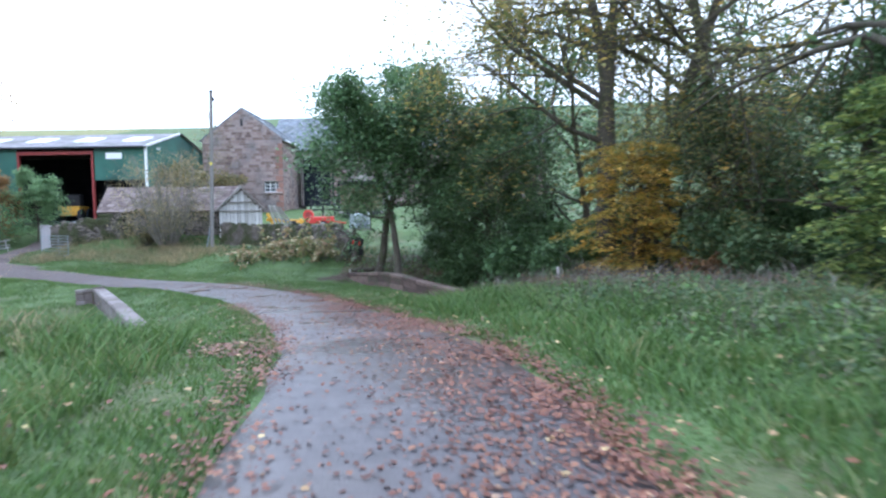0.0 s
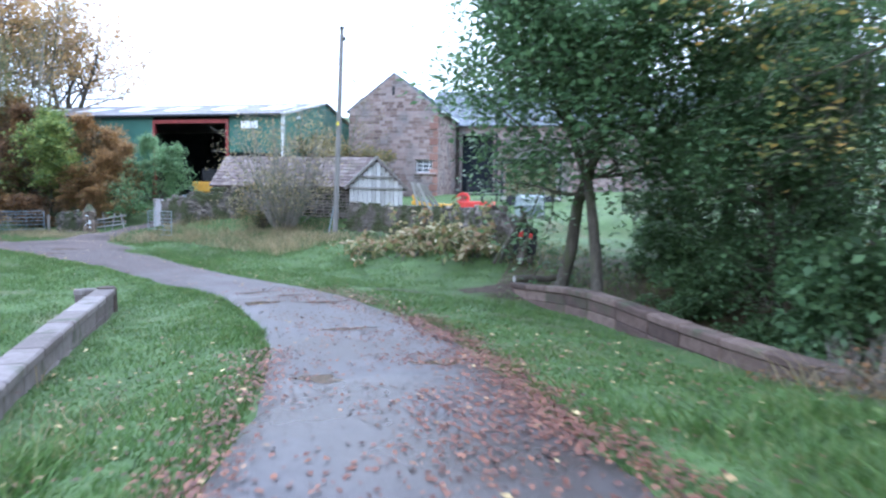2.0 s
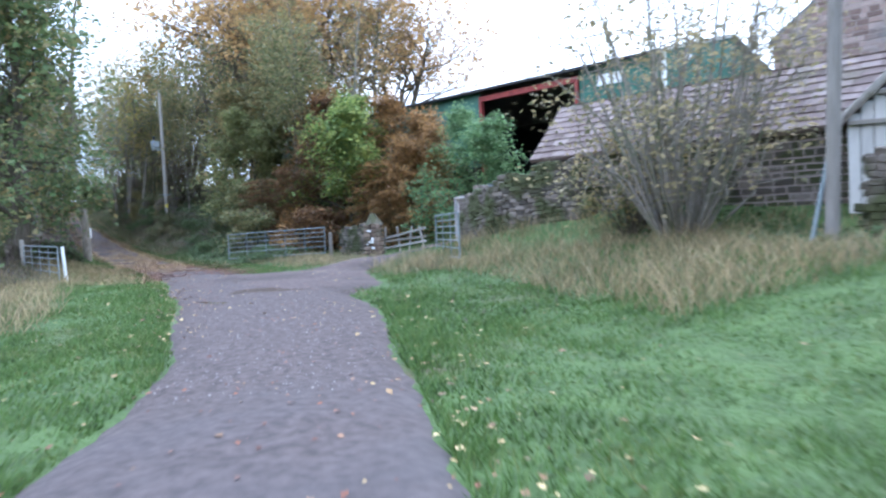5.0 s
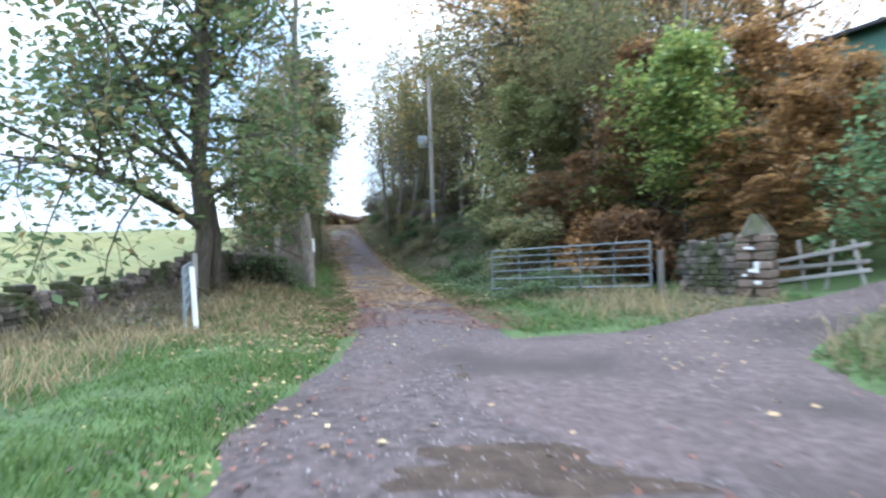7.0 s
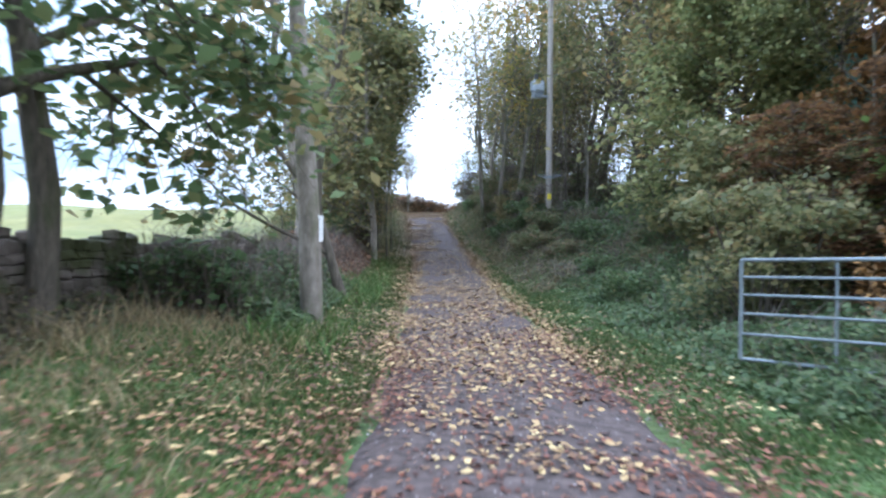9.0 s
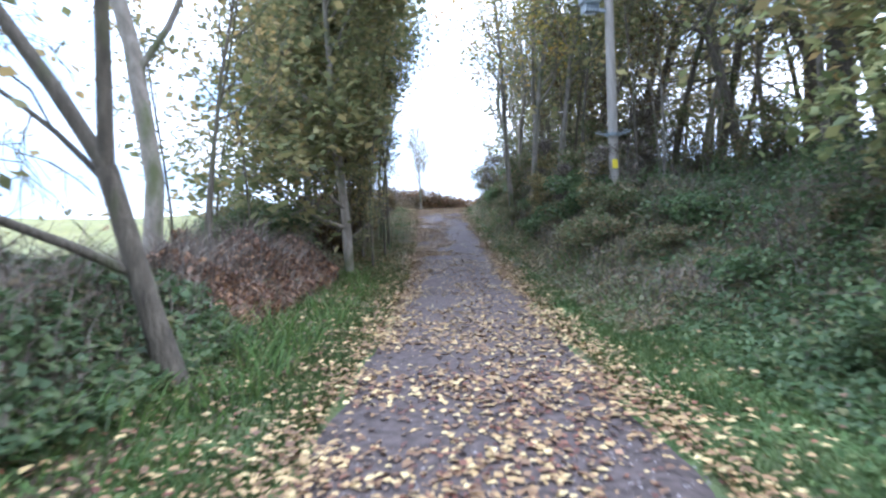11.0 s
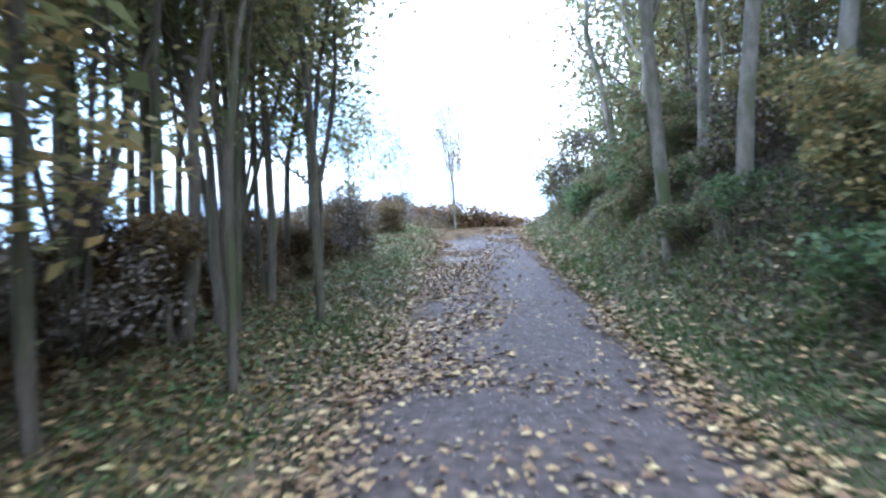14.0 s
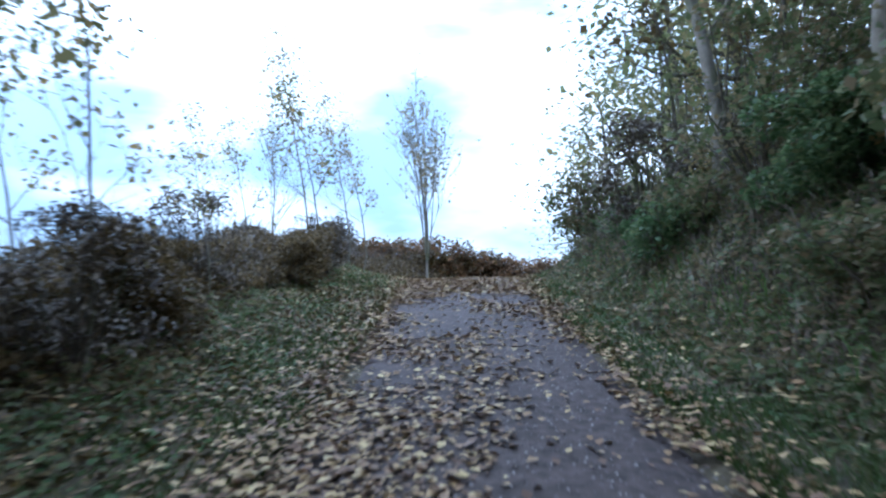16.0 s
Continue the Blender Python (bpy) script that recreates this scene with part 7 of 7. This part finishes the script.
def along(s, d):
    """Places at the road's length s and the distance d to its right."""
    x, y = np.interp(s, LS, LINE[:, 0]), np.interp(s, LS, LINE[:, 1])
    tx, ty = np.interp(s, LS, LT[:, 0]), np.interp(s, LS, LT[:, 1])
    return x + ty * d, y - tx * d


def scatter(n, s0, s1, d0, d1, power=1.0):
    """Random places along the road between two distances to one side."""
    s = s0 + (s1 - s0) * grs.random(n)
    return along(s, d0 + (d1 - d0) * grs.random(n) ** power)


def s_of(x, y):
    k, _ = road_at(x, y)
    return float(LS[k[0]])


def free(x, y, margin=0.0):
    """True where grass may grow: off the road, the track and the bridge walls."""
    k, d = road_at(x, y)
    w = width[k] - 0.08 + margin
    ok = np.abs(d) > w
    away = np.hypot(x[:, None] - FARM_XY[None, ::2, 0], y[:, None] - FARM_XY[None, ::2, 1])
    near = np.argmin(away, axis=1)
    ok &= (away.min(axis=1) > flare[::2][near] * 0.92) | (near == 0) | (d < 0)
    for (a, b) in (PAR_R, PAR_L):
        ex, ey = b[0] - a[0], b[1] - a[1]
        L2 = ex * ex + ey * ey
        t = np.clip(((x - a[0]) * ex + (y - a[1]) * ey) / L2, 0, 1)
        ok &= np.hypot(x - a[0] - t * ex, y - a[1] - t * ey) > 0.26
    ok &= np.hypot((x + 32.9) / 1.1, (y - 41.6) / 0.8) > 1
    ok &= ~((x > -25.5) & (x < -13.8) & (y > 46) & (y < 50))
    ok &= ~((np.hypot((x + 8.4) / 0.7, (y - 29.5) / 0.45) < 1) | (np.hypot((x + 6.0) / 0.8, (y - 31.0) / 0.6) < 1))
    return ok


def blades(x, y, h, w, bend=0.5):
    n = len(x)
    z = lie(x, y) - 0.01
    a = grs.random(n) * 2 * np.pi
    b = grs.random(n) * 2 * np.pi
    h = h * (0.5 + 0.7 * grs.random(n)) * (0.9 + 0.45 * wave(x, y, 2.3, 4.0) + 0.3 * wave(x, y, 0.7, 1.0))
    lean = bend * h * (0.3 + grs.random(n))
    w = w * (0.7 + 0.6 * grs.random(n))
    P = np.stack([x, y, z], -1)
    side = np.stack([np.cos(a), np.sin(a), 0 * a], -1) * w[:, None] / 2
    out = np.stack([np.cos(b), np.sin(b), 0 * b], -1)
    if h.mean() < 0.14:
        tip = P + out * lean[:, None] + np.array([0, 0, 1]) * h[:, None]
        return np_mesh("grass", np.stack([P - side * 1.2, P + side * 1.2, tip], 1).reshape(-1, 3), np.arange(3 * n).reshape(-1, 3))
    mid = P + out * (lean * 0.35)[:, None] + np.array([0, 0, 1]) * (h * 0.6)[:, None]
    tip = P + out * lean[:, None] + np.array([0, 0, 1]) * h[:, None]
    V = np.stack([P - side, P + side, mid + side * 0.8, mid - side * 0.8, tip], 1).reshape(-1, 3)
    k = np.arange(n)[:, None] * 5
    F = np.vstack([k + np.array([[0, 1, 2]]), k + np.array([[0, 2, 3]]), k + np.array([[3, 2, 4]])])
    return np_mesh("grass", V, F)


S_START, S_BRIDGE, S_JUNC, S_WOOD, S_END = s_of(-0.3, 0), s_of(-6, 21), s_of(-24, 36.5), s_of(-44, 42.3), s_of(-93, 51)


def lawn(name, spec, h, w, label, material, bend=0.5):
    xs, ys = [], []
    for n, s0, s1, d0, d1, pw in spec:
        x, y = scatter(n, s0, s1, d0, d1, pw)
        keep = free(x, y) & (wave(x, y, 1.7, 1.0) + grs.random(len(x)) * 1.6 > -0.2)
        xs.append(x[keep])
        ys.append(y[keep])
    x, y = np.concatenate(xs), np.concatenate(ys)
    tagged(part(name, blades(x, y, h, w, bend), material), label, "grass", kind="stuff")


lawn("verge_grass", [(150000, S_START, S_JUNC, 1.45, 9.5, 1.4), (110000, S_START, S_JUNC, -1.45, -7.0, 1.4), (90000, S_JUNC - 4, S_WOOD, -1.6, -7.5, 1.2), (60000, S_JUNC - 6, S_WOOD, 1.6, 8.0, 1.0)], 0.1, 0.016, "short wet green grass on the verges", M_BLADE, bend=0.9)
lawn("lane_grass", [(60000, S_WOOD - 4, S_END, 1.4, 3.4, 1.5), (14000, S_WOOD - 4, s_of(-58, 45), 1.8, 3.2, 1.2), (55000, S_WOOD - 4, s_of(-64, 46.2), -1.4, -3.4, 1.2), (14000, s_of(-64, 46.2), S_END, -1.4, -2.6, 1.4)], 0.11, 0.014, "damp olive grass along the wooded lane", M_BLADEDULL, bend=0.9)
lawn("long_grass", [(26000, S_START - 3, S_BRIDGE - 5, 2.2, 7.0, 1.0), (24000, S_START - 3, S_BRIDGE - 4, -2.8, -8.0, 1.0), (5000, S_BRIDGE, S_JUNC, 8.0, 12.0, 1.0), (5000, s_of(-55, 44.5), S_END, 2.4, 4.6, 1.0), (3000, S_WOOD, s_of(-62, 45.8), -2.0, -3.2, 1.0)], 0.32, 0.02, "long tussocky green grass", M_BLADE, bend=1.1)
lawn("dry_grass", [(14000, S_JUNC, S_WOOD + 3, -4.2, -10.0, 0.8), (1200, S_JUNC + 8, S_WOOD, 3.0, 7.0, 1.0), (5000, S_BRIDGE + 8, S_JUNC, 8.0, 12.5, 1.0), (1500, S_START + 4, S_BRIDGE, 5.0, 8.0, 1.0), (3500, S_START, S_BRIDGE, -4.4, -8.0, 1.0), (7000, s_of(-19, 34), s_of(-30, 39), 5.0, 9.5, 1.0), (1500, S_JUNC + 4, S_WOOD, 4.0, 6.0, 1.0)], 0.42, 0.017, "withered pale grass along the walls", M_DRYGRASS, bend=1.1)


lawn("stubble_grass", [(9000, s_of(-34, 39.8), S_WOOD + 4, -2.2, -6.0, 0.8), (4000, S_START, S_BRIDGE - 2, -3.0, -7.0, 1.0)], 0.2, 0.014, "short withered stalks in the rough verge", M_DRYGRASS, bend=1.2)


# ---- fallen leaves ----
def bare(x, y, d):
    """Stretches of the lane that traffic keeps nearly clear of leaves."""
    wob = 0.3 * wave(x, y, 2.1, 5.0) + 0.15 * wave(x, y, 6.0, 1.0)
    a = (x < -68.5) & (x > -78.5) & (d > 0.15 + wob) & (d < 1.1 + wob)
    b = (x < -81.0) & (x > -85.0) & (d > -0.95 + wob) & (d < 0.05 + wob)
    return (a | b) & (grs.random(len(x)) > 0.2)


def litter(name, spec, leaf, label, material):
    Ps = []
    for n, s0, s1, d0, sd, lift in spec:
        s = s0 + (s1 - s0) * grs.random(n)
        x, y = along(s, d0 + sd * grs.normal(size=n))
        k2, d2 = road_at(x, y)
        on = np.abs(d2) < width[k2] - 0.03
        z = surface(x, y) + np.where(on, 0.008 + 0.015 * grs.random(n), lift * grs.random(n) + 0.02)
        keep = (~on) | (wave(x, y, 1.3, 3.0) + 1.2 * grs.random(n) > 0.15)
        keep &= ~bare(x, y, d2)
        Ps.append(np.stack([x, y, z], -1)[keep])
    V, F = leaf_quads(np.vstack(Ps), leaf, grs, flat=1.6, long=1.35)
    tagged(part(name, np_mesh(name, V, F), material), label, "leaves", kind="stuff")


S_EDGE = s_of(-9, 25)
litter("russet_leaves", [(13000, S_START - 2, S_BRIDGE + 3, 1.45, 0.22, 0.05), (5000, S_START - 2, S_BRIDGE, -1.55, 0.22, 0.05), (10000, S_START - 2, S_BRIDGE, 0.75, 0.5, 0.05), (1600, S_START - 2, S_BRIDGE, -0.6, 0.5, 0.05), (1600, S_BRIDGE, S_EDGE + 4, 1.6, 0.25, 0.05),
                         (1000, S_START, S_BRIDGE, 3.0, 1.2, 0.12), (700, s_of(-1.2, 7.5), s_of(-1.7, 10), -2.1, 0.3, 0.06), (900, S_START, S_BRIDGE, -3.2, 1.2, 0.12), (2200, S_BRIDGE, S_EDGE + 5, 0.2, 0.8, 0.05), (600, S_BRIDGE, S_JUNC, 0.0, 0.9, 0.05), (5000, S_WOOD - 8, S_WOOD + 9, 0.2, 1.0, 0.05), (4500, S_WOOD - 9, S_WOOD + 3, -1.4, 0.4, 0.05), (4500, S_WOOD - 9, S_WOOD + 4, 1.35, 0.45, 0.05), (1500, S_WOOD - 2, S_WOOD + 12, -2.6, 0.7, 0.1), (3000, s_of(-35, 40), S_WOOD + 3, -3.2, 1.1, 0.1), (900, S_JUNC, S_WOOD, -1.8, 0.5, 0.1), (600, S_JUNC, S_WOOD, 1.5, 1.5, 0.1)],
       0.041, "fallen russet beech leaves stuck to the wet lane", L_FALLRED)
litter("buff_leaves", [(13000, S_WOOD, S_END, 1.32, 0.2, 0.08), (13000, S_WOOD, S_END, -1.32, 0.24, 0.08), (9000, S_WOOD, S_END, 0.0, 0.65, 0.05), (5000, S_WOOD - 4, s_of(-56, 44.7), 0.0, 0.8, 0.05), (1500, S_JUNC + 9, S_WOOD + 6, -2.8, 1.0, 0.12), (2200, S_WOOD - 4, S_END, 2.2, 0.6, 0.1), (5000, s_of(-63, 46.1), S_END, 3.2, 0.9, 0.35), (6000, S_WOOD - 4, S_END, -2.3, 0.7, 0.1),
                       (350, S_START, S_BRIDGE, 2.6, 1.2, 0.15), (300, S_START, S_BRIDGE, -3, 1.2, 0.15), (500, S_JUNC - 4, S_WOOD, 0, 2.5, 0.08), (350, S_JUNC - 4, S_WOOD, -1.9, 0.3, 0.05), (250, S_BRIDGE, S_JUNC, 1.8, 0.4, 0.05), (350, S_BRIDGE, S_JUNC, 0, 3.0, 0.08), (15000, s_of(-68, 47.0), S_END, -0.8, 0.6, 0.05), (9000, s_of(-82, 49.2), S_END, 0.3, 0.8, 0.05)],
       0.053, "fallen buff and yellow leaves over lane and verge", L_FALLYEL)


# ---- undergrowth ----
L_SLOPE = leafmat("slope_litter_leaves", [(0.25, (0.075, 0.05, 0.022)), (0.45, (0.14, 0.09, 0.036)), (0.6, (0.13, 0.11, 0.034)), (0.75, (0.25, 0.165, 0.06)), (0.95, (0.4, 0.27, 0.1))], thin=0.1, island=0.5, scale=1.0)
def thicket(name, n, s0, s1, d0, d1, h0, h1, leaf, material, label, stems=0, seed=0, flat=0.4, f=0.9, pw=1.0):
    """Waist-high growth: leaves over rolling mounds, with thin stems."""
    x, y = scatter(n, s0, s1, d0, d1, pw)
    keep = free(x, y, 0.5)
    x, y = x[keep], y[keep]
    k, d = road_at(x, y)
    edge = ramp(np.abs(d) - min(abs(d0), abs(d1)), 0.0, 1.2)
    mound = (0.55 + 0.45 * wave(x, y, f, seed)) * (0.7 + 0.3 * wave(x, y, f * 2.7, seed + 1))
    top = (h0 + (h1 - h0) * np.clip(mound, 0, 1)) * (0.25 + 0.75 * edge)
    z = lie(x, y) + top * grs.random(len(x)) ** 0.45
    P = np.stack([x, y, z], -1)
    V, F = leaf_quads(P, leaf, grs, flat=flat, long=1.5)
    tagged(part(name, np_mesh(name, V, F), material), label, "undergrowth", kind="stuff")
    if stems:
        i = grs.randint(len(x), size=stems)
        h = top[i] * (1.0 + 0.6 * grs.random(stems))
        a = grs.random(stems) * 2 * np.pi
        P0 = np.stack([x[i], y[i], lie(x[i], y[i])], -1)
        out = np.stack([np.cos(a), np.sin(a), 0 * a], -1)
        side = np.stack([-np.sin(a * 3), np.cos(a * 3), 0 * a], -1) * 0.006
        m = P0 + out * (h * 0.15)[:, None] + np.array([0, 0, 1]) * (h * 0.75)[:, None]
        t = P0 + out * (h * 0.55)[:, None] + np.array([0, 0, 1]) * h[:, None]
        V = np.stack([P0 - side, P0 + side, m + side, m - side, t], 1).reshape(-1, 3)
        q = np.arange(stems)[:, None] * 5
        F = np.vstack([q + np.array([[0, 1, 2]]), q + np.array([[0, 2, 3]]), q + np.array([[3, 2, 4]])])
        tagged(part(name + "_canes", np_mesh("canes", V, F), L_TWIG), "thin bare canes standing in the undergrowth", "undergrowth", kind="stuff")


thicket("steep_bank_growth", 90000, s_of(-54, 44.3), S_END, 2.0, 6.5, 0.1, 0.75, 0.058, L_BANK, "brambles, dead stems and withered fern on the steep bank", stems=26000, seed=14, f=1.6)
thicket("bank_brambles", 60000, S_WOOD - 2, S_END, 3.2, 10.5, 0.25, 1.05, 0.075, L_BRAMBLE, "bramble and ivy thicket over the lane bank", stems=5000, seed=1, pw=1.3)
thicket("field_bank_brambles", 15000, S_WOOD + 1, s_of(-53.5, 44.2), -2.7, -5.4, 0.5, 1.15, 0.085, L_BRAMBLE, "dark bramble thicket round the forked tree", stems=3000, seed=31, f=1.2)
thicket("verge_brambles", 26000, S_WOOD - 3, s_of(-57, 44.9), 2.5, 5.5, 0.1, 0.85, 0.06, L_BRAMBLE, "low brambles creeping over the lane verge", stems=1500, seed=25)
thicket("bank_litter", 16000, S_WOOD - 2, S_END, 2.9, 9.0, 0.02, 0.7, 0.06, L_BANK, "withered brown growth among the brambles", seed=4)
thicket("hedge_brambles", 26000, S_WOOD + 2, s_of(-62, 45.9), -2.9, -5.6, 0.3, 0.95, 0.06, L_BANK, "bramble bank along the field edge", stems=7000, seed=2)
thicket("bracken", 26000, s_of(-53, 44.1), s_of(-61, 45.7), -2.9, -5.2, 0.3, 1.65, 0.065, L_BRACKEN, "collapsed rusty bracken on the field bank", stems=6000, seed=5, flat=0.1)
thicket("hedge_foot", 36000, s_of(-55, 44.5), S_END, -2.6, -5.5, 0.05, 0.45, 0.055, L_BANK, "low dark growth under the lane saplings", stems=2500, seed=6)
thicket("hedge_litter", 34000, s_of(-59, 45.3), S_END, -1.6, -4.6, 0.02, 0.12, 0.046, L_SLOPE, "withered brown growth under the lane saplings", seed=7)
thicket("stream_brambles", 22000, S_START - 4, S_BRIDGE - 5.5, 3.6, 9.5, 0.1, 0.7, 0.06, L_BRAMBLE, "brambles among the nettles by the stream wood", stems=1500, seed=22)
thicket("dead_stalks", 5000, s_of(-1.5, 9), S_BRIDGE - 2, 5.0, 8.5, 0.2, 0.8, 0.055, L_BROWN, "dead brown stalks at the edge of the stream wood", stems=4000, seed=23)
thicket("stream_nettles", 18000, S_START - 4, S_BRIDGE - 5.5, 3.1, 9.5, 0.1, 0.6, 0.055, M_BLADE, "rough green nettles and brambles by the stream wood", stems=2200, seed=8, pw=0.8)
thicket("junction_weeds", 5000, S_JUNC + 4, S_WOOD, 4.0, 6.5, 0.05, 0.4, 0.05, L_BANK, "coarse weeds before the field gate", stems=500, seed=9)
thicket("wall_weeds", 6000, S_BRIDGE + 6, S_JUNC + 2, 8.5, 11.5, 0.1, 0.6, 0.09, L_BRAMBLE, "nettles and ivy along the foot of the wall", stems=900, seed=10)
thicket("left_bank_weeds", 18000, S_START - 3, S_BRIDGE, -4.6, -10.0, 0.05, 0.45, 0.055, L_BRAMBLE, "rough growth on the stream bank", stems=900, seed=11)
thicket("lane_hedge", 40000, s_of(-66, 46.6), S_END + 6, -3.4, -5.6, 0.55, 1.35, 0.07, L_HEDGE, "dark leafless hedge along the field side of the lane", stems=5000, seed=12, flat=0.2, f=0.5)

L_WEED = leafmat("verge_weed_leaves", [(0.15, (0.035, 0.07, 0.015)), (0.5, (0.065, 0.12, 0.03)), (0.8, (0.12, 0.14, 0.045)), (0.95, (0.2, 0.15, 0.06))], thin=0.2, island=0.6, scale=0.8)
thicket("verge_weeds", 26000, S_START - 2, S_JUNC, 1.7, 9.0, 0.03, 0.1, 0.034, L_WEED, "clover, dock and plantain low in the verge", seed=15, f=1.9, flat=0.7)
thicket("left_verge_weeds", 20000, S_START - 2, S_WOOD, -1.7, -7.0, 0.03, 0.1, 0.034, L_WEED, "clover, dock and plantain low in the verge", seed=16, f=1.9, flat=0.7)
thicket("junction_verge_weeds", 14000, S_JUNC - 4, S_WOOD + 6, 1.8, 7.0, 0.03, 0.18, 0.036, L_WEED, "clover, dock and withered stalks beside the track", stems=900, seed=17, f=1.9, flat=0.5)
thicket("lane_verge_weeds", 16000, S_WOOD - 3, S_END, 1.6, 3.2, 0.03, 0.18, 0.036, L_WEED, "low weeds on the lane verge", seed=18, f=1.9, flat=0.6)
thicket("field_verge_weeds", 16000, S_WOOD - 3, S_END, -1.6, -3.0, 0.03, 0.18, 0.036, L_WEED, "low weeds on the lane verge", seed=19, f=1.9, flat=0.6)
thicket("wall_growth", 9000, s_of(-36, 40.5), S_WOOD + 4, -4.6, -7.5, 0.1, 0.8, 0.06, L_BANK, "withered growth over the foot of the field wall", stems=5000, seed=21)


# ---- loose stones ----
def gravel(name, spec, label):
    Ps = []
    for n, s0, s1, d0, sd in spec:
        x, y = along(s0 + (s1 - s0) * grs.random(n), d0 + sd * grs.normal(size=n))
        k, d = road_at(x, y)
        keep = np.abs(d) < width[k] - 0.1
        Ps.append(np.stack([x, y, surface(x, y)], -1)[keep])
    P = np.vstack(Ps + [track_places(5000)])
    n = len(P)
    r = (0.006 + 0.014 * grs.random(n) ** 2)[:, None, None]
    O = np.array([(1, 0, 0), (-0.5, 0.87, 0), (-0.5, -0.87, 0), (0, 0, 0.9)])
    V = (P[:, None] + O[None] * r * (0.7 + 0.6 * grs.random((n, 4, 1)))).reshape(-1, 3)
    q = np.arange(n)[:, None] * 4
    F = np.vstack([q + np.array([[0, 1, 3]]), q + np.array([[1, 2, 3]]), q + np.array([[2, 0, 3]])])
    tagged(part(name, np_mesh(name, V, F), M_GRIT), label, "gravel", kind="stuff")


M_GRIT = mat("pale_grit", [(0.3, (0.07, 0.055, 0.053)), (0.6, (0.14, 0.115, 0.11)), (0.85, (0.26, 0.23, 0.22))], scale=3, rough=0.9, bump=0, island=0.7)
def track_places(n):
    """Random places on the farm track."""
    i = grs.randint(len(FARM_LINE) - 14, size=n)
    P = FARM_LINE[i] + np.stack([grs.normal(size=n) * 0.8, grs.normal(size=n) * 0.5, np.full(n, 0.062)], -1)
    k, d = road_at(P[:, 0], P[:, 1])
    return P[d > width[k] + 0.3]


V, F = leaf_quads(track_places(900), 0.04, grs, flat=1.6, long=1.3)
tagged(part("track_leaves", np_mesh("track_leaves", V, F), L_FALLYEL), "fallen buff leaves on the farm track", "leaves", kind="stuff")
gravel("gravel", [(16000, S_JUNC - 7, S_WOOD + 6, 0.0, 1.1), (9000, S_WOOD, S_END, 0.0, 0.8), (9000, s_of(-67, 46.8), s_of(-86, 49.8), 0.5, 0.6)], "loose grit and small stones on the worn lane")
